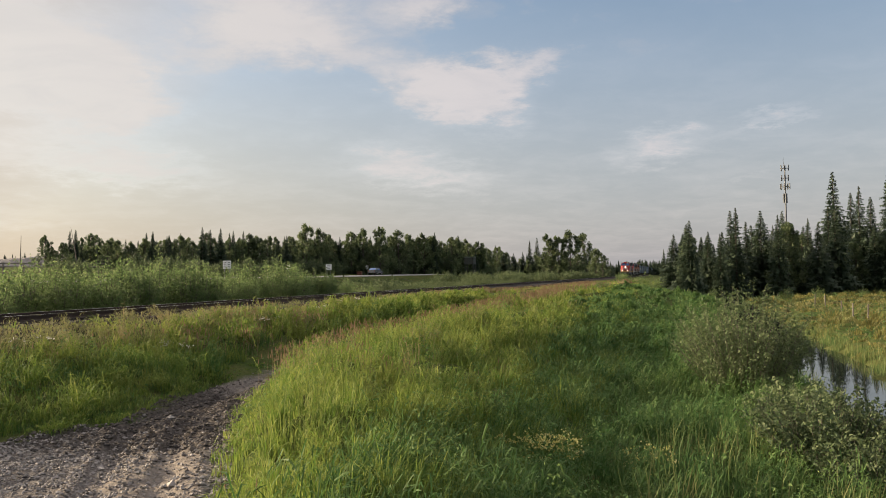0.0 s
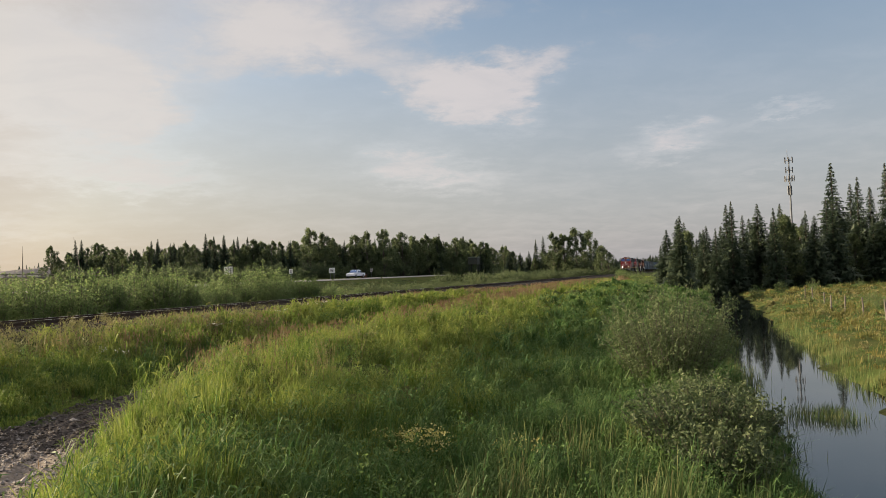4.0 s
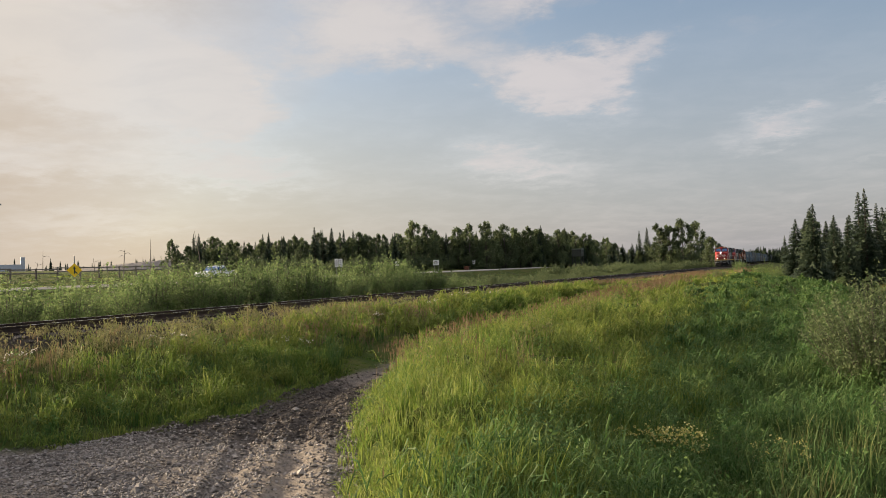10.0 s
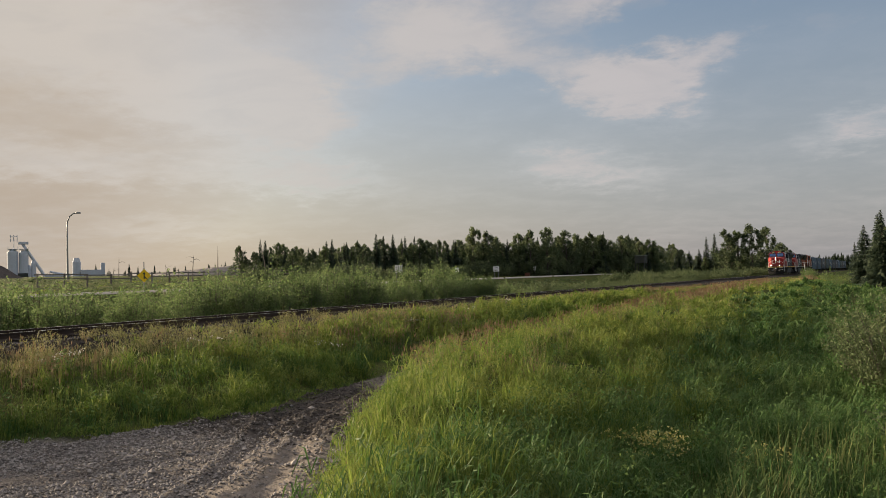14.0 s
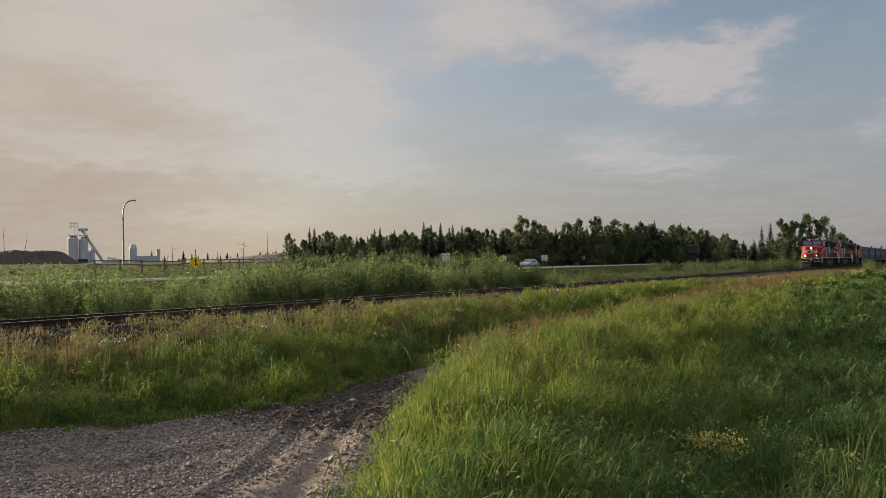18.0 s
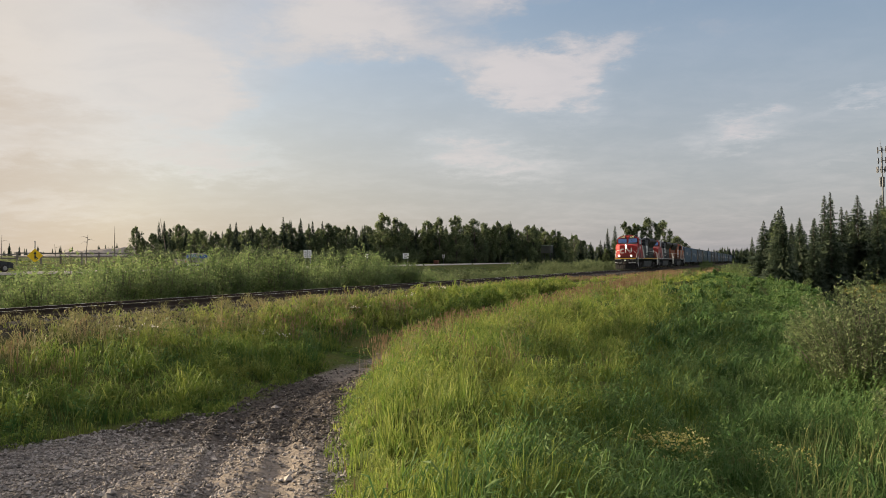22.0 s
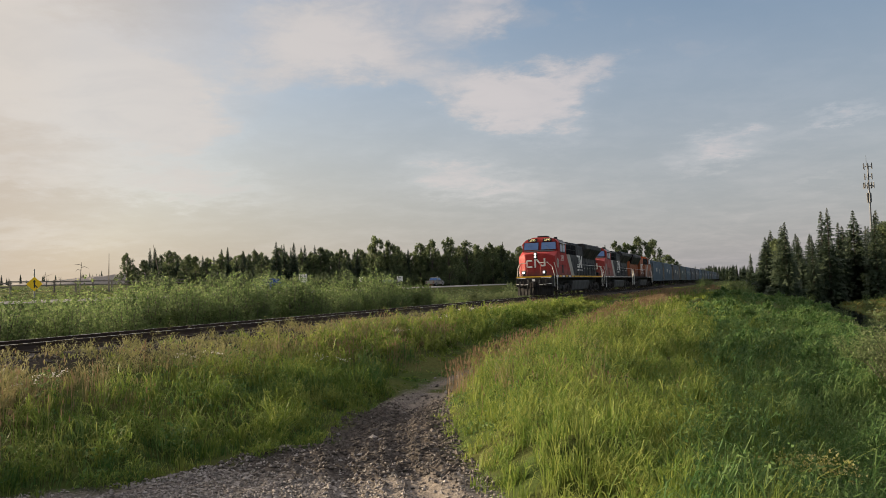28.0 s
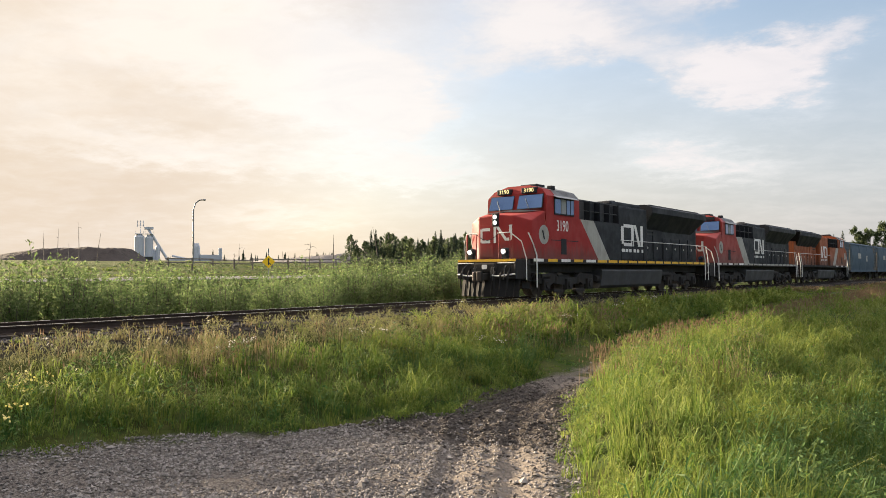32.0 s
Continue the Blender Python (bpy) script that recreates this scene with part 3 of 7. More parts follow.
# ---- train: y runs back from the nose, x towards the pond, z up from the rail ----
M_RED = painted("locomotive_red", (0.29, 0.022, 0.020), 0.62, (0.16, 0.04, 0.03), 0.35, 0.0, 1.0, 2.5)
M_RED_WORN = painted("faded_red", (0.30, 0.034, 0.028), 0.5, (0.13, 0.07, 0.06), 0.55, 0.0, 1.0, 3.0)
M_BLACK = painted("locomotive_black", (0.011, 0.013, 0.017), 0.56, (0.030, 0.028, 0.027), 0.5)
M_GREYPAINT = painted("pale_grey_paint", (0.34, 0.335, 0.30), 0.5, (0.16, 0.14, 0.12), 0.5)
M_WHITE = painted("white_paint", (0.72, 0.71, 0.68), 0.5, (0.25, 0.22, 0.2), 0.3)
M_YELLOW = painted("yellow_paint", (0.72, 0.42, 0.03), 0.5, (0.2, 0.14, 0.06), 0.35)
M_ORANGE = painted("orange_paint", (0.28, 0.072, 0.022), 0.6, (0.10, 0.05, 0.03), 0.75, 0.0, 1.0, 2.8)
M_UNDER = painted("grimy_underframe", (0.020, 0.019, 0.018), 0.75, (0.055, 0.046, 0.040), 0.55)
M_TANKGREY = painted("tank_grey", (0.045, 0.047, 0.049), 0.65, (0.075, 0.066, 0.058), 0.5)
M_PLOW = painted("plow_steel", (0.016, 0.016, 0.016), 0.9, (0.012, 0.010, 0.009), 0.8)
M_SILVER = painted("handrail_white", (0.66, 0.65, 0.62), 0.45, (0.3, 0.28, 0.25), 0.25)
M_ROOFGREY = painted("roof_grey", (0.30, 0.31, 0.32), 0.5, (0.1, 0.09, 0.08), 0.5)
M_WHEEL = painted("wheel_steel", (0.075, 0.06, 0.05), 0.5, (0.03, 0.02, 0.02), 0.5, 0.5)


def glass(name, tint, rough=0.04):
    def build(nt, N, L):
        return principled(N, L, tint, rough, 0.75, node_noise(N, L, 2.0, 2), 0.01, 0.01, 0.9).outputs[0]
    return material(name, build)


def lamp_glass(name, color, strength):
    def build(nt, N, L):
        e = N("ShaderNodeEmission")
        e.inputs[0].default_value, e.inputs[1].default_value = c4(color), strength
        return e.outputs[0]
    return material(name, build)


# the blue of the reflected sky is put into the glass colour
M_WINDOW = glass("window_glass", (0.075, 0.135, 0.27))
M_HEADLIGHT = lamp_glass("lit_headlight", (1.0, 0.90, 0.74), 22.0)
M_NUMBERLIT = lamp_glass("lit_number", (1.0, 0.80, 0.36), 0.40)


def sheet(bm, pts, thick, axis):
    """A flat panel of any outline with a little thickness along an axis."""
    off = Vector(axis) * thick
    a = [bm.verts.new(Vector(p)) for p in pts]
    b = [bm.verts.new(Vector(p) + off) for p in pts]
    bm.faces.new(a)
    bm.faces.new(b[::-1])
    n = len(pts)
    for i in range(n):
        bm.faces.new((a[i], b[i], b[(i + 1) % n], a[(i + 1) % n]))
    bmesh.ops.recalc_face_normals(bm, faces=bm.faces[:])
    return bm


def text_part(name, body, size, m, mat, parent, label, squash=1.0):
    cu = bpy.data.curves.new(name, "FONT")
    cu.body, cu.size, cu.extrude, cu.align_x, cu.align_y = body, size, 0.004, "CENTER", "CENTER"
    tmp = bpy.data.objects.new(name, cu)
    me = bpy.data.meshes.new_from_object(tmp)
    bpy.data.objects.remove(tmp)
    me.transform(Matrix.Diagonal((squash, 1, 1, 1)))
    me.materials.clear()
    me.materials.append(mat)
    ob = new(name, me)
    ob.parent = parent
    ob.matrix_local = m
    return tagged(ob, label)


def wheelset(parent, y, r=0.53):
    bm = B()
    for s in (-1, 1):
        add_tube(bm, (s * 0.70, 0, 0), (s * 0.83, 0, 0), r, r, 20)
        add_tube(bm, (s * 0.67, 0, 0), (s * 0.70, 0, 0), r + 0.025, r + 0.025, 20)
        for k in range(5):
            a = k * math.tau / 5
            add_box(bm, s * 0.82 - 0.02, s * 0.82 + 0.02, 0.25 * math.cos(a) - 0.05, 0.25 * math.cos(a) + 0.05, 0.25 * math.sin(a) - 0.05, 0.25 * math.sin(a) + 0.05)
    add_tube(bm, (-0.7, 0, 0), (0.7, 0, 0), 0.09, 0.09, 10)
    ob = part("wheelset", bm, M_WHEEL, parent)
    ob.location = (0, y, r)
    return ob


def truck(parent, yc, mat):
    """A three-axle side frame pair with journals and springs."""
    bm = B()
    for s in (-1, 1):
        x0, x1 = sorted((s * 1.02, s * 1.22))
        side = [(yc - 2.5, 0.62), (yc - 2.4, 0.98), (yc - 1.1, 1.02), (yc - 0.8, 0.84), (yc + 0.8, 0.84), (yc + 1.1, 1.02), (yc + 2.4, 0.98), (yc + 2.5, 0.62), (yc + 1.5, 0.50), (yc + 1.2, 0.62), (yc + 0.5, 0.52), (yc - 0.5, 0.52), (yc - 1.2, 0.62), (yc - 1.5, 0.50)]
        sheet(bm, [(x0, y, z) for y, z in side], x1 - x0, (1, 0, 0))
        for k in (-1.95, 0, 1.95):
            add_box(bm, *sorted((s * 1.12, s * 1.34)), yc + k - 0.24, yc + k + 0.24, 0.30, 0.78, 0.03)
            add_tube(bm, (s * 1.30, yc + k, 0.53), (s * 1.40, yc + k, 0.53), 0.15, 0.15, 12)
        for k in (-1.0, 1.0):
            add_tube(bm, (s * 1.16, yc + k, 0.55), (s * 1.16, yc + k, 0.88), 0.10, 0.10, 9)
            add_box(bm, *sorted((s * 1.10, s * 1.30)), yc + k - 0.35, yc + k + 0.35, 0.20, 0.34, 0.02)
        add_tube(bm, (s * 1.2, yc - 2.3, 0.9), (s * 1.2, yc - 1.6, 0.9), 0.11, 0.11, 9)
    add_box(bm, -1.05, 1.05, yc - 0.5, yc + 0.5, 0.55, 0.95)
    return part("truck_frame", bm, mat, parent, "grimy cast steel truck side frames")


def hopper_truck(parent, yc):
    bm = B()
    for s in (-1, 1):
        side = [(yc - 1.05, 0.40), (yc - 1.0, 0.70), (yc - 0.35, 0.80), (yc + 0.35, 0.80), (yc + 1.0, 0.70), (yc + 1.05, 0.40), (yc + 0.75, 0.34), (yc + 0.4, 0.25), (yc - 0.4, 0.25), (yc - 0.75, 0.34)]
        sheet(bm, [(s * 1.0 - 0.06, y, z) for y, z in side], 0.12, (1, 0, 0))
    add_box(bm, -1.0, 1.0, yc - 0.2, yc + 0.2, 0.40, 0.75)
    return part("truck_frame", bm, M_UNDER, parent)


def marks(parent, x, y0, y1, z0, z1, mat, flip=1):
    """The owner's sign as plain bars and bends."""
    h, w, t = z1 - z0, y1 - y0, 0.006
    for a0, a1, c0, c1 in ((0.0, 0.10, 0.10, 0.90), (0.10, 0.40, 0.0, 0.15), (0.10, 0.40, 0.85, 1.0), (0.40, 0.50, 0.0, 1.0), (0.78, 0.88, 0.0, 0.98)):
        part("owner_mark", add_box(B(), *sorted((x, x + flip * t)), y0 + a0 * w, y0 + a1 * w, z0 + c0 * h, z0 + c1 * h), mat, parent, "white painted bar of the owner's mark")
    bm = B()
    sheet(bm, [(x, y0 + 0.505 * w, z1), (x, y0 + 0.60 * w, z1), (x, y0 + 0.775 * w, z0), (x, y0 + 0.68 * w, z0)], flip * t, (1, 0, 0))
    part("owner_mark", bm, mat, parent, "white painted bar of the owner's mark")


def locomotive(label, m_nose, m_hood, m_band, number, lit, group, hue="red"):
    """A six-axle wide-nose diesel, 22.0 m long."""
    e = thing("locomotive", pose(0, 0, 0), label, "locomotive", group)
    x = 1.48
    # underframe and deck
    bm = B()
    add_box(bm, -1.50, 1.50, 1.0, 21.7, 1.42, 1.60, 0.015)
    add_box(bm, -0.9, 0.9, 0.8, 21.9, 1.05, 1.42)
    part("underframe", bm, M_UNDER, e)
    bm = B()
    add_box(bm, -0.18, 0.18, -0.62, 0.7, 0.75, 1.05, 0.04)
    add_box(bm, -0.14, 0.14, -0.80, -0.60, 0.68, 1.12, 0.05)
    part("coupler", bm, M_UNDER, e)
    part("coupler", add_box(B(), -0.18, 0.18, 21.8, 22.4, 0.75, 1.05, 0.04), M_UNDER, e)
    # yellow and white sill stripe in dashes, both sides
    for side in (-1, 1):
        for i in range(18):
            bm = B()
            y0 = 1.05 + i * 1.14
            add_box(bm, *sorted((side * 1.503, side * 1.508)), y0, y0 + (0.95 if i > 3 else 0.8), 1.50, 1.62)
            part("sill_stripe", bm, (M_WHITE if i in (0, 2, 4) else m_band), e)
    bm = B()
    add_box(bm, -1.42, 1.42, -0.158, -0.142, 1.50, 1.60)
    part("front_stripe", bm, m_band, e)
    # plow, pilot, steps
    bm = B()
    for s in (-1, 1):
        pts = [(0, -0.38, 0.10), (s * 1.40, 0.05, 0.10), (s * 1.40, 0.16, 0.80), (0, -0.22, 0.80)]
        sheet(bm, pts, 0.04, (0, 1, 0))
    part("plow", bm, M_PLOW, e, "dented grey steel plow")
    bm = B()
    add_box(bm, -1.42, 1.42, -0.14, 0.95, 0.80, 1.58, 0.03)
    add_box(bm, -0.5, 0.5, -0.28, 0.0, 1.10, 1.45, 0.05)
    part("pilot", bm, M_UNDER, e)
    for k in (-1.15, -0.8, -0.5, 0.5, 0.8, 1.15):
        bm = B()
        add_pipe(bm, [(k, -0.12, 1.25), (k, -0.34, 0.95), (k * 0.98, -0.36, 0.42)], 0.035, 6)
        part("air_hose", bm, M_PLOW, e)
    for k in (-1, 1):
        part("cut_lever", add_pipe(B(), [(k * 1.4, -0.2, 1.0), (k * 0.7, -0.34, 0.92), (k * 0.45, -0.40, 0.95)], 0.03, 6), M_SILVER, e)
    for k in (-1.2, -0.9, -0.6, -0.3, 0.3, 0.6, 0.9, 1.2):
        yk = -0.38 + abs(k) / 1.40 * 0.43
        part("plow_rib", add_tube(B(), (k, yk - 0.03, 0.12), (k, yk + 0.12, 0.78), 0.025, 0.025, 6), M_UNDER, e)
    for s in (-1, 1):
        for k, drop in ((0.36, 0.50), (0.46, 0.62), (0.98, 0.58)):
            part("brake_hose", add_pipe(B(), [(s * k, -0.16, 1.36), (s * (k + 0.03), -0.36, 1.22), (s * (k + 0.05), -0.40, 0.96), (s * (k - 0.02), -0.38, 1.36 - drop)], 0.022, 6), M_TANKGREY, e)
        part("grab_iron", add_pipe(B(), [(s * 1.36, -0.15, 1.44), (s * 1.36, -0.24, 1.44), (s * 0.62, -0.24, 1.44), (s * 0.62, -0.15, 1.44)], 0.018, 6), M_SILVER, e, "pale painted grab iron")
        part("knuckle", add_box(B(), *sorted((s * 0.02, s * 0.15)), -0.92, -0.74, 0.72, 1.10, 0.04), M_WHEEL, e)
        part("corner_post", add_box(B(), *sorted((s * 1.36, s * 1.44)), -0.17, -0.09, 0.82, 1.50, 0.02), M_BLACK, e)
    bm = B()
    add_box(bm, -0.12, 0.12, -0.295, -0.283, 1.20, 1.38)
    part("plate", bm, M_WHITE, e)
    for s in (-1, 1):
        for i in range(4):
            bm = B()
            add_box(bm, s * 1.20, s * 1.52, 0.60, 1.15, 0.40 + i * 0.32, 0.43 + i * 0.32)
            add_box(bm, s * 1.20, s * 1.23, 0.60, 1.15, 0.40 + i * 0.32, 0.66 + i * 0.32)
            part("step", bm, M_UNDER, e)
    # nose: flat face, chamfered corners, top rising to the windshields
    yf, yc, yw = 0.58, 0.95, 2.06
    lo, zt = 1.60, 3.30
    bm = B()
    ring = [(-1.48, yc), (-0.86, yf), (0.86, yf), (1.48, yc), (1.48, yw), (-1.48, yw)]
    tops = [3.16, 3.38, 3.38, 3.16, 3.62, 3.62]
    a = [bm.verts.new((p[0], p[1], lo)) for p in ring]
    b = [bm.verts.new((p[0], p[1], z)) for p, z in zip(ring, tops)]
    c0, c1 = bm.verts.new((0, yf, 3.44)), bm.verts.new((0, yw, 3.72))
    for i in range(6):
        j = (i + 1) % 6
        if i == 1:
            bm.faces.new((a[1], a[2], b[2], c0, b[1]))
        elif i == 4:
            bm.faces.new((a[4], a[5], b[5], c1, b[4]))
        else:
            bm.faces.new((a[i], a[j], b[j], b[i]))
    for f in ((b[0], b[1], b[5]), (b[1], c0, c1, b[5]), (c0, b[2], b[4], c1), (b[2], b[3], b[4])):
        bm.faces.new(f)
    bm.faces.new(a[::-1])
    bmesh.ops.recalc_face_normals(bm, faces=bm.faces[:])
    bmesh.ops.bevel(bm, geom=[ed for ed in bm.edges if ed.calc_length() > 0.5], offset=0.05, segments=2, affect="EDGES", profile=0.6)
    part("nose", bm, m_nose, e, hue + " wide nose with chamfered corners")
    # nose door, housing and lights
    bm = B()
    add_box(bm, -0.78, -0.16, yf - 0.012, yf + 0.02, 1.70, 3.02, 0.008)
    part("nose_door", bm, m_nose, e)
    bm = B()
    add_box(bm, -0.15, 0.15, yf - 0.06, yf + 0.06, 2.96, 3.50, 0.03)
    part("headlight_housing", bm, M_BLACK, e)
    for z in (3.11, 3.35):
        bm = B()
        add_tube(bm, (0, yf - 0.09, z), (0, yf - 0.070, z), 0.060, 0.060, 16)
        part("bezel", add_tube(B(), (0, yf - 0.075, z), (0, yf - 0.050, z), 0.10, 0.10, 16), M_ROOFGREY, e, "bright metal lamp ring")
        part("headlight", bm, M_HEADLIGHT if lit else M_WINDOW, e, "lit round headlight" if lit else "")
    for s in (-1, 1):
        bm = B()
        add_tube(bm, (s * 0.82, -0.14, 1.90), (s * 0.82, 0.14, 1.90), 0.14, 0.16, 16)
        add_box(bm, s * 0.82 - 0.1, s * 0.82 + 0.1, -0.1, 0.14, 1.58, 1.80)
        h = part("ditch_light", bm, M_BLACK, e)
        bm = B()
        add_tube(bm, (s * 0.82, -0.175, 1.90), (s * 0.82, -0.135, 1.90), 0.070, 0.070, 16)
        part("lens", bm, M_HEADLIGHT if lit else M_WINDOW, h, "lit white lens" if lit else "")
    # face marks in bars across the nose
    t = yf - 0.022
    for x0, x1, z0, z1 in ((-0.76, -0.66, 2.32, 2.86), (-0.70, -0.28, 2.28, 2.40), (-0.70, -0.28, 2.78, 2.90), (-0.10, 0.02, 2.28, 2.95), (0.66, 0.80, 2.40, 3.0), (0.50, 0.74, 2.36, 2.48)):
        part("owner_mark", add_box(B(), x0, x1, t - 0.006, t, z0, z1), M_SILVER, e)
    bm = B()
    sheet(bm, [(0.0, t, 2.95), (0.16, t, 2.95), (0.60, t, 2.36), (0.46, t, 2.36)], -0.006, (0, 1, 0))
    part("owner_mark", bm, M_SILVER, e, "pale painted bars across the nose")
    # cab
    yb = 5.05
    bm = B()
    prof = [(-1.48, 1.60), (-1.48, 4.28), (-1.20, 4.58), (-0.55, 4.78), (0.55, 4.78), (1.20, 4.58), (1.48, 4.28), (1.48, 1.60)]
    lean = lambda z: 1.98 + max(0.0, z - 3.6) * 0.32
    a = [bm.verts.new((px, lean(pz), pz)) for px, pz in prof]
    b = [bm.verts.new((px, yb, pz)) for px, pz in prof]
    n = len(prof)
    bm.faces.new(a)
    bm.faces.new(b[::-1])
    for i in range(n):
        bm.faces.new((a[i], b[i], b[(i + 1) % n], a[(i + 1) % n]))
    bmesh.ops.recalc_face_normals(bm, faces=bm.faces[:])
    cab = part("cab", bm, m_nose, e, hue + " steel cab")
    bm = B()
    for p, q in zip(prof[1:6], prof[2:7]):
        v = [bm.verts.new(w) for w in ((p[0], 2.95, p[1] + 0.012), (q[0], 2.95, q[1] + 0.012), (q[0], yb, q[1] + 0.012), (p[0], yb, p[1] + 0.012))]
        bm.faces.new(v)
    bmesh.ops.solidify(bm, geom=bm.faces[:], thickness=-0.01)
    part("cab_roof", bm, M_ROOFGREY, cab, "pale grey cab roof")
    bm = B()
    add_box(bm, -0.5, 0.35, 3.3, 4.0, 4.79, 4.95, 0.04)
    add_box(bm, 0.9, 1.15, 3.2, 3.5, 4.62, 4.80, 0.03)
    part("roof_unit", bm, M_BLACK, cab)
    # windshields with dark frames; anti-glare panel below
    for s in (-1, 1):
        x0, x1 = sorted((s * 0.13, s * 1.32))
        zb, zt2 = (3.77, 4.34)
        out = [(x0, zb), (x1, zb), (x1 - (0.04 if s > 0 else 0), zt2), (x0 + (0.04 if s < 0 else 0), zt2)]
        bm = B()
        sheet(bm, [(px, lean(pz) - 0.012, pz) for px, pz in out], 0.03, (0, 1, 0))
        w = part("windshield", bm, M_WINDOW, cab, "windshield glass with the blue of reflected sky in its colour")
        bm = B()
        big = [(x0 - 0.03, zb - 0.03), (x1 + 0.03, zb - 0.03), (x1 + 0.01, zt2 + 0.03), (x0 - 0.01, zt2 + 0.03)]
        sheet(bm, [(px, lean(pz) - 0.006, pz) for px, pz in big], 0.02, (0, 1, 0))
        part("window_frame", bm, M_BLACK, w)
        bm = B()
        add_tube(bm, ((x0 + x1) / 2, lean(3.8) - 0.04, 3.72), ((x0 + x1) / 2 - 0.25, lean(4.2) - 0.04, 4.2), 0.012, 0.012, 6)
        part("wiper", bm, M_BLACK, w)
        # number box over it
        bm = B()
        c = s * 0.62
        add_box(bm, c - 0.36, c + 0.36, lean(4.6) - 0.14, lean(4.6) + 0.2, 4.42, 4.66, 0.02)
        nb = part("number_board", bm, M_BLACK, cab)
        if number:
            text_part("digits", number, 0.24, pose(c, lean(4.6) - 0.142, 4.54, 90, 0, 0), M_NUMBERLIT, nb, "lit yellow digits", 1.05)
    bm = B()
    v = [bm.verts.new(w) for w in ((-1.42, yw - 0.08, 3.65), (0, yw - 0.08, 3.735), (1.42, yw - 0.08, 3.65), (0.95, 1.30, 3.565), (0, 1.26, 3.60), (-0.95, 1.30, 3.565))]
    bm.faces.new((v[0], v[1], v[4], v[5]))
    bm.faces.new((v[1], v[2], v[3], v[4]))
    bmesh.ops.recalc_face_normals(bm, faces=bm.faces[:])
    part("antiglare_panel", bm, M_BLACK, e, "matt black panel under the windshields")
    # side windows, door panel, louvre, seal, number
    for s in (-1, 1):
        xs = s * 1.48
        bm = B()
        add_box(bm, *sorted((xs - s * 0.01, xs + s * 0.03)), 2.78, 4.52, 3.50, 4.24, 0.01)
        fr = part("window_frame", bm, M_BLACK, cab)
        for y0, y1 in ((2.84, 3.30), (3.36, 3.78), (3.84, 4.14), (4.20, 4.46)):
            bm = B()
            add_box(bm, *sorted((xs + s * 0.026, xs + s * 0.036)), y0, y1, 3.56, 4.18)
            part("pane", bm, M_WINDOW if y0 != 3.36 else M_ROOFGREY, fr)
        bm = B()
        sheet(bm, [(xs, 2.72, 4.30), (xs, 4.62, 4.30), (xs + s * 0.22, 4.62, 4.20), (xs + s * 0.22, 2.72, 4.20)], 0.02, (0, 0, 1))
        part("sunshade", bm, M_ROOFGREY, cab, "pale metal awning over the cab windows")
        bm = B()
        add_box(bm, *sorted((xs, xs + s * 0.012)), 3.35, 3.82, 1.82, 2.50)
        part("louvre", bm, M_BLACK, cab)
        bm = B()
        add_tube(bm, (xs - s * 0.002, 1.92, 2.62), (xs + s * 0.006, 1.92, 2.62), 0.40, 0.40, 24)
        seal = part("seal", bm, M_GREYPAINT, e, "faded round pale emblem")
        bm = B()
        sheet(bm, [(xs + s * 0.007, 1.76, 2.80), (xs + s * 0.007, 1.86, 2.80), (xs + s * 0.007, 2.00, 2.42), (xs + s * 0.007, 1.90, 2.42)], s * 0.003, (1, 0, 0))
        part("emblem_stroke", bm, M_BLACK, seal)
        bm = B()
        add_box(bm, *sorted((xs, xs + s * 0.008)), 2.5, 4.9, 2.40, 2.43)
        part("trim_line", bm, M_BLACK, cab)
        if number:
            text_part("road_number", number, 0.66, pose(xs + s * 0.004, 3.50, 3.02, 90, 0, 90 * s), M_WHITE, cab, "white painted digits", 0.80)
    # engine hood: red and pale slash, then black
    def slab(name, mat, y0t, y1t, y0b, y1b, label=""):
        for s in (-1, 1):
            bm = B()
            sheet(bm, [(s * 1.44, y0b, 1.62), (s * 1.44, y1b, 1.62), (s * 1.44, y1t, 3.42), (s * 1.44, y0t, 3.42)], s * 0.03, (1, 0, 0))
            part(name, bm, mat, e, label)
    slab("red_panel", m_nose, yb, 5.15, yb, 6.9)
    slab("slash_panel", M_GREYPAINT, 5.15, 6.45, 6.9, 8.1, "pale grey slanted stripe")
    slab("dark_panel", m_hood, 6.45, 9.3, 8.1, 9.3)
    bm = B()
    add_box(bm, -1.44, 1.44, yb, 9.3, 1.60, 3.42, 0.02)
    add_box(bm, -1.10, 1.10, yb, 9.3, 3.42, 4.40, 0.04)
    part("equipment_hood", bm, m_hood, e)
    for s in (-1, 1):
        for i in range(4):
            bm = B()
            y0 = yb + 0.25 + i * 1.02
            add_box(bm, *sorted((s * 1.10, s * 1.16)), y0, y0 + 0.82, 3.50, 4.28, 0.02)
            part("intake_grille", bm, M_BLACK if i % 2 else M_TANKGREY, e)
        for i in range(5):
            bm = B()
            y0 = yb + 0.15 + i * 1.02
            add_box(bm, *sorted((s * 1.10, s * 1.40)), y0, y0 + 0.06, 3.40, 4.32)
            part("grille_rib", bm, M_BLACK, e)
        bm = B()
        add_pipe(bm, [(s * 1.36, yb + 0.1, 4.30), (s * 1.36, 9.2, 4.30)], 0.02, 6)
        add_pipe(bm, [(s * 1.36, yb + 0.1, 3.85), (s * 1.36, 9.2, 3.85)], 0.02, 6)
        part("hood_rail", bm, M_TANKGREY, e)
    bm = B()
    add_box(bm, -1.30, 1.30, 9.3, 13.0, 1.60, 4.35, 0.10)
    add_box(bm, -0.95, 0.95, 9.4, 13.0, 4.30, 4.62, 0.12)
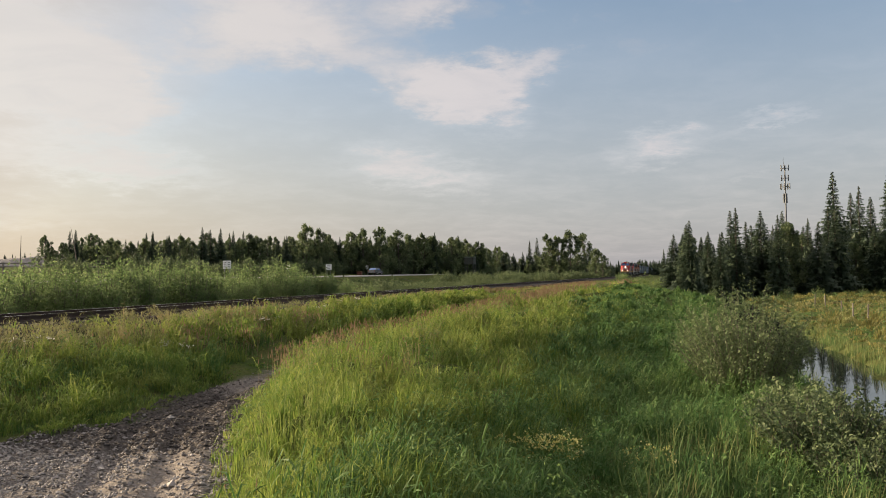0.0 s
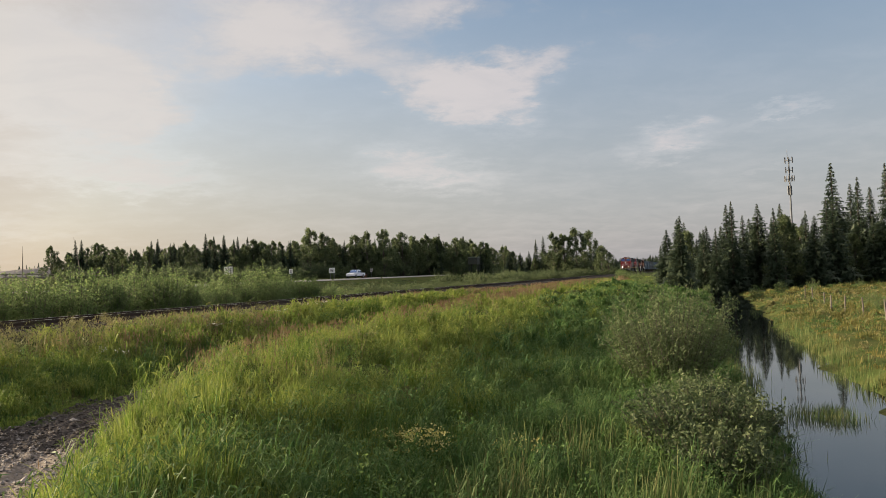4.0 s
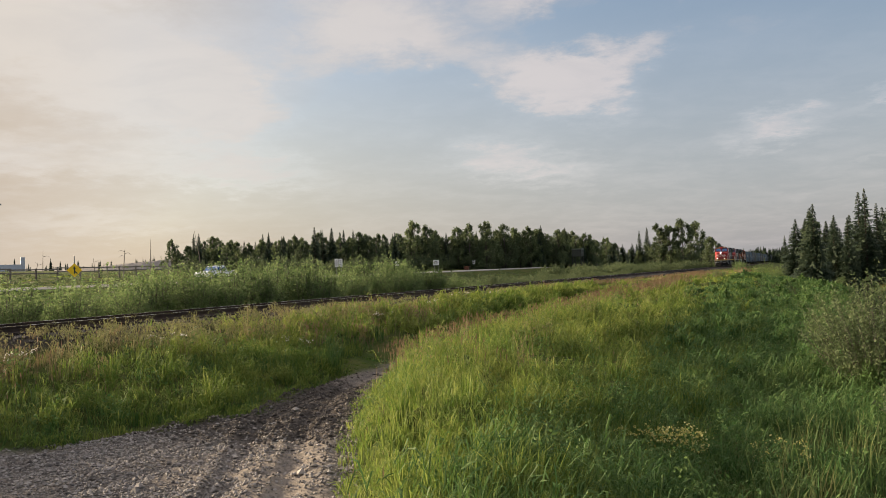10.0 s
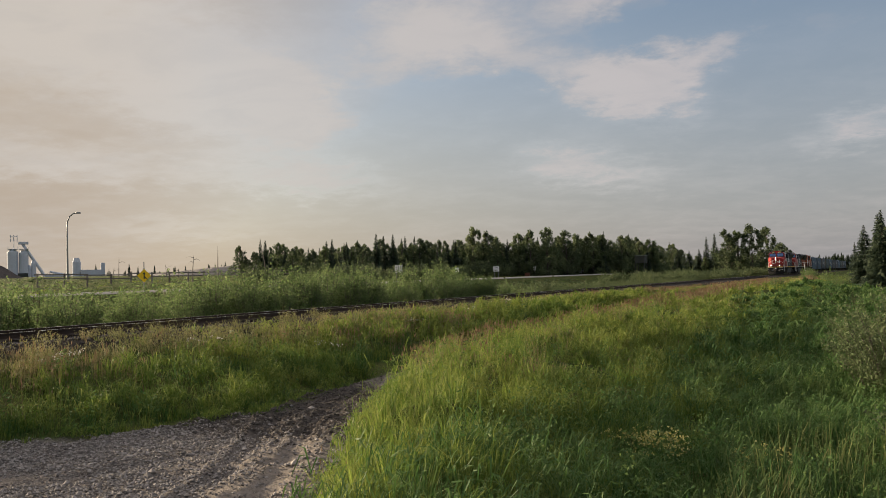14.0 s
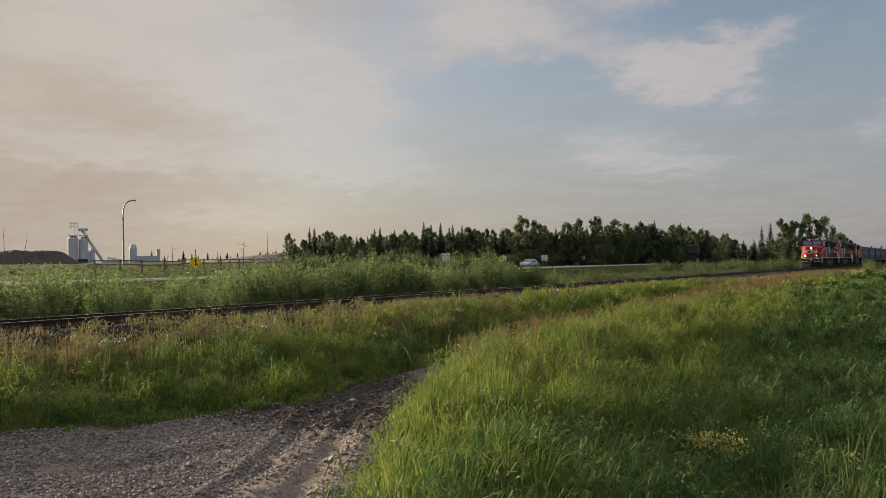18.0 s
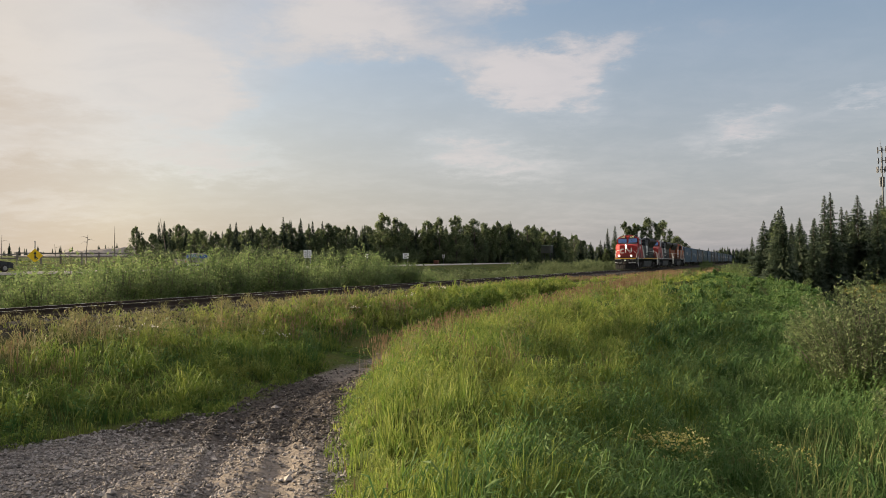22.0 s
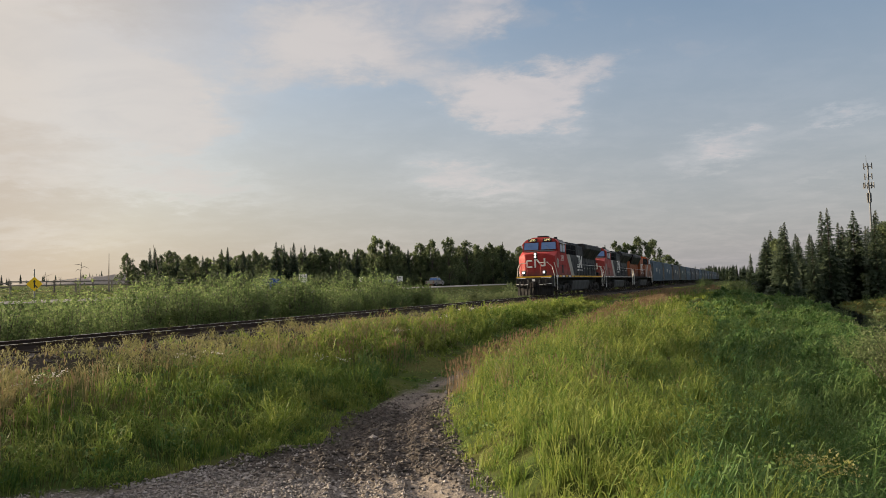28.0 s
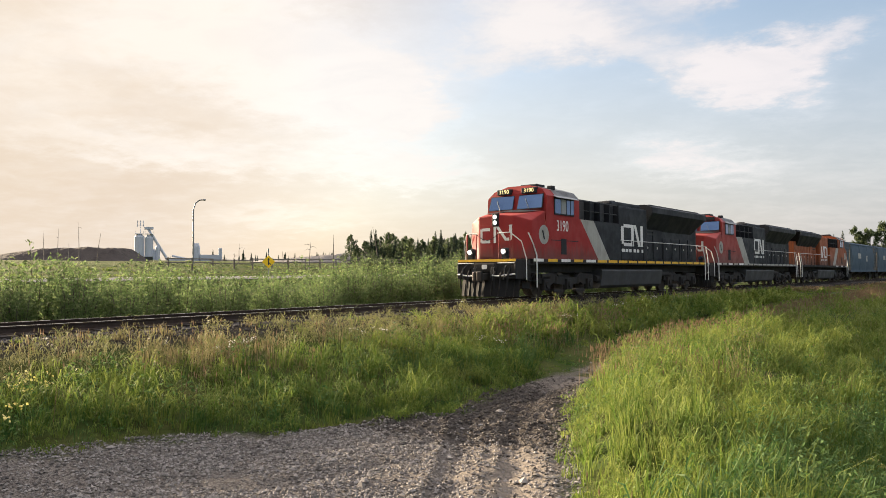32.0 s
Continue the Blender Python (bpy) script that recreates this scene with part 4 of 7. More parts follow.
    part("engine_hood", bm, m_hood, e)
    bm = B()
    add_box(bm, -0.95, 0.95, 13.0, 21.3, 1.60, 3.70, 0.03)
    part("radiator_hood", bm, m_hood, e)
    for s in (-1, 1):
        for i in range(6):
            bm = B()
            y0 = 13.2 + i * 1.32
            add_box(bm, *sorted((s * 0.95, s * 0.985)), y0, y0 + 1.18, 1.75, 2.95 if i != 1 else 3.4, 0.012)
            d = part("hood_door", bm, m_hood, e)
            bm = B()
            add_box(bm, *sorted((s * 0.985, s * 1.0)), y0 + 0.52, y0 + 0.60, 2.3, 2.42)
            part("latch", bm, M_SILVER, d)
        for i in range(3):
            bm = B()
            add_box(bm, *sorted((s * 0.955, s * 0.985)), 13.4 + i * 0.02, 14.7, 3.06 + i * 0.2, 3.16 + i * 0.2)
            part("louvre", bm, M_TANKGREY, e)
    # flared radiator block
    bm = B()
    out = [(-0.95, 3.30), (-1.52, 4.20), (-1.52, 4.50), (-1.10, 4.66), (1.10, 4.66), (1.52, 4.50), (1.52, 4.20), (0.95, 3.30)]
    a = [bm.verts.new((px, 13.2, pz)) for px, pz in out]
    b = [bm.verts.new((px, 21.5 - max(0, 4.1 - pz) * 1.4, pz)) for px, pz in out]
    bm.faces.new(a)
    bm.faces.new(b[::-1])
    for i in range(8):
        bm.faces.new((a[i], b[i], b[(i + 1) % 8], a[(i + 1) % 8]))
    bmesh.ops.recalc_face_normals(bm, faces=bm.faces[:])
    part("radiator", bm, M_BLACK, e, "sooty black flared radiator block")
    for i in range(6):
        part("radiator_fan", add_box(B(), -1.15, 1.15, 13.7 + i * 1.3, 14.8 + i * 1.3, 4.66, 4.69), M_TANKGREY, e)
    bm = B()
    add_tube(bm, (0.0, 11.2, 4.6), (0.0, 11.2, 4.78), 0.32, 0.28, 12)
    part("exhaust_stack", bm, M_UNDER, e)
    for s in (-1, 1):
        marks(e, s * 1.302, 9.75, 12.75, 2.36, 3.46, M_WHITE, s)
        for y0, y1 in ((9.8, 10.15), (10.25, 10.55), (10.65, 10.95), (11.2, 11.5), (11.62, 11.9), (12.2, 12.45)):
            part("lettering_bar", add_box(B(), *sorted((s * 1.302, s * 1.307)), y0, y1, 2.06, 2.22), M_WHITE, e)
    # fuel tank
    bm = B()
    tank = [(-1.42, 1.18), (-1.46, 1.10), (-1.36, 0.42), (-1.20, 0.30), (1.20, 0.30), (1.36, 0.42), (1.46, 1.10), (1.42, 1.18)]
    add_prism(bm, tank, 7.3, 14.6)
    part("fuel_tank", bm, M_TANKGREY, e, "long dull grey fuel tank")
    for s in (-1, 1):
        for y0, y1, z, r in ((6.95, 7.28, 0.75, 0.16), (14.7, 16.0, 0.95, 0.14)):
            part("air_reservoir", add_tube(B(), (s * 1.2, y0, z), (s * 1.2, y1, z), r, r, 12), M_UNDER, e)
    for yc2 in (4.35, 17.85):
        truck(e, yc2, M_UNDER)
    wheels = [wheelset(e, y) for y in (2.4, 4.35, 6.3, 15.9, 17.85, 19.8)]
    # handrails: walkway rails with stanchions, step rails, nose rails
    for s in (-1, 1):
        bm = B()
        add_pipe(bm, [(s * 1.47, 9.3, 2.62), (s * 1.47, 21.6, 2.62)], 0.018, 6)
        part("handrail", bm, M_SILVER, e)
        for i in range(10):
            bm = B()
            add_tube(bm, (s * 1.47, 9.4 + i * 1.34, 1.60), (s * 1.47, 9.4 + i * 1.34, 2.62), 0.018, 0.018, 6)
            part("stanchion", bm, M_BLACK, e)
        for y0 in (1.25,):
            bm = B()
            add_pipe(bm, [(s * 1.53, y0, 0.45), (s * 1.53, y0, 1.75), (s * 1.50, y0 - 0.25, 2.25), (s * 1.42, y0 - 0.45, 2.66)], 0.028, 7)
            part("step_rail", bm, M_SILVER, e, "white painted step handrail")
        for y0 in (21.2, 21.75):
            bm = B()
            add_pipe(bm, [(s * 1.53, y0, 0.55), (s * 1.53, y0, 1.75), (s * 1.40, y0, 2.62)], 0.026, 7)
            part("step_rail", bm, M_SILVER, e)
        bm = B()
        add_pipe(bm, [(s * 0.55, -0.05, 1.60), (s * 0.55, -0.05, 2.62)], 0.026, 6)
        add_pipe(bm, [(s * 1.05, 0.0, 1.60), (s * 1.05, 0.0, 2.64)], 0.026, 6)
        part("nose_post", bm, m_nose, e)
        bm = B()
        add_pipe(bm, [(s * 0.5, -0.05, 2.64), (s * 1.06, 0.0, 2.66), (s * 1.40, 0.30, 2.30), (s * 1.50, 0.50, 1.60), (s * 1.50, 0.50, 0.75)], 0.022, 6)
        part("nose_rail", bm, M_SILVER, e)
    bm = B()
    add_pipe(bm, [(-0.5, -0.05, 2.60), (-0.25, -0.05, 2.42), (0.0, -0.05, 2.36), (0.25, -0.05, 2.42), (0.5, -0.05, 2.60)], 0.014, 5)
    part("safety_chain", bm, M_UNDER, e)
    bm = B()
    add_box(bm, -1.48, 1.48, 21.35, 21.75, 0.9, 1.6, 0.03)
    part("rear_pilot", bm, M_UNDER, e)
    return e, wheels


def hopper(label, body_mat, group):
    """A covered hopper with curved sides, 17.6 m over the couplers."""
    e = thing("hopper_car", pose(0, 0, 0), label, "railcar", group)
    L0 = 17.7
    prof = []
    for i in range(9):
        a = -0.62 + i * 1.24 / 8
        prof.append((1.30 + 0.25 * math.cos(a * 1.9) - 0.10, 1.05 + (a + 0.62) / 1.24 * 3.0))
    roof = [(0.95, 4.28), (0.45, 4.38)]
    right = prof + roof
    outline = right + [(-px, pz) for px, pz in right[::-1]]
    bm = B()
    add_prism(bm, outline, 1.7, L0 - 1.7)
    bmesh.ops.bevel(bm, geom=[ed for ed in bm.edges if abs(ed.verts[0].co.y - ed.verts[1].co.y) < 1e-4], offset=0.06, segments=2, affect="EDGES")
    body = part("body", bm, body_mat, e)
    for s in (-1, 1):
        bm = B()
        add_box(bm, *sorted((s * 1.28, s * 1.50)), 0.5, L0 - 0.5, 0.95, 1.14, 0.02)
        part("side_sill", bm, body_mat, e)
        bm = B()
        add_box(bm, *sorted((s * 1.02, s * 1.34)), 1.5, L0 - 1.5, 4.02, 4.14, 0.02)
        part("top_chord", bm, body_mat, e)
        bm = B()
        add_box(bm, *sorted((s * 1.455, s * 1.462)), 5.2, 7.0, 2.5, 3.1)
        add_box(bm, *sorted((s * 1.455, s * 1.462)), 10.4, 11.3, 2.2, 2.9)
        part("stencil", bm, M_GREYPAINT, e, "faded pale stencil bars")
    for y0 in (1.62, 6.4, 11.2, L0 - 1.72):
        bm = B()
        add_prism(bm, [(px * 1.012, pz) for px, pz in outline], y0, y0 + 0.1)
        part("rib", bm, body_mat, e)
    for i in range(3):
        yc = 4.0 + i * 4.85
        bm = B()
        q = [(-1.25, 1.05), (1.25, 1.05), (0.35, 0.32), (-0.35, 0.32)]
        add_prism(bm, q[::-1], yc - 0.9, yc + 0.9)
        part("discharge_gate", bm, M_UNDER, e)
    bm = B()
    add_box(bm, -0.30, 0.30, 0.5, L0 - 0.5, 4.42, 4.46)
    for i in range(7):
        add_box(bm, -0.4, 0.4, 2.0 + i * 2.2, 3.4 + i * 2.2, 4.36, 4.43, 0.02)
    part("roof_walk", bm, M_TANKGREY, e)
    for y0, y1 in ((0.45, 1.7), (L0 - 1.7, L0 - 0.45)):
        bm = B()
        add_box(bm, -1.4, 1.4, y0, y1, 1.0, 1.10)
        for s in (-1, 1):
            yo, yi = (y0, y1) if y0 < 5 else (y1, y0)
            add_tube(bm, (s * 1.3, yo, 1.05), (s * 1.2, yi, 3.6), 0.05, 0.05, 6)
            for r in range(8):
                add_tube(bm, (s * 1.42, yo, 1.3 + r * 0.36), (s * 1.05, yo, 1.3 + r * 0.36), 0.015, 0.015, 5)
            add_tube(bm, (s * 1.42, yo, 1.1), (s * 1.42, yo, 4.1), 0.02, 0.02, 5)
            add_tube(bm, (s * 1.05, yo, 1.1), (s * 1.05, yo, 4.1), 0.02, 0.02, 5)
        part("end_platform", bm, M_UNDER, e)
    bm = B()
    add_box(bm, -0.15, 0.15, -0.15, 0.6, 0.72, 1.0)
    add_box(bm, -0.15, 0.15, L0 - 0.6, L0 + 0.15, 0.72, 1.0)
    add_box(bm, -0.25, 0.25, 0.5, L0 - 0.5, 0.8, 1.05)
    part("centre_sill", bm, M_UNDER, e)
    for yc in (2.2, L0 - 2.2):
        hopper_truck(e, yc)
    wheels = [wheelset(e, y, 0.46) for y in (1.3, 3.1, L0 - 3.1, L0 - 1.3)]
    return e, wheels


def train_s(t):
    """Where the nose of the train is along the track."""
    k = 32.0 - t
    return -0.55 + 8.334 * k - 0.02304 * k * k


TRAIN = []           # thing, distance behind the nose, turned round, wheelsets
lead, wl = locomotive("red and black diesel locomotive with lit headlights hauling a freight train", M_RED, M_BLACK, M_YELLOW, "3190", True, "locomotives of the train")
second, w2 = locomotive("dusty red and black diesel locomotive coupled behind the lead", M_RED_WORN, M_BLACK, M_GREYPAINT, "", False, "locomotives of the train")
third, w3 = locomotive("orange and black diesel locomotive running cab rearward", M_ORANGE, M_ORANGE, M_UNDER, "", False, "locomotives of the train", "orange")
TRAIN += [(lead, 0.0, False, wl), (second, 22.5, False, w2), (third, 45.0 + 22.0, True, w3)]
HOPPER_PAINT = [painted("hopper_blue_grey", (0.055, 0.090, 0.124), 0.8, (0.10, 0.095, 0.09), 0.3), painted("hopper_grey", (0.058, 0.073, 0.088), 0.8, (0.10, 0.09, 0.08), 0.55), painted("hopper_green_grey", (0.045, 0.072, 0.080), 0.8, (0.12, 0.10, 0.085), 0.5)]
HOPPER_WORDS = ("blue-grey covered hopper railcar with curved steel sides", "weathered grey covered hopper railcar with curved steel sides", "green-grey covered hopper railcar with curved steel sides")
protos = [hopper(HOPPER_WORDS[i], HOPPER_PAINT[i], "hopper cars of the train") for i in range(3)]
for i in range(17):
    k = (0, 0, 1, 2, 0, 1, 1, 0, 2, 1, 0, 2, 1, 0, 0, 2, 1)[i]
    if i in (0, 2, 3):
        ob, ws = protos[k]
    else:
        ob = copy_thing(protos[k][0], pose(0, 0, 0))
        ws = [o for o in ob.children if o.name.startswith("wheelset")]
    TRAIN.append((ob, 67.9 + i * 18.25, False, ws))

# ---- plants ----
M_BARK = piecewise("bark", (0.045, 0.038, 0.030), (0.11, 0.095, 0.08), 0.9, 12)
M_SPRUCE = leafy("spruce_needles", (0.042, 0.066, 0.040), (0.052, 0.076, 0.044), (0.086, 0.108, 0.062), 0.05, 0.2)
M_ASPEN = leafy("aspen_leaves", (0.105, 0.145, 0.066), (0.130, 0.165, 0.074), (0.185, 0.210, 0.105), 0.03, 0.45)
M_ASPEN_DARK = leafy("alder_leaves", (0.080, 0.112, 0.054), (0.098, 0.130, 0.060), (0.140, 0.165, 0.082), 0.03, 0.4)
M_WILLOW = leafy("willow_leaves", (0.125, 0.190, 0.068), (0.155, 0.210, 0.078), (0.255, 0.290, 0.130), 0.12, 0.58)
M_WILLOW_GREY = leafy("grey_willow_leaves", (0.105, 0.150, 0.060), (0.130, 0.170, 0.068), (0.230, 0.255, 0.130), 0.5, 0.3)
M_GRASS = leafy("lush_grass", (0.134, 0.222, 0.038), (0.238, 0.286, 0.052), (0.398, 0.402, 0.112), 0.30, 0.44)
# a deeper green, with the shade of the pond slope put into its colour
M_GRASS_DEEP = leafy("shade_toned_grass", (0.074, 0.158, 0.042), (0.108, 0.188, 0.050), (0.200, 0.255, 0.084), 0.30, 0.38)
M_DRY = leafy("dry_grass", (0.230, 0.195, 0.085), (0.280, 0.230, 0.110), (0.360, 0.290, 0.165), 0.4, 0.35)
M_SEED = leafy("seed_heads", (0.26, 0.175, 0.105), (0.30, 0.21, 0.125), (0.40, 0.31, 0.19), 0.4, 0.3)
M_HERB = leafy("dry_herbs", (0.210, 0.225, 0.085), (0.280, 0.250, 0.105), (0.400, 0.340, 0.170), 0.5, 0.35)
M_REED = leafy("reed_leaves", (0.125, 0.145, 0.040), (0.190, 0.170, 0.050), (0.300, 0.240, 0.090), 0.35, 0.4)
M_CATTAIL = leafy("cattail_leaves", (0.075, 0.135, 0.040), (0.105, 0.150, 0.046), (0.220, 0.210, 0.085), 0.6, 0.4)
M_POND_LEAF = leafy("alder_bush_leaves", (0.052, 0.080, 0.034), (0.068, 0.096, 0.040), (0.135, 0.160, 0.076), 0.5, 0.3)
M_YFLOWER = leafy("yellow_flowers", (0.50, 0.46, 0.12), (0.58, 0.52, 0.20), (0.62, 0.58, 0.30), 1.0, 0.3)
M_WFLOWER = leafy("white_flowers", (0.62, 0.60, 0.55), (0.70, 0.68, 0.62), (0.75, 0.73, 0.7), 1.0, 0.3)


def unit(v):
    return v / np.maximum(np.linalg.norm(v, axis=-1, keepdims=True), 1e-9)


def leaf_cards(centres, length, width, rng, droop=0.0, up=0.3):
    """Pointed leaves, each a folded diamond of two triangles, at centres."""
    n = len(centres)
    d = rng.normal(size=(n, 3))
    d[:, 2] = d[:, 2] * 0.6 + up - droop
    d = unit(d)
    side = unit(np.cross(d, rng.normal(size=(n, 3))))
    nrm = np.cross(d, side)
    ln = (length * rng.uniform(0.6, 1.3, n))[:, None]
    wd = (width * rng.uniform(0.7, 1.2, n))[:, None]
    a, c = centres - d * ln * 0.5, centres + d * ln * 0.5
    b, e = centres + side * wd * 0.5 + nrm * wd * 0.12, centres - side * wd * 0.5 + nrm * wd * 0.12
    v = np.stack([a, b, c, e], 1).reshape(-1, 3)
    k = np.arange(n)[:, None] * 4
    f = np.concatenate([k + [0, 1, 2], k + [0, 2, 3]], 0)
    return v, f


def stem_mesh(paths, radius, n=5):
    """Tapered stems along lists of points."""
    vs, fs, base = [], [], 0
    for pts, r in zip(paths, radius):
        pts = np.asarray(pts, float)
        m = len(pts)
        ang = np.arange(n) * math.tau / n
        for i, p in enumerate(pts):
            rr = r * (1 - 0.85 * i / (m - 1))
            t = unit((pts[min(i + 1, m - 1)] - pts[max(i - 1, 0)])[None])[0]
            u = unit(np.cross(t, [0.3, 0.9, 0.1])[None])[0]
            w = np.cross(t, u)
            vs.append(p + rr * (np.cos(ang)[:, None] * u + np.sin(ang)[:, None] * w))
        for i in range(m - 1):
            for j in range(n):
                a, b = base + i * n + j, base + i * n + (j + 1) % n
                fs.append((a, b, b + n))
                fs.append((a, b + n, a + n))
        base += m * n
    return np.concatenate(vs), np.array(fs)


def spruce_parts(seed, h=10.0, spread=0.17, ragged=0.25):
    """Tiers of drooping boughs, each a sagging spray with hanging twigs, up to a thin leader."""
    rng = np.random.default_rng(seed)
    tv, tf = stem_mesh([[(0, 0, -0.3), (0.03, 0, h * 0.3), (0, 0.05, h * 0.7), (0, 0, h * 0.985)]], [h * 0.016], 6)
    T = []
    up = np.array([0, 0, 1.0])
    z = h * 0.03
    while z < h * 0.992:
        zf = z / h
        lump = 0.95 + 0.10 * math.sin(z * 1.7 + seed) + 0.05 * math.sin(z * 4.3 + seed * 2)
        r = (h * spread * ((1 - zf) ** 0.95) * min(1.0, 0.72 + zf * 2.2) + 0.04) * lump
        m = int(11 - 5 * zf)
        turn = rng.uniform(0, math.tau)
        for b in range(m):
            a = turn + (b + rng.uniform(-0.35, 0.35)) * math.tau / m
            rr = r * rng.uniform(1 - ragged * 1.3, 1 + ragged * 0.55)
            out = np.array([math.cos(a), math.sin(a), 0.0])
            side = np.array([-math.sin(a), math.cos(a), 0.0])
            drop = rng.uniform(0.30, 0.60) * (1 - 0.75 * zf)
            z0 = z + rng.uniform(-0.5, 0.5) * h * 0.018

            def along(u):
                return np.array([0, 0, z0]) + out * rr * u + up * rr * (0.12 * u - drop * u * u + 0.26 * drop * u ** 5)
            wide = rr * 0.17 + 0.05
            p0, p1, p2, p3 = along(0.05), along(0.45), along(0.78), along(1.06)
            for k in (-1, 1):
                e1 = p1 + side * k * wide * rng.uniform(0.8, 1.2) - up * wide * rng.uniform(0.4, 0.9)
                e2 = p2 + side * k * wide * rng.uniform(0.6, 1.0) - up * wide * rng.uniform(0.3, 0.8)
                T += [(p0, e1, p1), (p1, e2, p2), (p2, p2 + side * k * wide * 0.55 + out * wide * 0.3 - up * wide * 0.3, p3)]
                for u in (0.34, 0.60, 0.84):
                    q = along(u)
                    w = wide * (1.35 - 0.6 * u)
                    T.append((q - out * w * 0.30, q + out * w * 0.42, q + side * k * w * 1.25 + out * w * rng.uniform(0.4, 0.9) - up * w * rng.uniform(0.5, 1.5)))
        for b in range(int(8 - 4 * zf)):
            a, q = rng.uniform(0, math.tau), r * rng.uniform(0.05, 0.5)
            c = np.array([math.cos(a) * q, math.sin(a) * q, z])
            w = r * 0.26 + 0.05
            T.append((c + rng.normal(size=3) * w * 0.5 + up * w * 0.4, c + rng.normal(size=3) * w * 0.5, c + np.array([math.cos(a) * w, math.sin(a) * w, -w * 1.3])))
        z += h * (0.036 - 0.018 * zf)
    V = np.array(T).reshape(-1, 3)
    return (tv, tf), (V, np.arange(len(V)).reshape(-1, 3))


def broadleaf_parts(seed, h=10.0, spread=0.22, clumps=26, leaves=85, low=0.25, leaf=0.050):
    """A full crown: many small clumps of leaves over an egg-shaped body of limbs, uneven at the rim."""
    rng = np.random.default_rng(seed)
    cs, paths, rad = [], [], []
    trunk = [(0, 0, -0.3), (rng.uniform(-.1, .1), rng.uniform(-.1, .1), h * 0.35), (rng.uniform(-.3, .3), rng.uniform(-.3, .3), h * 0.95)]
    paths.append(trunk)
    rad.append(h * 0.014)
    for i in range(clumps):
        zf = low + (0.97 - low) * ((i + rng.random()) / clumps) ** 0.9
        k = (zf - low) / (1 - low)
        env = spread * h * ((1 - (k - 0.32) / 0.68) ** 0.65 if k > 0.32 else 0.80 + 0.20 * k / 0.32) * rng.uniform(0.8, 1.15) + 0.012 * h
        a, q = rng.uniform(0, math.tau), env * math.sqrt(rng.uniform(0.10, 1.0))
        c = np.array([math.cos(a) * q, math.sin(a) * q, zf * h])
        cs.append((c, h * rng.uniform(0.035, 0.070) * (1.15 - 0.5 * zf)))
        if i % 3 == 1:
            paths.append([(0, 0, max(0.1, zf - 0.22) * h), tuple(c * np.array([0.55, 0.55, 1]) - np.array([0, 0, h * 0.06])), tuple(c + np.array([0, 0, h * 0.05]))])
            rad.append(h * 0.005)
    pts = np.concatenate([c + unit(rng.normal(size=(leaves, 3))) * rng.random((leaves, 1)) ** 0.5 * np.array([r, r, r * 1.35]) * 1.25 for c, r in cs])
    pts[:, 2] = np.maximum(pts[:, 2], 0.1)
    n = len(pts)
    # leaf sprays: one bent triangle each, spread about the clump
    d = unit(rng.normal(size=(n, 3)) + np.array([0, 0, 0.4]))
    side = unit(np.cross(d, rng.normal(size=(n, 3))))
    ln = (h * leaf * rng.uniform(0.55, 1.3, n))[:, None]
    v = np.stack([pts - d * ln * 0.5 + side * ln * 0.34, pts - d * ln * 0.3 - side * ln * 0.34, pts + d * ln * 0.6], 1).reshape(-1, 3)
    return stem_mesh(paths, rad, 5), (v, np.arange(n * 3).reshape(-1, 3))


def bush_parts(seed, h=2.2, wide=1.1, stems=58, per=36, leaf=0.115):
    """Willow: upright stems from one root, leafy from near the ground to the tips."""
    rng = np.random.default_rng(seed)
    paths, rad, pts = [], [], []
    for i in range(stems):
        a, q = rng.uniform(0, math.tau), wide * math.sqrt(rng.random())
        foot = np.array([math.cos(a) * q * 0.45, math.sin(a) * q * 0.45, -0.1])
        hh = h * rng.uniform(0.55, 1.05) * (1 - 0.3 * q / wide)
        tip = np.array([math.cos(a) * q * 1.05 + rng.normal() * 0.1, math.sin(a) * q * 1.05 + rng.normal() * 0.1, hh])
        mid = (foot + tip) / 2 + np.array([0, 0, 0.12 * hh])
        paths.append([foot, mid, tip])
        rad.append(0.012)
        u = rng.uniform(0.12, 1.02, per)[:, None]
        line = foot * (1 - u) ** 2 + 2 * mid * u * (1 - u) + tip * u * u
        pts.append(line + rng.normal(size=(per, 3)) * 0.085 * (1.25 - u * 0.8))
    pts = np.concatenate(pts)
    pts[:, 2] = np.maximum(pts[:, 2], 0.03)
    return stem_mesh([p[1:] for p in paths[::3]] + paths[1::3], rad[::3] + rad[1::3], 3), leaf_cards(pts, leaf, leaf * 0.46, rng, up=0.7)


def plant(name, parts, stem_name, crown_name, stem_mat, leaf_mat, m, label, category, group):
    e = thing(name, m, label, category, group)
    (tv, tf), (cv, cf) = parts
    mesh_object(stem_name, tv, tf, stem_mat, e, True)
    mesh_object(crown_name, cv, cf, leaf_mat, e)
    return e


def set_down(x, y, size, turn, lift=0.0):
    return Matrix.Translation((x, y, float(height(x, y)) - 0.05 + lift)) @ pose(0, 0, 0, 0, 0, turn) @ Matrix.Scale(size, 4)


class Kinds:
    """Some sorts of a plant, built once each and then copied."""

    def __init__(self, makers):
        self.makers, self.first = makers, {}

    def put(self, k, x, y, size, turn):
        k %= len(self.makers)
        if k in self.first:
            return copy_thing(self.first[k], set_down(x, y, size / self.first[k].scale[0], turn))
        self.first[k] = self.makers[k](set_down(x, y, size, turn))
        return self.first[k]


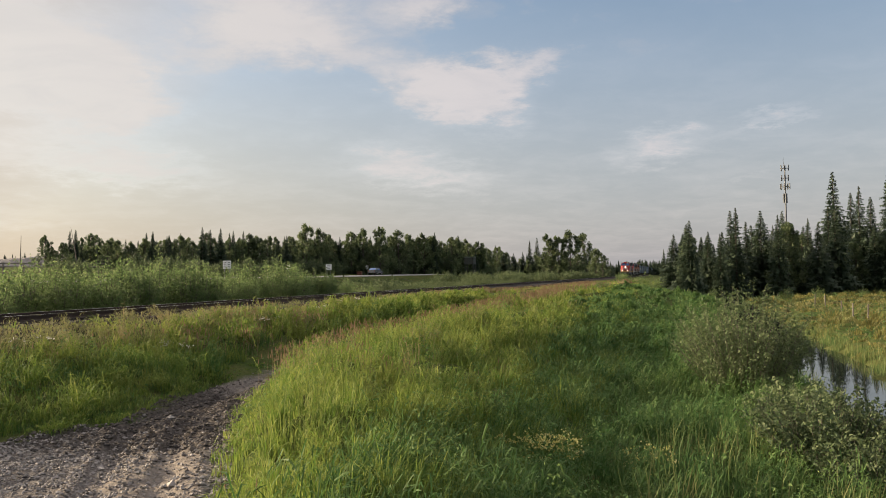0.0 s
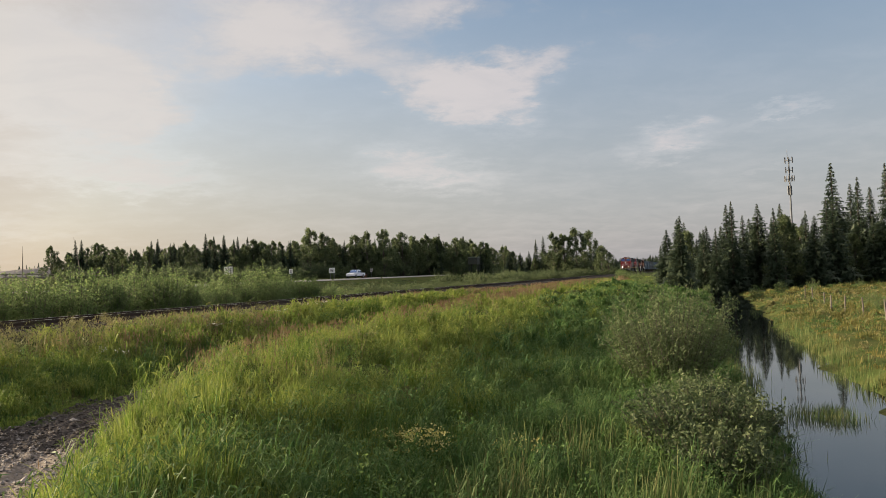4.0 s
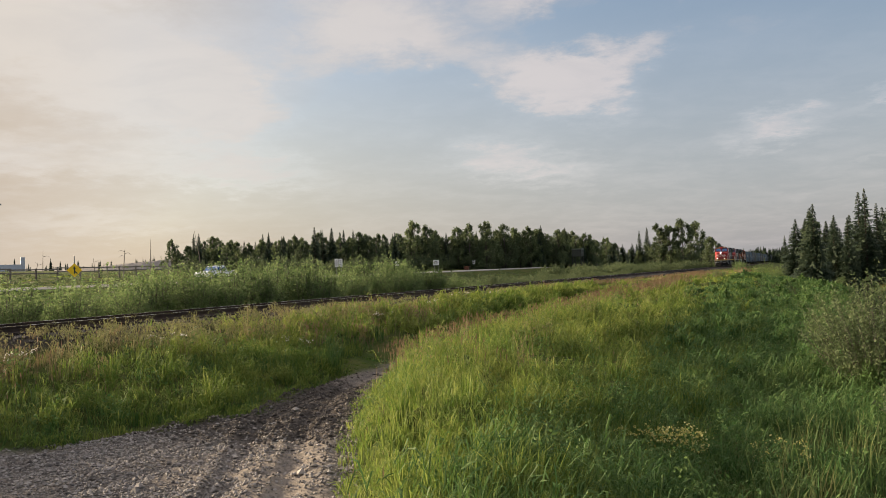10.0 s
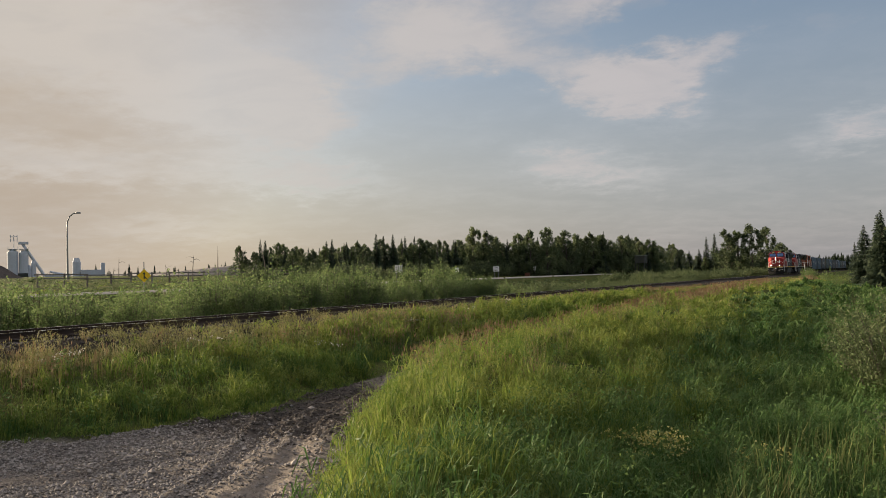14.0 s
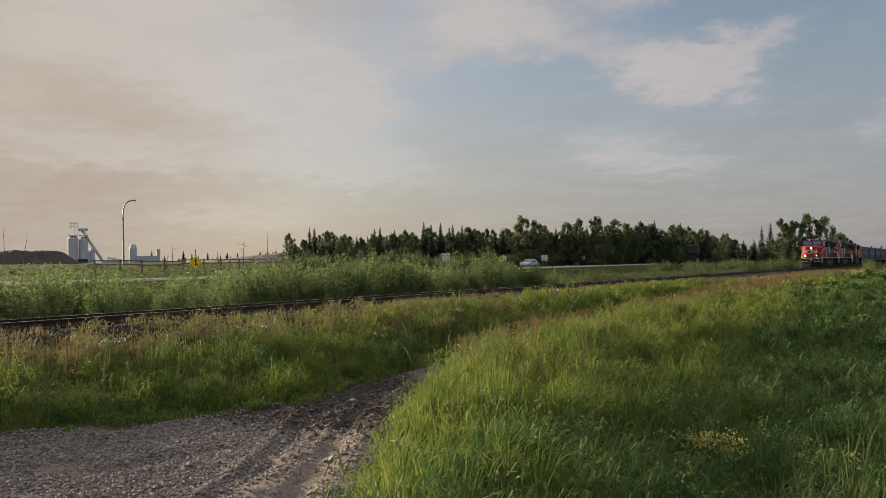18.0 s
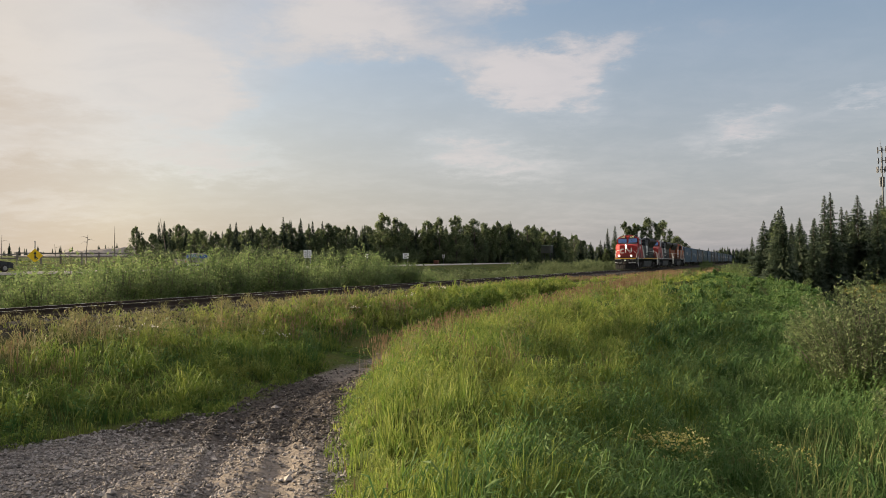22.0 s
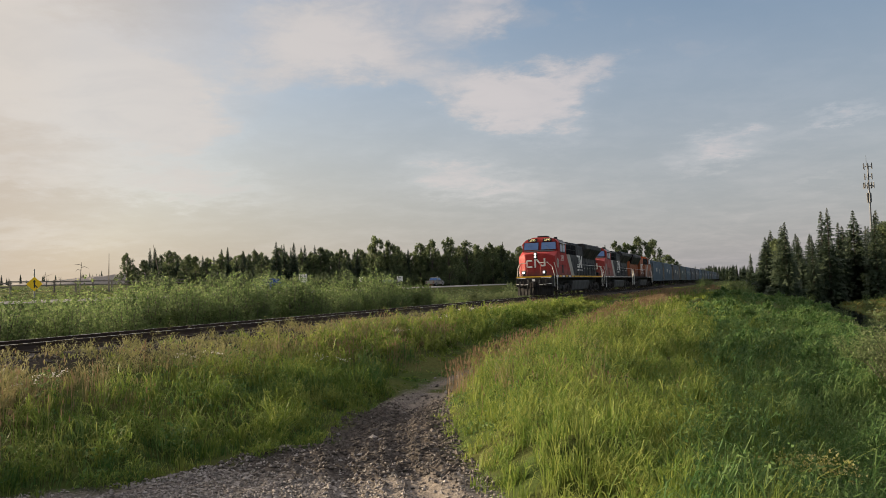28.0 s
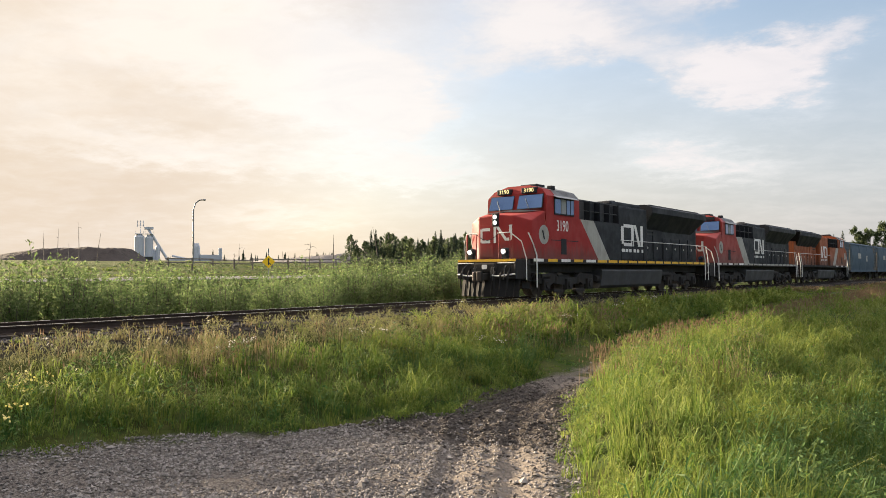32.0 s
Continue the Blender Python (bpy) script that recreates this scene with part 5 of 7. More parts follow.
def spruce_kind(seed, spread, ragged, label):
    return lambda m: plant("spruce_tree", spruce_parts(seed, 10.0, spread, ragged), "trunk", "crown", M_BARK, M_SPRUCE, m, label, "tree", "spruce trees")


SPRUCES = Kinds([spruce_kind(11, 0.24, 0.22, "tall dark green spruce tree in the wood edge"), spruce_kind(12, 0.30, 0.25, "broad dark green spruce tree in the wood edge"), spruce_kind(13, 0.20, 0.3, "slender dark spruce tree with a thin top"), spruce_kind(14, 0.34, 0.2, "dense dark spruce tree with drooping boughs")])


def broad_kind(seed, spread, low, mat, label, clumps=66, leaves=62, leaf=0.034):
    return lambda m: plant("broadleaf_tree", broadleaf_parts(seed, 10.0, spread, clumps, leaves, low, leaf), "trunk", "crown", M_BARK, mat, m, label, "tree", "broadleaf trees")


BROADS = Kinds([broad_kind(21, 0.33, 0.02, M_ASPEN, "green aspen tree in the roadside wood"), broad_kind(22, 0.38, 0.0, M_ASPEN_DARK, "dark green broadleaf tree in the roadside wood"), broad_kind(23, 0.28, 0.05, M_ASPEN, "slim aspen tree with an open crown"), broad_kind(24, 0.34, 0.02, M_ASPEN_DARK, "dense dark broadleaf tree in the roadside wood"), broad_kind(25, 0.42, 0.0, M_ASPEN, "low wide broadleaf tree at the wood edge")])


NEAR_BROADS = Kinds([broad_kind(26, 0.26, 0.02, M_ASPEN, "green aspen tree among the spruces", 80, 110, 0.028), broad_kind(27, 0.29, 0.02, M_ASPEN_DARK, "dark green broadleaf tree among the spruces", 80, 110, 0.028)])


def bush_kind(seed, h, wide, mat, label, stems=40, per=26, leaf=0.15):
    return lambda m: plant("willow_bush", bush_parts(seed, h, wide, stems, per, leaf), "stem_clump", "foliage", M_BARK, mat, m, label, "bush", "willow bushes by the track")


BUSHES = Kinds([bush_kind(31, 2.3, 1.1, M_WILLOW, "bright green willow bush beside the railway"), bush_kind(32, 2.1, 1.35, M_WILLOW, "wide green willow bush beside the railway"), bush_kind(33, 2.5, 0.9, M_WILLOW, "upright green willow bush beside the railway"), bush_kind(34, 1.9, 1.2, M_WILLOW, "low green willow bush beside the railway")])

NEAR_BUSHES = Kinds([bush_kind(51, 2.4, 0.75, M_WILLOW, "feathery bright green willow bush beside the rails", 62, 48, 0.105), bush_kind(52, 2.2, 1.0, M_WILLOW, "wide feathery green willow bush beside the rails", 70, 48, 0.105), bush_kind(53, 2.7, 0.65, M_WILLOW, "upright feathery green willow bush beside the rails", 56, 48, 0.105)])

# woods: chosen trees by place and height, then fill behind them
RIGHT_SPRUCES = [(28, 92, 7.8), (27, 84, 8.5), (27, 83, 8.8), (32, 110, 6.5), (42, 120, 9.6), (46, 125, 9.8), (41, 108, 11.9), (41, 106, 12.2), (47, 112, 12.2), (48, 118, 10.4), (55, 125, 10.6), (58, 130, 10.5), (59, 124, 10.5), (52, 105, 9.7), (63, 122, 19.2), (59, 116, 13.0), (68, 126, 16.1), (65, 118, 16.3), (69, 122, 15.0), (66, 112, 17.6), (69, 114, 15.4), (72, 114, 17.1)]
rnd = random.Random(5)
for i, (x, y, h) in enumerate(RIGHT_SPRUCES):
    SPRUCES.put((3, 1, 0, 2)[i % 4] if h < 15 else (0, 2)[i % 2], x, y, (h - 1.4 - float(height(x, y))) / 10.0, rnd.uniform(0, 360))
for x, y, h in ((46, 104, 10.5), (49, 108, 9.4), (52, 116, 12.0), (54, 112, 10.5), (44, 110, 10.0), (38, 104, 8.0), (57, 110, 11.5), (37, 106, 8.0)):
    (NEAR_BROADS if h == 9.4 else SPRUCES).put(int(x), x, y, (h - 1.0 - float(height(x, y))) / 10.0, rnd.uniform(0, 360))
for i in range(64):
    a = rnd.uniform(0, 1)
    x, y = 31 + a * 58 + rnd.uniform(-3, 3), 104 + a * 8 + rnd.uniform(0, 34)
    if x > 0.287 * y + 2.5:
        SPRUCES.put(i, x, y, rnd.uniform(0.62, 1.0) * (1 + 0.25 * a), rnd.uniform(0, 360))
for i in range(9):
    x, y = 34 + rnd.uniform(0, 40), 112 + rnd.uniform(0, 22)
    if x > 0.287 * y + 2.5:
        NEAR_BROADS.put(i, x, y, rnd.uniform(0.65, 0.95), rnd.uniform(0, 360))
LEFT_SPRUCES = [(-51, 140, 7.7), (-54, 140, 6.8), (-54, 145, 6.2), (-47, 148, 9.8), (-46, 150, 9.4), (-44, 150, 9.6), (-34, 165, 8.9), (-46, 180, 9.2), (28, 245, 10.6), (31, 250, 11.7), (20, 290, 11.1), (-52, 150, 6.4)]
for i, (x, y, h) in enumerate(LEFT_SPRUCES):
    SPRUCES.put((2, 0, 2, 0)[i % 4], x, y, (h + 2.2 - float(height(x, y))) / 10.0, rnd.uniform(0, 360))
LEFT_BROADS = [(-70, 140, 6.5), (-72, 140, 5.5), (-62, 140, 6.9), (-61, 142, 7.0), (-58, 140, 6.3), (-57, 145, 7.4), (-50, 148, 6.3), (-45, 160, 8.0), (-43, 162, 7.7), (-37, 160, 8.3), (-31, 172, 11.7), (-28, 174, 10.6), (-27, 180, 9.6), (-22, 182, 10.3), (-19, 180, 10.9), (-15, 180, 11.2), (-13, 190, 9.6), (-11, 188, 10.8), (-9, 195, 10.2), (-6, 198, 10.6), (-3, 200, 9.9), (0, 208, 8.8), (4, 205, 9.5), (7, 210, 8.4), (33, 238, 11.9), (36, 238, 11.4), (40, 238, 13.1), (45, 242, 12.3), (44, 218, 6.6), (45, 214, 5.2)]
for i, (x, y, h) in enumerate(LEFT_BROADS):
    BROADS.put((0, 3, 1, 2, 3)[i % 5], x, y, (h + 2.2 - float(height(x, y))) / 10.0, rnd.uniform(0, 360))
# understorey and the rows behind, along the highway
for i in range(300):
    f = (i + rnd.random()) / 300
    x, y = -74 + f * 86 + rnd.uniform(-2, 2), 138 + f * 70 + rnd.uniform(0, 20)
    tall = 0.50 + 0.45 * rnd.random() ** 1.3
    if i % 5 in (0, 2):
        SPRUCES.put((0, 2)[i % 2], x, y, tall * 1.12 * (0.72 + 0.42 * f), rnd.uniform(0, 360))
    else:
        BROADS.put(i, x, y, tall * (0.72 + 0.42 * f), rnd.uniform(0, 360))
for i in range(60):
    f = (i + rnd.random()) / 60
    x, y = 10 + f * 40 + rnd.uniform(-3, 3), 225 + f * 30 + rnd.uniform(0, 40)
    (SPRUCES if i % 3 else BROADS).put(i, x, y, rnd.uniform(0.55, 0.95), rnd.uniform(0, 360))


def far_wood(name, x0, y0, x1, y1, n, h0, h1, depth, label):
    """A distant wood: many small spires and crowns in one mesh."""
    rng = np.random.default_rng(len(name) + n)
    V, F, base = [], [], 0
    for i in range(n):
        f = (i + rng.random()) / n
        x, y = x0 + (x1 - x0) * f, y0 + (y1 - y0) * f + rng.uniform(0, depth)
        h = rng.uniform(h0, h1)
        z = float(height(x, y))
        m = 14
        for k in range(m):
            zf = k / m
            r = h * 0.26 * (1 - zf) ** 0.7 * rng.uniform(0.7, 1.3)
            for b in range(6):
                a = rng.uniform(0, math.tau)
                c = np.array([x, y, z + h * zf])
                o = np.array([math.cos(a), math.sin(a), 0])
                s = np.array([-o[1], o[0], 0])
                V += [c + s * r * 0.5, c - s * r * 0.5, c + o * r - np.array([0, 0, r * 0.5]), c + np.array([0, 0, h * 0.10])]
                F += [(base, base + 1, base + 2), (base, base + 3, base + 1)]
                base += 4
    return tagged(mesh_object(name, np.array(V), np.array(F), M_SPRUCE), label, "wood", kind="stuff")


far_wood("far_wood", 55, 400, 160, 440, 320, 6, 9.5, 90, "distant dark spruce wood behind the railway")
far_wood("far_wood", -260, 330, -60, 400, 150, 2.5, 7, 90, "distant low wood beyond the works yard")
far_wood("far_wood", -420, 250, -270, 330, 70, 2.5, 6, 80, "distant low wood on the skyline")

# willows between the railway and the highway
bush_rng = random.Random(9)
SCRUB_SPOTS = []
for s0 in np.arange(-30, 62, 1.3):
    for row, d0 in enumerate((-6.4, -8.6, -11.6, -15.5)):
        if (row >= 2 and int(s0 * 4) % 2) or (s0 > 34 and row == 3):
            continue
        s, d = s0 + bush_rng.uniform(-0.6, 0.6), d0 + bush_rng.uniform(-0.8, 0.8)
        tall = 1.0 + 0.12 * math.sin(s * 0.35) + (0.1 if 8 < s < 24 else 0)
        tall *= float(np.interp(s, (-12, -4, 24, 34, 62), (0.96, 1.06, 1.04, 0.66, 0.54)))
        p = at(s, d)
        size = tall * (0.98 if row == 0 else 1.24) * bush_rng.uniform(0.84, 1.18)
        if s0 > 34:
            SCRUB_SPOTS.append((p.x, p.y, size))
        else:
            (NEAR_BUSHES if row < 2 and s0 < 30 else BUSHES).put(bush_rng.randrange(12), p.x, p.y, size, bush_rng.uniform(0, 360))
for i in range(170):
    s = 60 + 130 * (i / 170) ** 1.1 + bush_rng.uniform(-2, 2)
    d = bush_rng.uniform(-26, -4.8) if s > 100 else bush_rng.uniform(-15, -5.0)
    k = bush_rng.uniform(0.5, 0.8) if s < 95 else bush_rng.uniform(1.0, 1.55)
    p = at(s, d)
    SCRUB_SPOTS.append((p.x, p.y, k))


def willow_scrub():
    """The far end of the willow belt, too far off to pick apart."""
    rng = np.random.default_rng(77)
    sorts = [bush_parts(70 + k, 2.3, 1.2, 34, 22, 0.24)[1] for k in range(5)]
    V, F, base = [], [], 0
    for i, (x, y, size) in enumerate(SCRUB_SPOTS):
        v, f = sorts[i % 5]
        a = rng.uniform(0, math.tau)
        w = np.stack([v[:, 0] * math.cos(a) - v[:, 1] * math.sin(a), v[:, 0] * math.sin(a) + v[:, 1] * math.cos(a), v[:, 2]], -1) * size
        V.append(w + np.array([x, y, float(height(x, y)) - 0.05]))
        F.append(f + base)
        base += len(v)
    return tagged(mesh_object("willow_scrub", np.concatenate(V), np.concatenate(F), M_ASPEN), "dense green willow scrub along the far railway", "scrub", kind="stuff")


willow_scrub()
# scrub at the foot of the wood, beyond the highway
SCRUB = Kinds([lambda m: plant("scrub_bush", bush_parts(36, 2.4, 1.6, 40, 30, 0.26), "stem_clump", "foliage", M_BARK, M_ASPEN, m, "dark green scrub bush at the foot of the wood", "bush", "scrub along the highway"),
               lambda m: plant("scrub_bush", bush_parts(37, 3.0, 1.5, 40, 30, 0.28), "stem_clump", "foliage", M_BARK, M_ASPEN_DARK, m, "tall dark scrub bush at the foot of the wood", "bush", "scrub along the highway")])
for i in range(84):
    s = 52 + 135 * (i + bush_rng.random()) / 84
    p = at(s, bush_rng.uniform(-63, -54.5))
    SCRUB.put(i, p.x, p.y, bush_rng.uniform(0.7, 1.35), bush_rng.uniform(0, 360))
# beside the train, the pond and the meadow
for s, d, k in ((43.3, 11.4, 0.42), (44.0, 11.9, 0.36), (60, 15.5, 0.7), (66, 14.5, 0.8), (72, 16, 0.8), (78, 13, 0.7), (84, 11, 0.8), (92, 10, 0.8), (100, 9, 0.7), (110, 8, 0.8), (60, 24, 0.8), (63, 27, 0.9), (70, 30, 0.8), (74, 34, 0.7), (68, 22, 0.6), (36, 33, 0.6), (30, 32, 0.55), (28, 34, 0.6), (80, 40, 0.5), (84, 48, 0.6), (120, 8, 0.8), (130, 7, 0.8), (72, 52, 0.6), (140, 7, 0.9)):
    p = at(s, d)
    BUSHES.put(int(s + d), p.x, p.y, k, bush_rng.uniform(0, 360))


def pond_bush(seed, s, d, h, wide, stems, mat, label):
    p = at(s, d)
    return plant("willow_bush", bush_parts(seed, h, wide, stems, 60, 0.095), "stem_clump", "foliage", M_BARK, mat, Matrix.Translation((p.x, p.y, float(height(p.x, p.y)) - 0.05)), label, "bush", "willow bushes by the pond")


pond_bush(41, -2.2, 20.1, 3.5, 2.0, 360, M_WILLOW_GREY, "round grey-green willow bush on the pond bank")
pond_bush(42, -6.4, 20.9, 1.35, 1.1, 90, M_WILLOW_GREY, "low grey-green willow bush on the pond bank")
pond_bush(43, -10.6, 20.9, 1.75, 1.45, 190, M_POND_LEAF, "dark leafy bush leaning over the pond")
pond_bush(44, -8.2, 21.7, 1.25, 0.9, 80, M_POND_LEAF, "dark leafy bush at the water's edge")
pond_bush(45, 5.5, 19.6, 1.6, 1.5, 110, M_WILLOW, "green willow bush on the berm slope")
pond_bush(46, -12.6, 21.3, 1.35, 0.9, 90, M_POND_LEAF, "leafy bush hanging over the dark water")


def blades(x, y, h, w, rng, lean=0.35, curl=0.5, z=None, wind=(0.08, -0.03)):
    """Grass: each blade a bent, tapering strip."""
    n = len(x)
    z = height(x, y) - 0.02 if z is None else z
    base = np.stack([x, y, z], -1)
    a = rng.uniform(0, math.tau, n)
    out = np.stack([np.cos(a), np.sin(a), np.zeros(n)], -1) * (lean * rng.uniform(0.2, 1.4, n))[:, None] + np.array([wind[0], wind[1], 0])
    b = rng.uniform(0, math.tau, n)
    side = np.stack([np.cos(b), np.sin(b), np.zeros(n)], -1) * (w * 0.5)[:, None]
    up = np.array([0, 0, 1.0])
    mid = base + h[:, None] * (0.55 * up + out * 0.28)
    tip = base + h[:, None] * ((1 - curl * 0.35 * rng.random(n))[:, None] * up + out * (0.7 + curl * 0.5))
    v = np.stack([base - side, base + side, mid + side * 0.75, mid - side * 0.75, tip], 1).reshape(-1, 3)
    k = np.arange(n)[:, None] * 5
    f = np.stack([k + [0, 1, 2], k + [0, 2, 3], k + [3, 2, 4]], 1).reshape(-1, 3)
    return v, f


def scatter(rng, n, s0, s1, d0, d1, clump=0.0, keep=None):
    """Points in a stretch of the plan, drawn together into tufts."""
    s, d = rng.uniform(s0, s1, n), rng.uniform(d0, d1, n)
    if clump:
        m = max(8, int(n / 44))
        cs, cd = rng.uniform(s0, s1, m), rng.uniform(d0, d1, m)
        k = rng.integers(0, m, n)
        far = rng.random(n) < 0.8
        s = np.where(far, cs[k] + rng.normal(size=n) * clump, s)
        d = np.where(far, cd[k] + rng.normal(size=n) * clump, d)
    if keep is not None:
        ok = keep(s, d)
        s, d = s[ok], d[ok]
    x = ORIGIN[0] + U[0] * s + R[0] * d
    y = ORIGIN[1] + U[1] * s + R[1] * d
    return x, y, s, d


def off_yard(s, d):
    """True off the bare yard and wheel tracks."""
    wob = 0.30 * np.sin(s * 1.9 + d) + 0.18 * np.sin(s * 5.3 + 1 + d * 2)
    return yard_zones(s, d)[0] + 0.5 * wob < 0.08


def dry_patch(x, y):
    return wave(x, y, 0.35, 4.0) + 0.4 * wave(x, y, 1.1, 1.0)


def turf_height(x, y, s, d):
    """How tall the growth stands: mounds, tufts, and low along the paths."""
    k = (0.72 + 0.5 * (wave(x, y, 0.8, 0.3) + 1) / 2) * (0.46 + 0.84 * (wave(x, y, 2.6, 0.9) + 1) / 2) * (0.52 + 0.92 * (wave(x, y, 6.1, 2.9) + 1) / 2)
    inside = yard_zones(s, d)[0]
    k = k * np.interp(-inside, (0.0, 0.7), (0.35, 1.0))
    k = k * np.interp(d, (1.5, 2.6, 3.6, 4.8, 6), (0.28, 0.42, 0.75, 0.92, 1.0))
    k = k * np.interp(s, (10, 35, 70), (1.0, 0.6, 0.42)) ** (d < 18)
    k = k * np.where(s > 2, np.interp(d, (19.5, 21.5), (1, 0.5)), 1.0) * np.interp(d, (24.5, 25.2, 26.4, 28.0), (1, 0.35, 0.6, 1)) * np.interp(d, (4.6, 5.4, 8.4, 8.8), (1, 0.78, 0.78, 1))
    k = k * np.where(s > -15, np.interp(d - np.interp(s, YARD_S, YARD_D), (0.0, 1.3), (0.5, 1.0)), 1.0) ** (d > 8)
    lane = (s > -9) & (s < 40) & (d > np.interp(s, (-9, -5, 10), (7.2, 5.8, 5.6))) & (d < np.interp(s, YARD_S, YARD_D) + 0.1)
    return k * np.where(lane, 0.24, 1.0)


def sward(name, mat, stretches, label, seed):
    """Grass in tussocks: the blades of each spread from one root, arch over and share a lean and a height."""
    rng = np.random.default_rng(seed)
    V, F, base = [], [], 0
    for n, s0, s1, d0, d1, h0, h1, w, clump, lean, test in stretches:
        per = 30
        x, y, s, d = scatter(rng, max(8, n // per), s0, s1, d0, d1, 0.0, off_yard)
        if test is not None:
            ok = test(x, y, s, d, rng)
            x, y, s, d = x[ok], y[ok], s[ok], d[ok]
        m = len(x)
        tall = turf_height(x, y, s, d) * rng.uniform(0.45, 1.55, m)
        reach = clump * rng.uniform(0.6, 1.6, m)
        tip_x, tip_y = rng.normal(size=m) * 0.20 + 0.10, rng.normal(size=m) * 0.20 - 0.04
        a, q = rng.uniform(0, math.tau, (m, per)), np.sqrt(rng.random((m, per)))
        bx, by = (x[:, None] + reach[:, None] * q * np.cos(a)).ravel(), (y[:, None] + reach[:, None] * q * np.sin(a)).ravel()
        k = m * per
        flare = lean * (0.25 + 0.9 * q) * rng.uniform(0.3, 1.3, (m, per))
        out = np.stack([(np.cos(a) * flare + tip_x[:, None]).ravel(), (np.sin(a) * flare + tip_y[:, None]).ravel(), np.zeros(k)], -1)
        h = (rng.uniform(h0, h1, (m, per)) * tall[:, None] * (1.1 - 0.35 * q)).ravel()
        ww = w * np.maximum(1.0, np.hypot(bx, by) / 16.0) * rng.uniform(0.7, 1.3, k)
        foot = np.stack([bx, by, height(bx, by) - 0.02], -1)
        ok = off_yard(*to_sd(bx, by))
        foot, out, h, ww = foot[ok], out[ok], h[ok], ww[ok]
        k = len(h)
        b = rng.uniform(0, math.tau, k)
        side = np.stack([np.cos(b), np.sin(b), np.zeros(k)], -1) * (ww * 0.5)[:, None]
        up = np.array([0, 0, 1.0])
        mid = foot + h[:, None] * (0.62 * up + out * 0.34)
        tip = foot + h[:, None] * ((1.0 - 0.42 * rng.random(k))[:, None] * up + out * 1.15)
        v = np.stack([foot - side, foot + side, mid + side * 0.8, mid - side * 0.8, tip], 1).reshape(-1, 3)
        i = np.arange(k)[:, None] * 5
        f = np.stack([i + [0, 1, 2], i + [0, 2, 3], i + [3, 2, 4]], 1).reshape(-1, 3)
        V.append(v)
        F.append(f + base)
        base += len(v)
    return tagged(mesh_object(name, np.concatenate(V), np.concatenate(F), mat), label, "grass", kind="stuff")


def leafy_stalks(name, mat, stretches, label, seed, wind=(0.12, -0.05)):
    """Tall grass: stalks that each carry a few broad arching leaves."""
    rng = np.random.default_rng(seed)
    V, F, base = [], [], 0
    for n, s0, s1, d0, d1, h0, h1, leaf, wide, test in stretches:
        x, y, s, d = scatter(rng, n, s0, s1, d0, d1, 0.13, off_yard)
        if test is not None:
            ok = test(x, y, s, d, rng)
            x, y, s, d = x[ok], y[ok], s[ok], d[ok]
        n = len(x)
        h = rng.uniform(h0, h1, n) * turf_height(x, y, s, d)
        foot = np.stack([x, y, height(x, y) - 0.03], -1)
        bend = rng.normal(size=(n, 3)) * 0.14
        bend[:, 2] = 1.0
        stalk = unit(bend)
        for k in range(3):
            u = rng.uniform(0.35, 1.0, n)[:, None]
            q = foot + stalk * h[:, None] * u
            a = rng.uniform(0, math.tau, n)
            out = np.stack([np.cos(a) + wind[0] * 2, np.sin(a) + wind[1] * 2, np.zeros(n)], -1)
            out = unit(out)
            side = np.stack([-out[:, 1], out[:, 0], rng.normal(size=n) * 0.5], -1) * (wide * 0.5 * rng.uniform(0.7, 1.25, n) * np.maximum(1, np.hypot(x, y) / 18))[:, None]
            ln = (leaf * rng.uniform(0.6, 1.25, n) * np.minimum(1.0, h / 0.4))[:, None]
            rise = rng.uniform(0.5, 2.0, n)[:, None]
            up = np.array([0, 0, 1.0])
            mid = q + ln * (out * 0.45 + up * rise * 0.42)
            tip = q + ln * (out * 0.98 + up * (rise * 0.42 + rng.uniform(-0.35, 0.2, n)[:, None]))
            low = q - stalk * ln * 0.25
            v = np.stack([low, q + side * 0.7, mid + side, tip, mid - side, q - side * 0.7], 1).reshape(-1, 3)
            b = np.arange(n)[:, None] * 6
            f = np.concatenate([b + t for t in ([0, 1, 5], [1, 2, 4], [1, 4, 5], [2, 3, 4])], 0)
            V.append(v)
            F.append(f + base)
            base += len(v)
    return tagged(mesh_object(name, np.concatenate(V), np.concatenate(F), mat), label, "grass", kind="stuff")


wet = lambda x, y, s, d, rng: height(x, y) > WATER_Z + 0.08
lush = lambda x, y, s, d, rng: (dry_patch(x, y) < 0.55 + rng.normal(size=len(x)) * 0.25) & (height(x, y) > WATER_Z + 0.05)
dry = lambda x, y, s, d, rng: (dry_patch(x, y) > 0.05 + rng.normal(size=len(x)) * 0.25) & (height(x, y) > WATER_Z + 0.1)
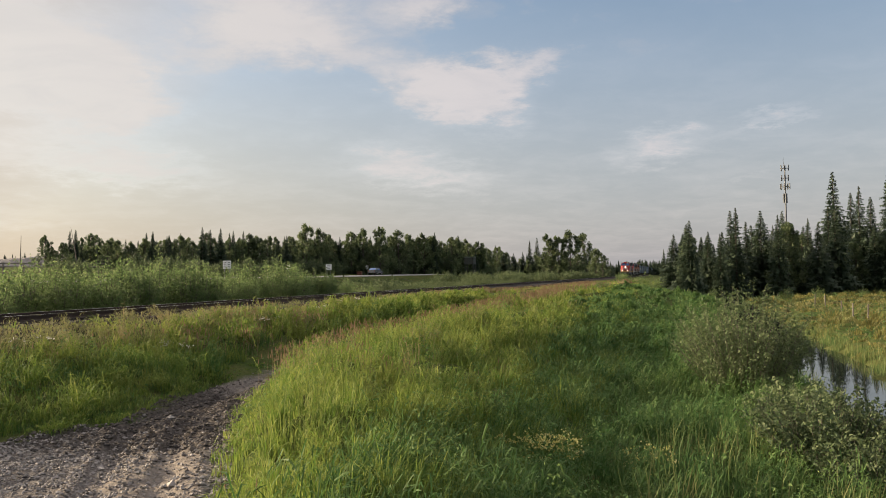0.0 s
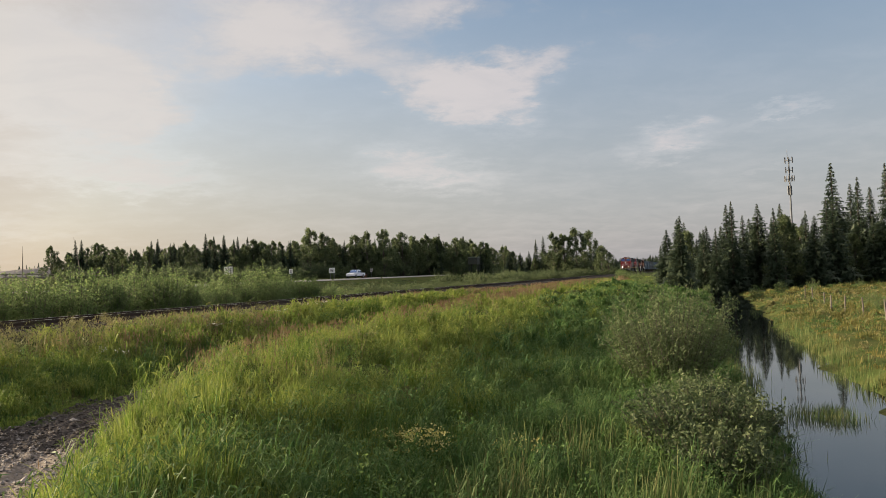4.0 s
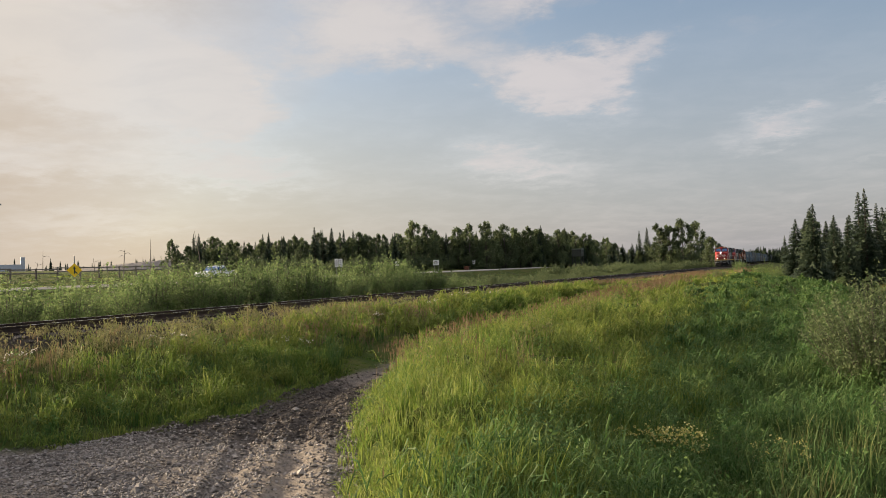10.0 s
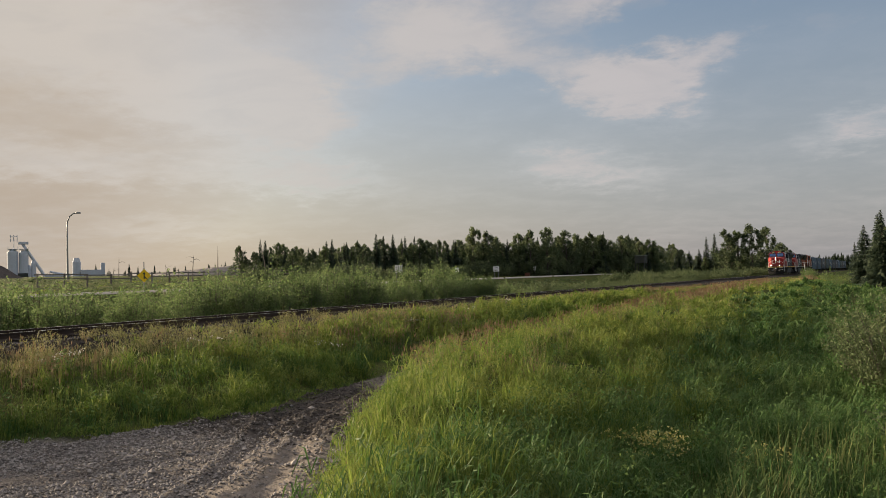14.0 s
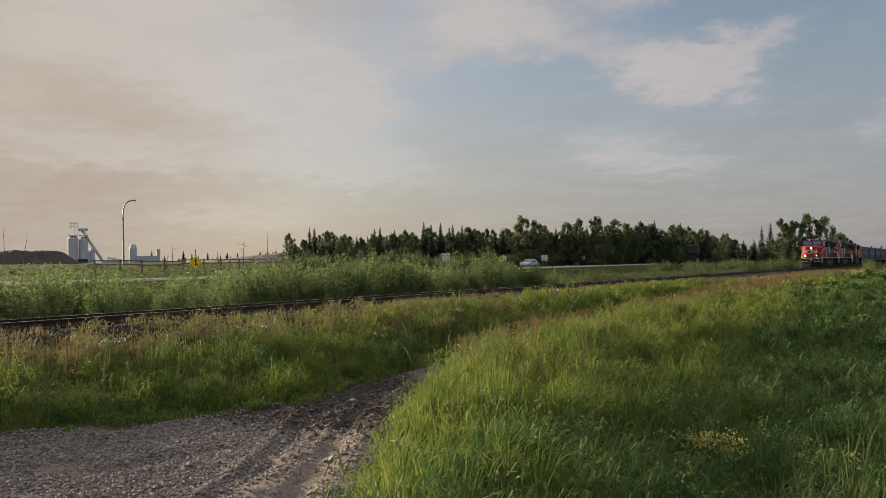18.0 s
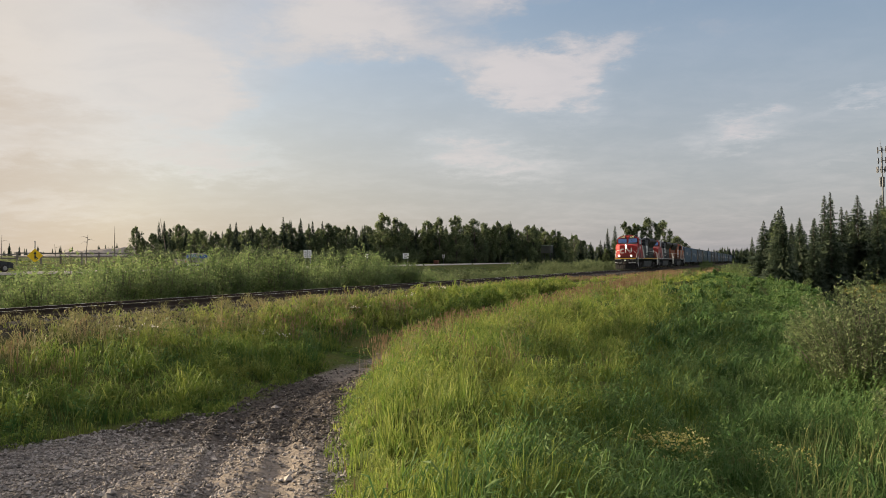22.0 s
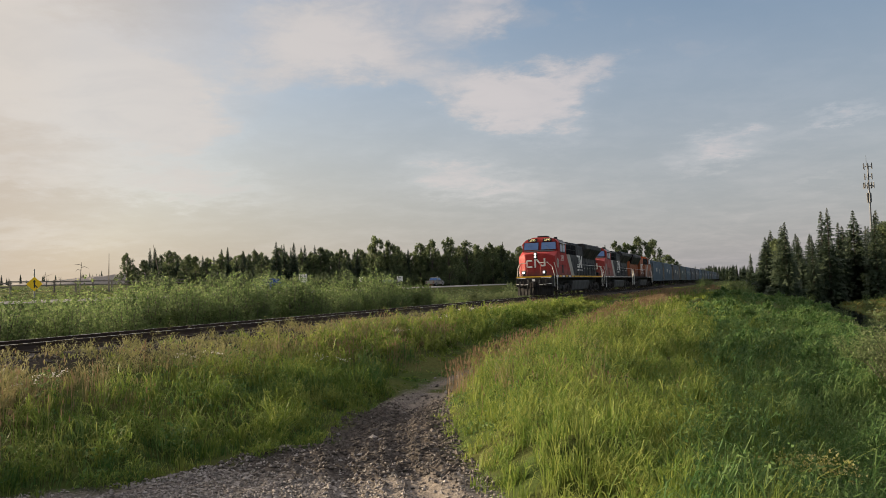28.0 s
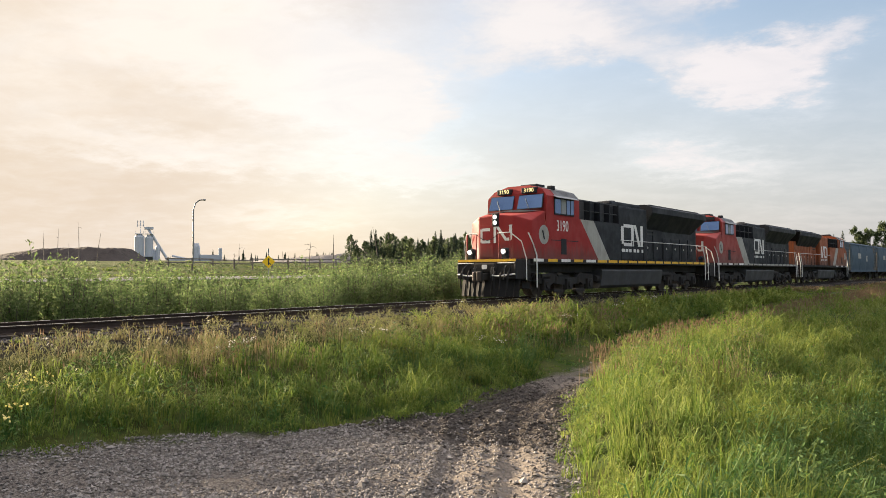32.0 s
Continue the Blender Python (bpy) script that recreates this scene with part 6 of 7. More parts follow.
# blades: count, s from-to, d from-to, height from-to, width, tuft, lean, where
sward("grass", M_GRASS, [
    (74000, -22, -4, 8.6, 16.6, 0.26, 0.62, 0.011, 0.11, 0.5, lush),
    (46000, -4, 16, 8.2, 16.6, 0.28, 0.62, 0.014, 0.13, 0.5, lush),
    (17000, 16, 46, 7.8, 15.0, 0.32, 0.65, 0.018, 0.25, 0.5, lush),
    (12000, 46, 120, 2.4, 17.0, 0.25, 0.55, 0.018, 0.5, 0.4, lush),
    (40000, -34, -6, 4.2, 8.9, 0.28, 0.60, 0.012, 0.12, 0.45, lush),
    (30000, -6, 24, 3.2, 8.8, 0.34, 0.70, 0.015, 0.13, 0.45, lush),
    (14000, 18, 60, 2.2, 8.2, 0.25, 0.55, 0.016, 0.2, 0.4, lush),
    (9000, -36, 30, 1.7, 4.2, 0.30, 0.62, 0.012, 0.15, 0.45, wet),
    (6000, -36, 60, -5.6, -1.9, 0.25, 0.5, 0.012, 0.2, 0.5, wet),
    (9000, -30, 90, -36, -18, 0.4, 0.9, 0.02, 0.6, 0.4, wet),
    (9000, -10, 140, -72, -51.5, 0.5, 1.0, 0.02, 0.7, 0.4, wet),
    (5000, -10, 160, -38.8, -35, 0.25, 0.5, 0.02, 0.4, 0.4, wet),
], "bright green trackside grass on the berm and verge", 1)
leafy_stalks("tall_grass", M_GRASS, [
    (8000, -21, -6, 9.0, 15.0, 0.42, 0.90, 0.19, 0.0105, lush),
    (7500, -6, 14, 8.6, 14.0, 0.45, 0.90, 0.20, 0.013, lush),
    (7500, -24, -9, 4.8, 8.9, 0.40, 0.80, 0.20, 0.012, None),
    (6500, -9, 28, 3.3, 6.0, 0.45, 0.85, 0.25, 0.017, None),
], "tall broad-bladed green grass on the berm and verge", 21)
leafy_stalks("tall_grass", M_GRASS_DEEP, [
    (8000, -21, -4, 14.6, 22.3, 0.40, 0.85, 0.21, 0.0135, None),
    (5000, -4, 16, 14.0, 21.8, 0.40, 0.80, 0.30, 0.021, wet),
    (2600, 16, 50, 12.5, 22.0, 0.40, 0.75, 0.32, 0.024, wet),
], "deep green broad-bladed grass, toned darker for shade, arching over the pond slope", 22, (0.26, -0.10))
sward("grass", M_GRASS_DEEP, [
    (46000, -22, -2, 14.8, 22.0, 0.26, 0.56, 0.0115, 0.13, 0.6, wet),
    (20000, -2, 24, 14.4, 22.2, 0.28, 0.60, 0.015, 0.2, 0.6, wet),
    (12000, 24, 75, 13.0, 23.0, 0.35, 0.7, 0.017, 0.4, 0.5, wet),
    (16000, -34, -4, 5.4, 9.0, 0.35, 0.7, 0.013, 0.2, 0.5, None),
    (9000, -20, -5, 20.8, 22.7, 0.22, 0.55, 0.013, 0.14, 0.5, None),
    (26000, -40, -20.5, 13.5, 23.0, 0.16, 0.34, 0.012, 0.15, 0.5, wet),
], "deep green grass, toned darker for shade, on the slope to the pond", 2)
sward("meadow_grass", M_REED, [
    (20000, -6, 40, 25.9, 38, 0.45, 0.9, 0.014, 0.3, 0.4, wet),
    (15000, 40, 95, 25.5, 60, 0.5, 1.0, 0.015, 0.5, 0.4, wet),
    (8000, 0, 60, 34, 68, 0.5, 1.0, 0.016, 0.5, 0.4, wet),
], "yellow-green rank meadow grass beyond the pond", 3)
sward("dry_grass", M_DRY, [
    (18000, -36, 2, 1.7, 5.2, 0.42, 0.85, 0.009, 0.15, 0.4, dry),
    (7000, 2, 40, 1.8, 3.4, 0.38, 0.75, 0.011, 0.15, 0.4, dry),
    (5000, -20, 30, 8.6, 13.8, 0.40, 0.70, 0.010, 0.2, 0.45, dry),
    (6000, 30, 110, 2.0, 13.0, 0.3, 0.6, 0.014, 0.3, 0.4, dry),
    (3000, -34, 40, -4.6, -1.8, 0.3, 0.6, 0.010, 0.2, 0.4, None),
], "dry tan grass along the ballast and on the berm", 4)


def seed_heads(stretches, seed):
    """Tall stalks with feathery heads."""
    rng = np.random.default_rng(seed)
    V, F, base = [], [], 0
    for n, s0, s1, d0, d1, h0, h1, clump, test in stretches:
        x, y, s, d = scatter(rng, n, s0, s1, d0, d1, clump, off_yard)
        if test is not None:
            ok = test(x, y, s, d, rng)
            x, y = x[ok], y[ok]
        m = len(x)
        h = rng.uniform(h0, h1, m)
        s, d = to_sd(x, y)
        h = h * np.interp(d, (2, 3.2, 5.5, 7), (0.42, 0.55, 0.85, 1.0)) * np.interp(s, (10, 35, 70), (1.0, 0.7, 0.6))
        z = height(x, y)
        sway = rng.normal(size=(m, 2)) * 0.10 + np.array([0.06, 0.0])
        wide = np.maximum(0.004, np.hypot(x, y) * 0.00035)
        top = np.stack([x + sway[:, 0] * h, y + sway[:, 1] * h, z + h], -1)
        foot = np.stack([x, y, z], -1)
        a = rng.uniform(0, math.tau, m)
        side = np.stack([np.cos(a), np.sin(a), np.zeros(m)], -1) * wide[:, None]
        v = np.stack([foot - side, foot + side, top], 1)
        hv = []
        hl = rng.uniform(0.05, 0.10, m)[:, None]
        for k in range(2):
            sd = np.stack([np.cos(a + k * 1.6), np.sin(a + k * 1.6), np.zeros(m)], -1) * (wide[:, None] * 1.3 + 0.004)
            lo, hi = top - np.array([0, 0, 1]) * hl, top + np.array([0, 0, 1]) * hl * 0.5
            mid = (lo * 0.6 + hi * 0.4)
            hv.append(np.stack([lo, mid + sd, hi, mid - sd], 1))
        vv = np.concatenate([v] + hv, 1).reshape(-1, 3)
        k = np.arange(m)[:, None] * 11
        f = np.stack([k + [0, 1, 2], k + [3, 4, 5], k + [3, 5, 6], k + [7, 8, 9], k + [7, 9, 10]], 1).reshape(-1, 3)
        V.append(vv)
        F.append(f + base)
        base += len(vv)
    return tagged(mesh_object("seed_heads", np.concatenate(V), np.concatenate(F), M_SEED), "reddish-tan feathery grass seed heads", "grass", kind="stuff")


seed_heads([(2600, -36, 4, 2.3, 6.0, 0.55, 0.95, 0.3, dry), (1200, 4, 44, 2.3, 3.8, 0.5, 0.9, 0.3, dry),
            (3000, -12, 34, 8.8, 10.4, 0.50, 0.82, 0.25, None), (350, -20, 0, 10.5, 14.0, 0.4, 0.6, 0.3, dry), (1000, 30, 90, 3, 12, 0.5, 0.9, 0.4, None)], 6)


def reeds():
    rng = np.random.default_rng(8)
    V, F, base = [], [], 0
    for n, s0, s1, d0, d1, h0, h1, w in ((560, -17.5, -12.5, 17.8, 21.6, 0.7, 1.2, 0.022), (260, -12.5, -9.5, 17.2, 20.4, 0.6, 1.0, 0.022), (500, 2, 16, 25.0, 26.2, 0.3, 0.6, 0.014), (200, -9, 4, 22.3, 23.3, 0.3, 0.7, 0.012), (700, -11, 2, 20.0, 22.4, 0.5, 1.0, 0.020), (700, -5.2, -3.2, 23.0, 24.6, 0.3, 0.5, 0.014), (700, -3, 24, 21.6, 22.8, 0.3, 0.6, 0.02), (800, 0, 30, 25.5, 26.5, 0.4, 0.8, 0.02), (700, -18.5, -11, 21.3, 22.4, 0.45, 0.95, 0.02), (420, -6, 18, 13.5, 17.5, 0.5, 0.85, 0.018)):
        x, y, s, d = scatter(rng, n, s0, s1, d0, d1, 0.22)
        z = np.maximum(height(x, y), WATER_Z - 0.1) - 0.03
        v, f = blades(x, y, rng.uniform(h0, h1, len(x)), w * rng.uniform(0.7, 1.2, len(x)), rng, 0.22, 0.35, z)
        V.append(v)
        F.append(f + base)
        base += len(v)
    return tagged(mesh_object("reeds", np.concatenate(V), np.concatenate(F), M_CATTAIL), "yellow-green reeds and cattails along the pond", "reeds", kind="stuff")


reeds()


def weeds(stretches, mat, label, seed):
    """Broad-leaved weeds through the grass."""
    rng = np.random.default_rng(seed)
    V, F, base = [], [], 0
    for n, s0, s1, d0, d1, size, tall in stretches:
        x, y, s, d = scatter(rng, n, s0, s1, d0, d1, 0.14, off_yard)
        ok = height(x, y) > WATER_Z + 0.1
        x, y = x[ok], y[ok]
        z = height(x, y) + rng.uniform(0.1, 1.0, len(x)) ** 0.6 * tall * 1.5 * turf_height(x, y, *to_sd(x, y))
        v, f = leaf_cards(np.stack([x, y, z], -1), size * 1.6 * np.clip(np.hypot(x, y) / 26, 1, 1.8), size * 0.8 * np.clip(np.hypot(x, y) / 26, 1, 1.8), rng, up=0.35)
        V.append(v)
        F.append(f + base)
        base += len(v)
    return tagged(mesh_object("weeds", np.concatenate(V), np.concatenate(F), mat), label, "weeds", kind="stuff")


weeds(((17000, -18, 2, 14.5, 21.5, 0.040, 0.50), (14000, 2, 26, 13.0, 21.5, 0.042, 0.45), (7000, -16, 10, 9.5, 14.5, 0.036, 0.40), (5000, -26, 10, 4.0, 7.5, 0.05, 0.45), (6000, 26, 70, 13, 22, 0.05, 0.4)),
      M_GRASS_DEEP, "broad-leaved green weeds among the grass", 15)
leafy_stalks("dry_herbs", M_HERB, [
    (11000, -32, 2, 1.8, 4.6, 0.55, 1.0, 0.11, 0.012, None),
    (3400, 2, 40, 1.8, 3.3, 0.50, 0.95, 0.12, 0.014, None),
    (1500, -32, 30, -3.4, -1.7, 0.40, 0.80, 0.12, 0.016, None),
    (900, -14, 20, 8.9, 13.0, 0.45, 0.75, 0.13, 0.014, None),
    (5000, -4, 60, 26.5, 44, 0.60, 1.1, 0.16, 0.02, None),
], "yellowish dry herbs along the ballast and berm", 17)
weeds(((9000, -5, 45, 26.2, 44, 0.04, 0.6), (6000, 40, 90, 26, 60, 0.04, 0.6)), M_GRASS_DEEP, "green leafy weeds in the meadow", 18)
weeds(((16000, -5, 110, -80, -51.8, 0.075, 1.0), (6000, -20, 130, -38.6, -35.5, 0.08, 0.35)), M_ASPEN, "rough green growth on the highway banks", 19)


def herb(s, d, seed, h, mat_flower, label, n=26):
    """A flowering weed: leafy stems with a head of small blossoms."""
    rng = np.random.default_rng(seed)
    p = at(s, d)
    e = thing("flowering_weed", Matrix.Translation((p.x, p.y, float(height(p.x, p.y)))), label, "flower", "flowering weeds")
    paths, heads, leaves = [], [], []
    for i in range(n):
        a, q = rng.uniform(0, math.tau), 0.45 * math.sqrt(rng.random())
        foot = np.array([math.cos(a) * q * 0.6, math.sin(a) * q * 0.6, -0.05])
        tip = np.array([math.cos(a) * q * 1.2, math.sin(a) * q * 1.2, h * rng.uniform(0.7, 1.05)])
        paths.append([foot, (foot + tip) / 2 + np.array([0, 0, 0.05]), tip])
        heads.append(tip + rng.normal(size=(7, 3)) * np.array([0.05, 0.05, 0.025]))
        u = rng.random(10)[:, None]
        leaves.append(foot + (tip - foot) * u * 0.85 + rng.normal(size=(10, 3)) * 0.035)
    v, f = stem_mesh(paths, [0.006] * n, 3)
    mesh_object("stem_clump", v, f, M_GRASS_DEEP, e)
    v, f = leaf_cards(np.concatenate(leaves), 0.10, 0.03, rng)
    mesh_object("foliage", v, f, M_GRASS_DEEP, e)
    v, f = leaf_cards(np.concatenate(heads), 0.045, 0.04, rng, up=0.8)
    mesh_object("blossom", v, f, mat_flower, e, label="small open blossoms")
    return e


for i, (s, d) in enumerate(((-13.3, 16.0), (-13.5, 16.4), (-13.0, 16.4), (-12.6, 17.9))):
    herb(s, d, 60 + i, 0.62, M_YFLOWER, "clump of pale yellow flowers in the grass")
for i, (s, d) in enumerate(((8.45, 2.75), (8.9, 2.9), (-8.7, 5.5), (-16, 4.0), (12, 3.2), (-2, 4.4), (3.5, 3.6), (20, 3.4), (-12, 4.2))):
    herb(s, d, 80 + i, 0.45, M_WFLOWER, "small white-flowered weed beside the ballast", 7)
for i, (s, d) in enumerate(((-24, 5.6), (-23, 5.0), (-20.5, 5.4), (-21.5, 6.2))):
    herb(s, d, 95 + i, 0.6, M_YFLOWER, "yellow-flowered weed in the verge grass", 10)

# ---- stones ----
def stones(name, n, place, r0, r1, mat, label, seed, sink=0.35):
    rng = np.random.default_rng(seed)
    x, y, z = place(rng, n)
    n = len(x)
    o = np.array([(1, 0, 0), (-1, 0, 0), (0, 1, 0), (0, -1, 0), (0, 0, 1), (0, 0, -1)], float)
    r = rng.uniform(r0, r1, n) * rng.uniform(0.6, 1.0, n)
    v = o[None] * rng.uniform(0.65, 1.25, (n, 6, 1)) + rng.normal(size=(n, 6, 3)) * 0.16
    a = rng.uniform(0, math.tau, n)
    c, s = np.cos(a)[:, None], np.sin(a)[:, None]
    v = np.stack([v[..., 0] * c - v[..., 1] * s, v[..., 0] * s + v[..., 1] * c, v[..., 2] * 0.7], -1)
    v = v * r[:, None, None] + np.stack([x, y, z + r * sink], -1)[:, None]
    k = np.arange(n)[:, None] * 6
    f = np.concatenate([k + t for t in ([0, 2, 4], [2, 1, 4], [1, 3, 4], [3, 0, 4], [2, 0, 5], [1, 2, 5], [3, 1, 5], [0, 3, 5])], 0)
    return tagged(mesh_object(name, v.reshape(-1, 3), f, mat), label, "gravel", kind="stuff")


M_GRAVEL = piecewise("gravel_stone", (0.080, 0.072, 0.066), (0.310, 0.285, 0.262), 0.85, 30)


def yard_place(rng, n):
    s, d = -15.0 - 8.5 * rng.random(n) ** 1.1, rng.uniform(5.8, 15, n)
    inside, worn, mud = yard_zones(s, d)
    ok = (inside > -0.1) & (rng.random(n) > worn * 0.93) & (rng.random(n) > mud * 0.8) & (wave(s, d, 1.7, 0.6) + 0.6 * wave(s, d, 4.1, 2.0) + rng.normal(size=n) * 0.35 > -0.55)
    s, d = s[ok], d[ok]
    x, y = ORIGIN[0] + U[0] * s + R[0] * d, ORIGIN[1] + U[1] * s + R[1] * d
    return x, y, height(x, y)


def rear_place(rng, n):
    s, d = rng.uniform(-40, -23.2, n), rng.uniform(5, 19, n)
    inside, worn, mud = yard_zones(s, d)
    ok = (inside > -0.1) & (rng.random(n) > worn * 0.93)
    s, d = s[ok], d[ok]
    x, y = ORIGIN[0] + U[0] * s + R[0] * d, ORIGIN[1] + U[1] * s + R[1] * d
    return x, y, height(x, y)


def sparse_place(rng, n):
    s, d = rng.uniform(-22, -5, n), rng.uniform(6.5, 15, n)
    ok = yard_zones(s, d)[0] > -0.1
    s, d = s[ok], d[ok]
    x, y = ORIGIN[0] + U[0] * s + R[0] * d, ORIGIN[1] + U[1] * s + R[1] * d
    return x, y, height(x, y)


def ballast_place(rng, n):
    s = -40 + 120 * rng.random(n) ** 1.6
    d = rng.choice((-1, 1), n) * rng.triangular(0.0, 1.5, 2.5, n)
    d = np.where(rng.random(n) < 0.75, np.abs(d), d)
    x, y = ORIGIN[0] + U[0] * s + R[0] * d, ORIGIN[1] + U[1] * s + R[1] * d
    return x, y, np.maximum(height(x, y), np.where(np.abs(d) < 1.9, 0.36, -9))


stones("gravel", 60000, yard_place, 0.010, 0.040, M_GRAVEL, "loose grey gravel stones on the yard", 11)
stones("gravel", 9000, rear_place, 0.02, 0.05, M_GRAVEL, "grey gravel on the back of the yard", 18)
stones("gravel", 380, sparse_place, 0.035, 0.075, M_GRAVEL, "larger grey stones among the gravel", 12)
stones("gravel", 9000, sparse_place, 0.008, 0.020, M_GRAVEL, "fine grit on the wheel tracks", 16)
stones("ballast", 22000, ballast_place, 0.03, 0.07, M_BALLAST, "grey-brown crushed stone ballast", 13)


def mud_place(rng, n):
    s, d = rng.uniform(-17, -9, n), rng.uniform(7.0, 13, n)
    inside, worn, mud = yard_zones(s, d)
    ok = (inside > -0.1) & (rng.random(n) < mud + 0.05)
    x, y = ORIGIN[0] + U[0] * s[ok] + R[0] * d[ok], ORIGIN[1] + U[1] * s[ok] + R[1] * d[ok]
    return x, y, height(x, y)


M_MUD = piecewise("mud_clod", (0.040, 0.035, 0.031), (0.11, 0.096, 0.085), 0.9, 30)
stones("mud_clods", 16000, mud_place, 0.012, 0.05, M_MUD, "dark churned mud clods on the path", 14)

# ---- signs, poles, mast, works ----
M_GALV = painted("galvanised_steel", (0.24, 0.245, 0.25), 0.5, (0.25, 0.22, 0.2), 0.4, 0.6)
M_SIGNWHITE = painted("sign_white", (0.74, 0.74, 0.72), 0.5, (0.4, 0.38, 0.35), 0.25)
M_SIGNYELLOW = painted("sign_yellow", (0.92, 0.58, 0.02), 0.5, (0.4, 0.25, 0.05), 0.2)
M_POLEWOOD = piecewise("grey_wood", (0.11, 0.095, 0.08), (0.20, 0.18, 0.155), 0.9, 10)
M_SILO = painted("silo_grey", (0.44, 0.47, 0.52), 0.6, (0.28, 0.27, 0.26), 0.3)
M_HEAP = mineral("dark_spoil", (0.036, 0.030, 0.028), (0.060, 0.050, 0.046), (0.09, 0.078, 0.07), 0.4, 0.95, 0.8, 0.3)
M_DARKPANEL = painted("dark_panel", (0.03, 0.035, 0.03), 0.6)
M_RUST = painted("rust", (0.26, 0.11, 0.06), 0.7, (0.12, 0.06, 0.04), 0.5)
TRACK_TURN = -math.degrees(HEAD)


def stand(s, d, turn=0.0, lift=0.0):
    p = at(s, d)
    return Matrix.Translation((p.x, p.y, float(height(p.x, p.y)) + lift)) @ pose(0, 0, 0, 0, 0, TRACK_TURN + turn)


def panel_sign(s, d, width, tall, foot, panels, label, group="road signs", mat=None, posts=2, turn=0.0, bars=True):
    e = thing("road_sign", stand(s, d, turn), label, "sign", group)
    for k in range(posts):
        bm = B()
        x = 0 if posts == 1 else (-0.3 + 0.6 * k) * width
        add_box(bm, x - 0.05, x + 0.05, 0.0, 0.08, -0.3, foot + tall * 0.9, 0.01)
        part("post", bm, M_GALV, e)
    pw = width / panels
    for k in range(panels):
        bm = B()
        x0 = -width / 2 + k * pw + 0.03
        add_box(bm, x0, x0 + pw - 0.06, -0.04, -0.01, foot, foot + tall, 0.01)
        p = part("panel", bm, mat or M_SIGNWHITE, e)
        if bars:
            bm = B()
            for r in range(3):
                add_box(bm, x0 + pw * 0.2, x0 + pw * 0.7, -0.045, -0.041, foot + tall * (0.2 + 0.25 * r), foot + tall * (0.28 + 0.25 * r))
            part("lettering", bm, M_DARKPANEL, p, "dark bars of unreadable lettering")
    return e


panel_sign(82.9, -53.0, 1.5, 1.35, 1.4, 2, "two tall white panels on steel posts beside the highway", turn=8)
panel_sign(119.5, -52.4, 1.35, 1.1, 1.3, 1, "white board with red rim on posts beside the highway", turn=10)
for s, hgt in ((102.5, 1.0), (140.2, 1.1), (165.8, 1.1), (177.3, 1.2), (200.4, 1.5)):
    panel_sign(s, -52.5, 0.75, hgt * 0.8, 1.4, 1, "small white sign on a post beside the highway", posts=1, turn=8)
e = thing("marker_box", stand(134.7, -52.0), "small orange-red box beside the highway", "box")
bm = B()
add_box(bm, -0.5, 0.5, -0.4, 0.4, -0.1, 0.8, 0.05)
part("box", bm, M_ORANGE, e)
bm = B()
add_box(bm, -0.54, 0.54, -0.44, 0.44, 0.8, 0.86, 0.02)
part("lid", bm, M_RUST, e)

# yellow diamond
e = thing("warning_sign", stand(20.95, -40.2, 55), "yellow diamond warning sign with a black arrow on a post", "sign")
bm = B()
add_box(bm, -0.045, 0.045, 0.0, 0.07, -0.4, 3.0, 0.01)
part("post", bm, M_GALV, e)
zc = 3.0 - float(height(at(20.95, -40.2).x, at(20.95, -40.2).y))
bm = B()
sheet(bm, [(0, -0.02, zc + 0.62), (0.62, -0.02, zc), (0, -0.02, zc - 0.62), (-0.62, -0.02, zc)], -0.02, (0, 1, 0))
plate = part("plate", bm, M_SIGNYELLOW, e)
bm = B()
add_box(bm, -0.05, 0.05, -0.046, -0.041, zc - 0.32, zc + 0.2)
sheet(bm, [(0, -0.041, zc + 0.38), (0.13, -0.041, zc + 0.14), (-0.13, -0.041, zc + 0.14)], -0.005, (0, 1, 0))
sheet(bm, [(0.05, -0.041, zc - 0.05), (0.26, -0.041, zc - 0.28), (0.18, -0.041, zc - 0.33), (0.02, -0.041, zc - 0.14)], -0.005, (0, 1, 0))
part("arrow", bm, M_DARKPANEL, plate, "black merging arrow")

# street lamp with a curved arm over the works entrance
e = thing("street_lamp", stand(39.8, -80.6), "tall galvanised street lamp with a curved arm", "street lamp")
g = float(height(at(39.8, -80.6).x, at(39.8, -80.6).y))
zt = 13.1 - g
bm = B()
add_tube(bm, (0, 0, -0.3), (0, 0, zt - 2.2), 0.16, 0.10, 10)
part("pole", bm, M_GALV, e)
bm = B()
add_pipe(bm, [(0, 0, zt - 2.2), (0.04, 0.05, zt - 1.3), (0.15, 0.3, zt - 0.55), (0.35, 0.7, zt - 0.12), (0.6, 1.15, zt)], 0.09, 8)
part("arm", bm, M_GALV, e)
bm = B()
add_box(bm, 0.45, 0.85, 1.05, 1.6, zt - 0.12, zt + 0.1, 0.05)
part("lamp_head", bm, M_GALV, e)


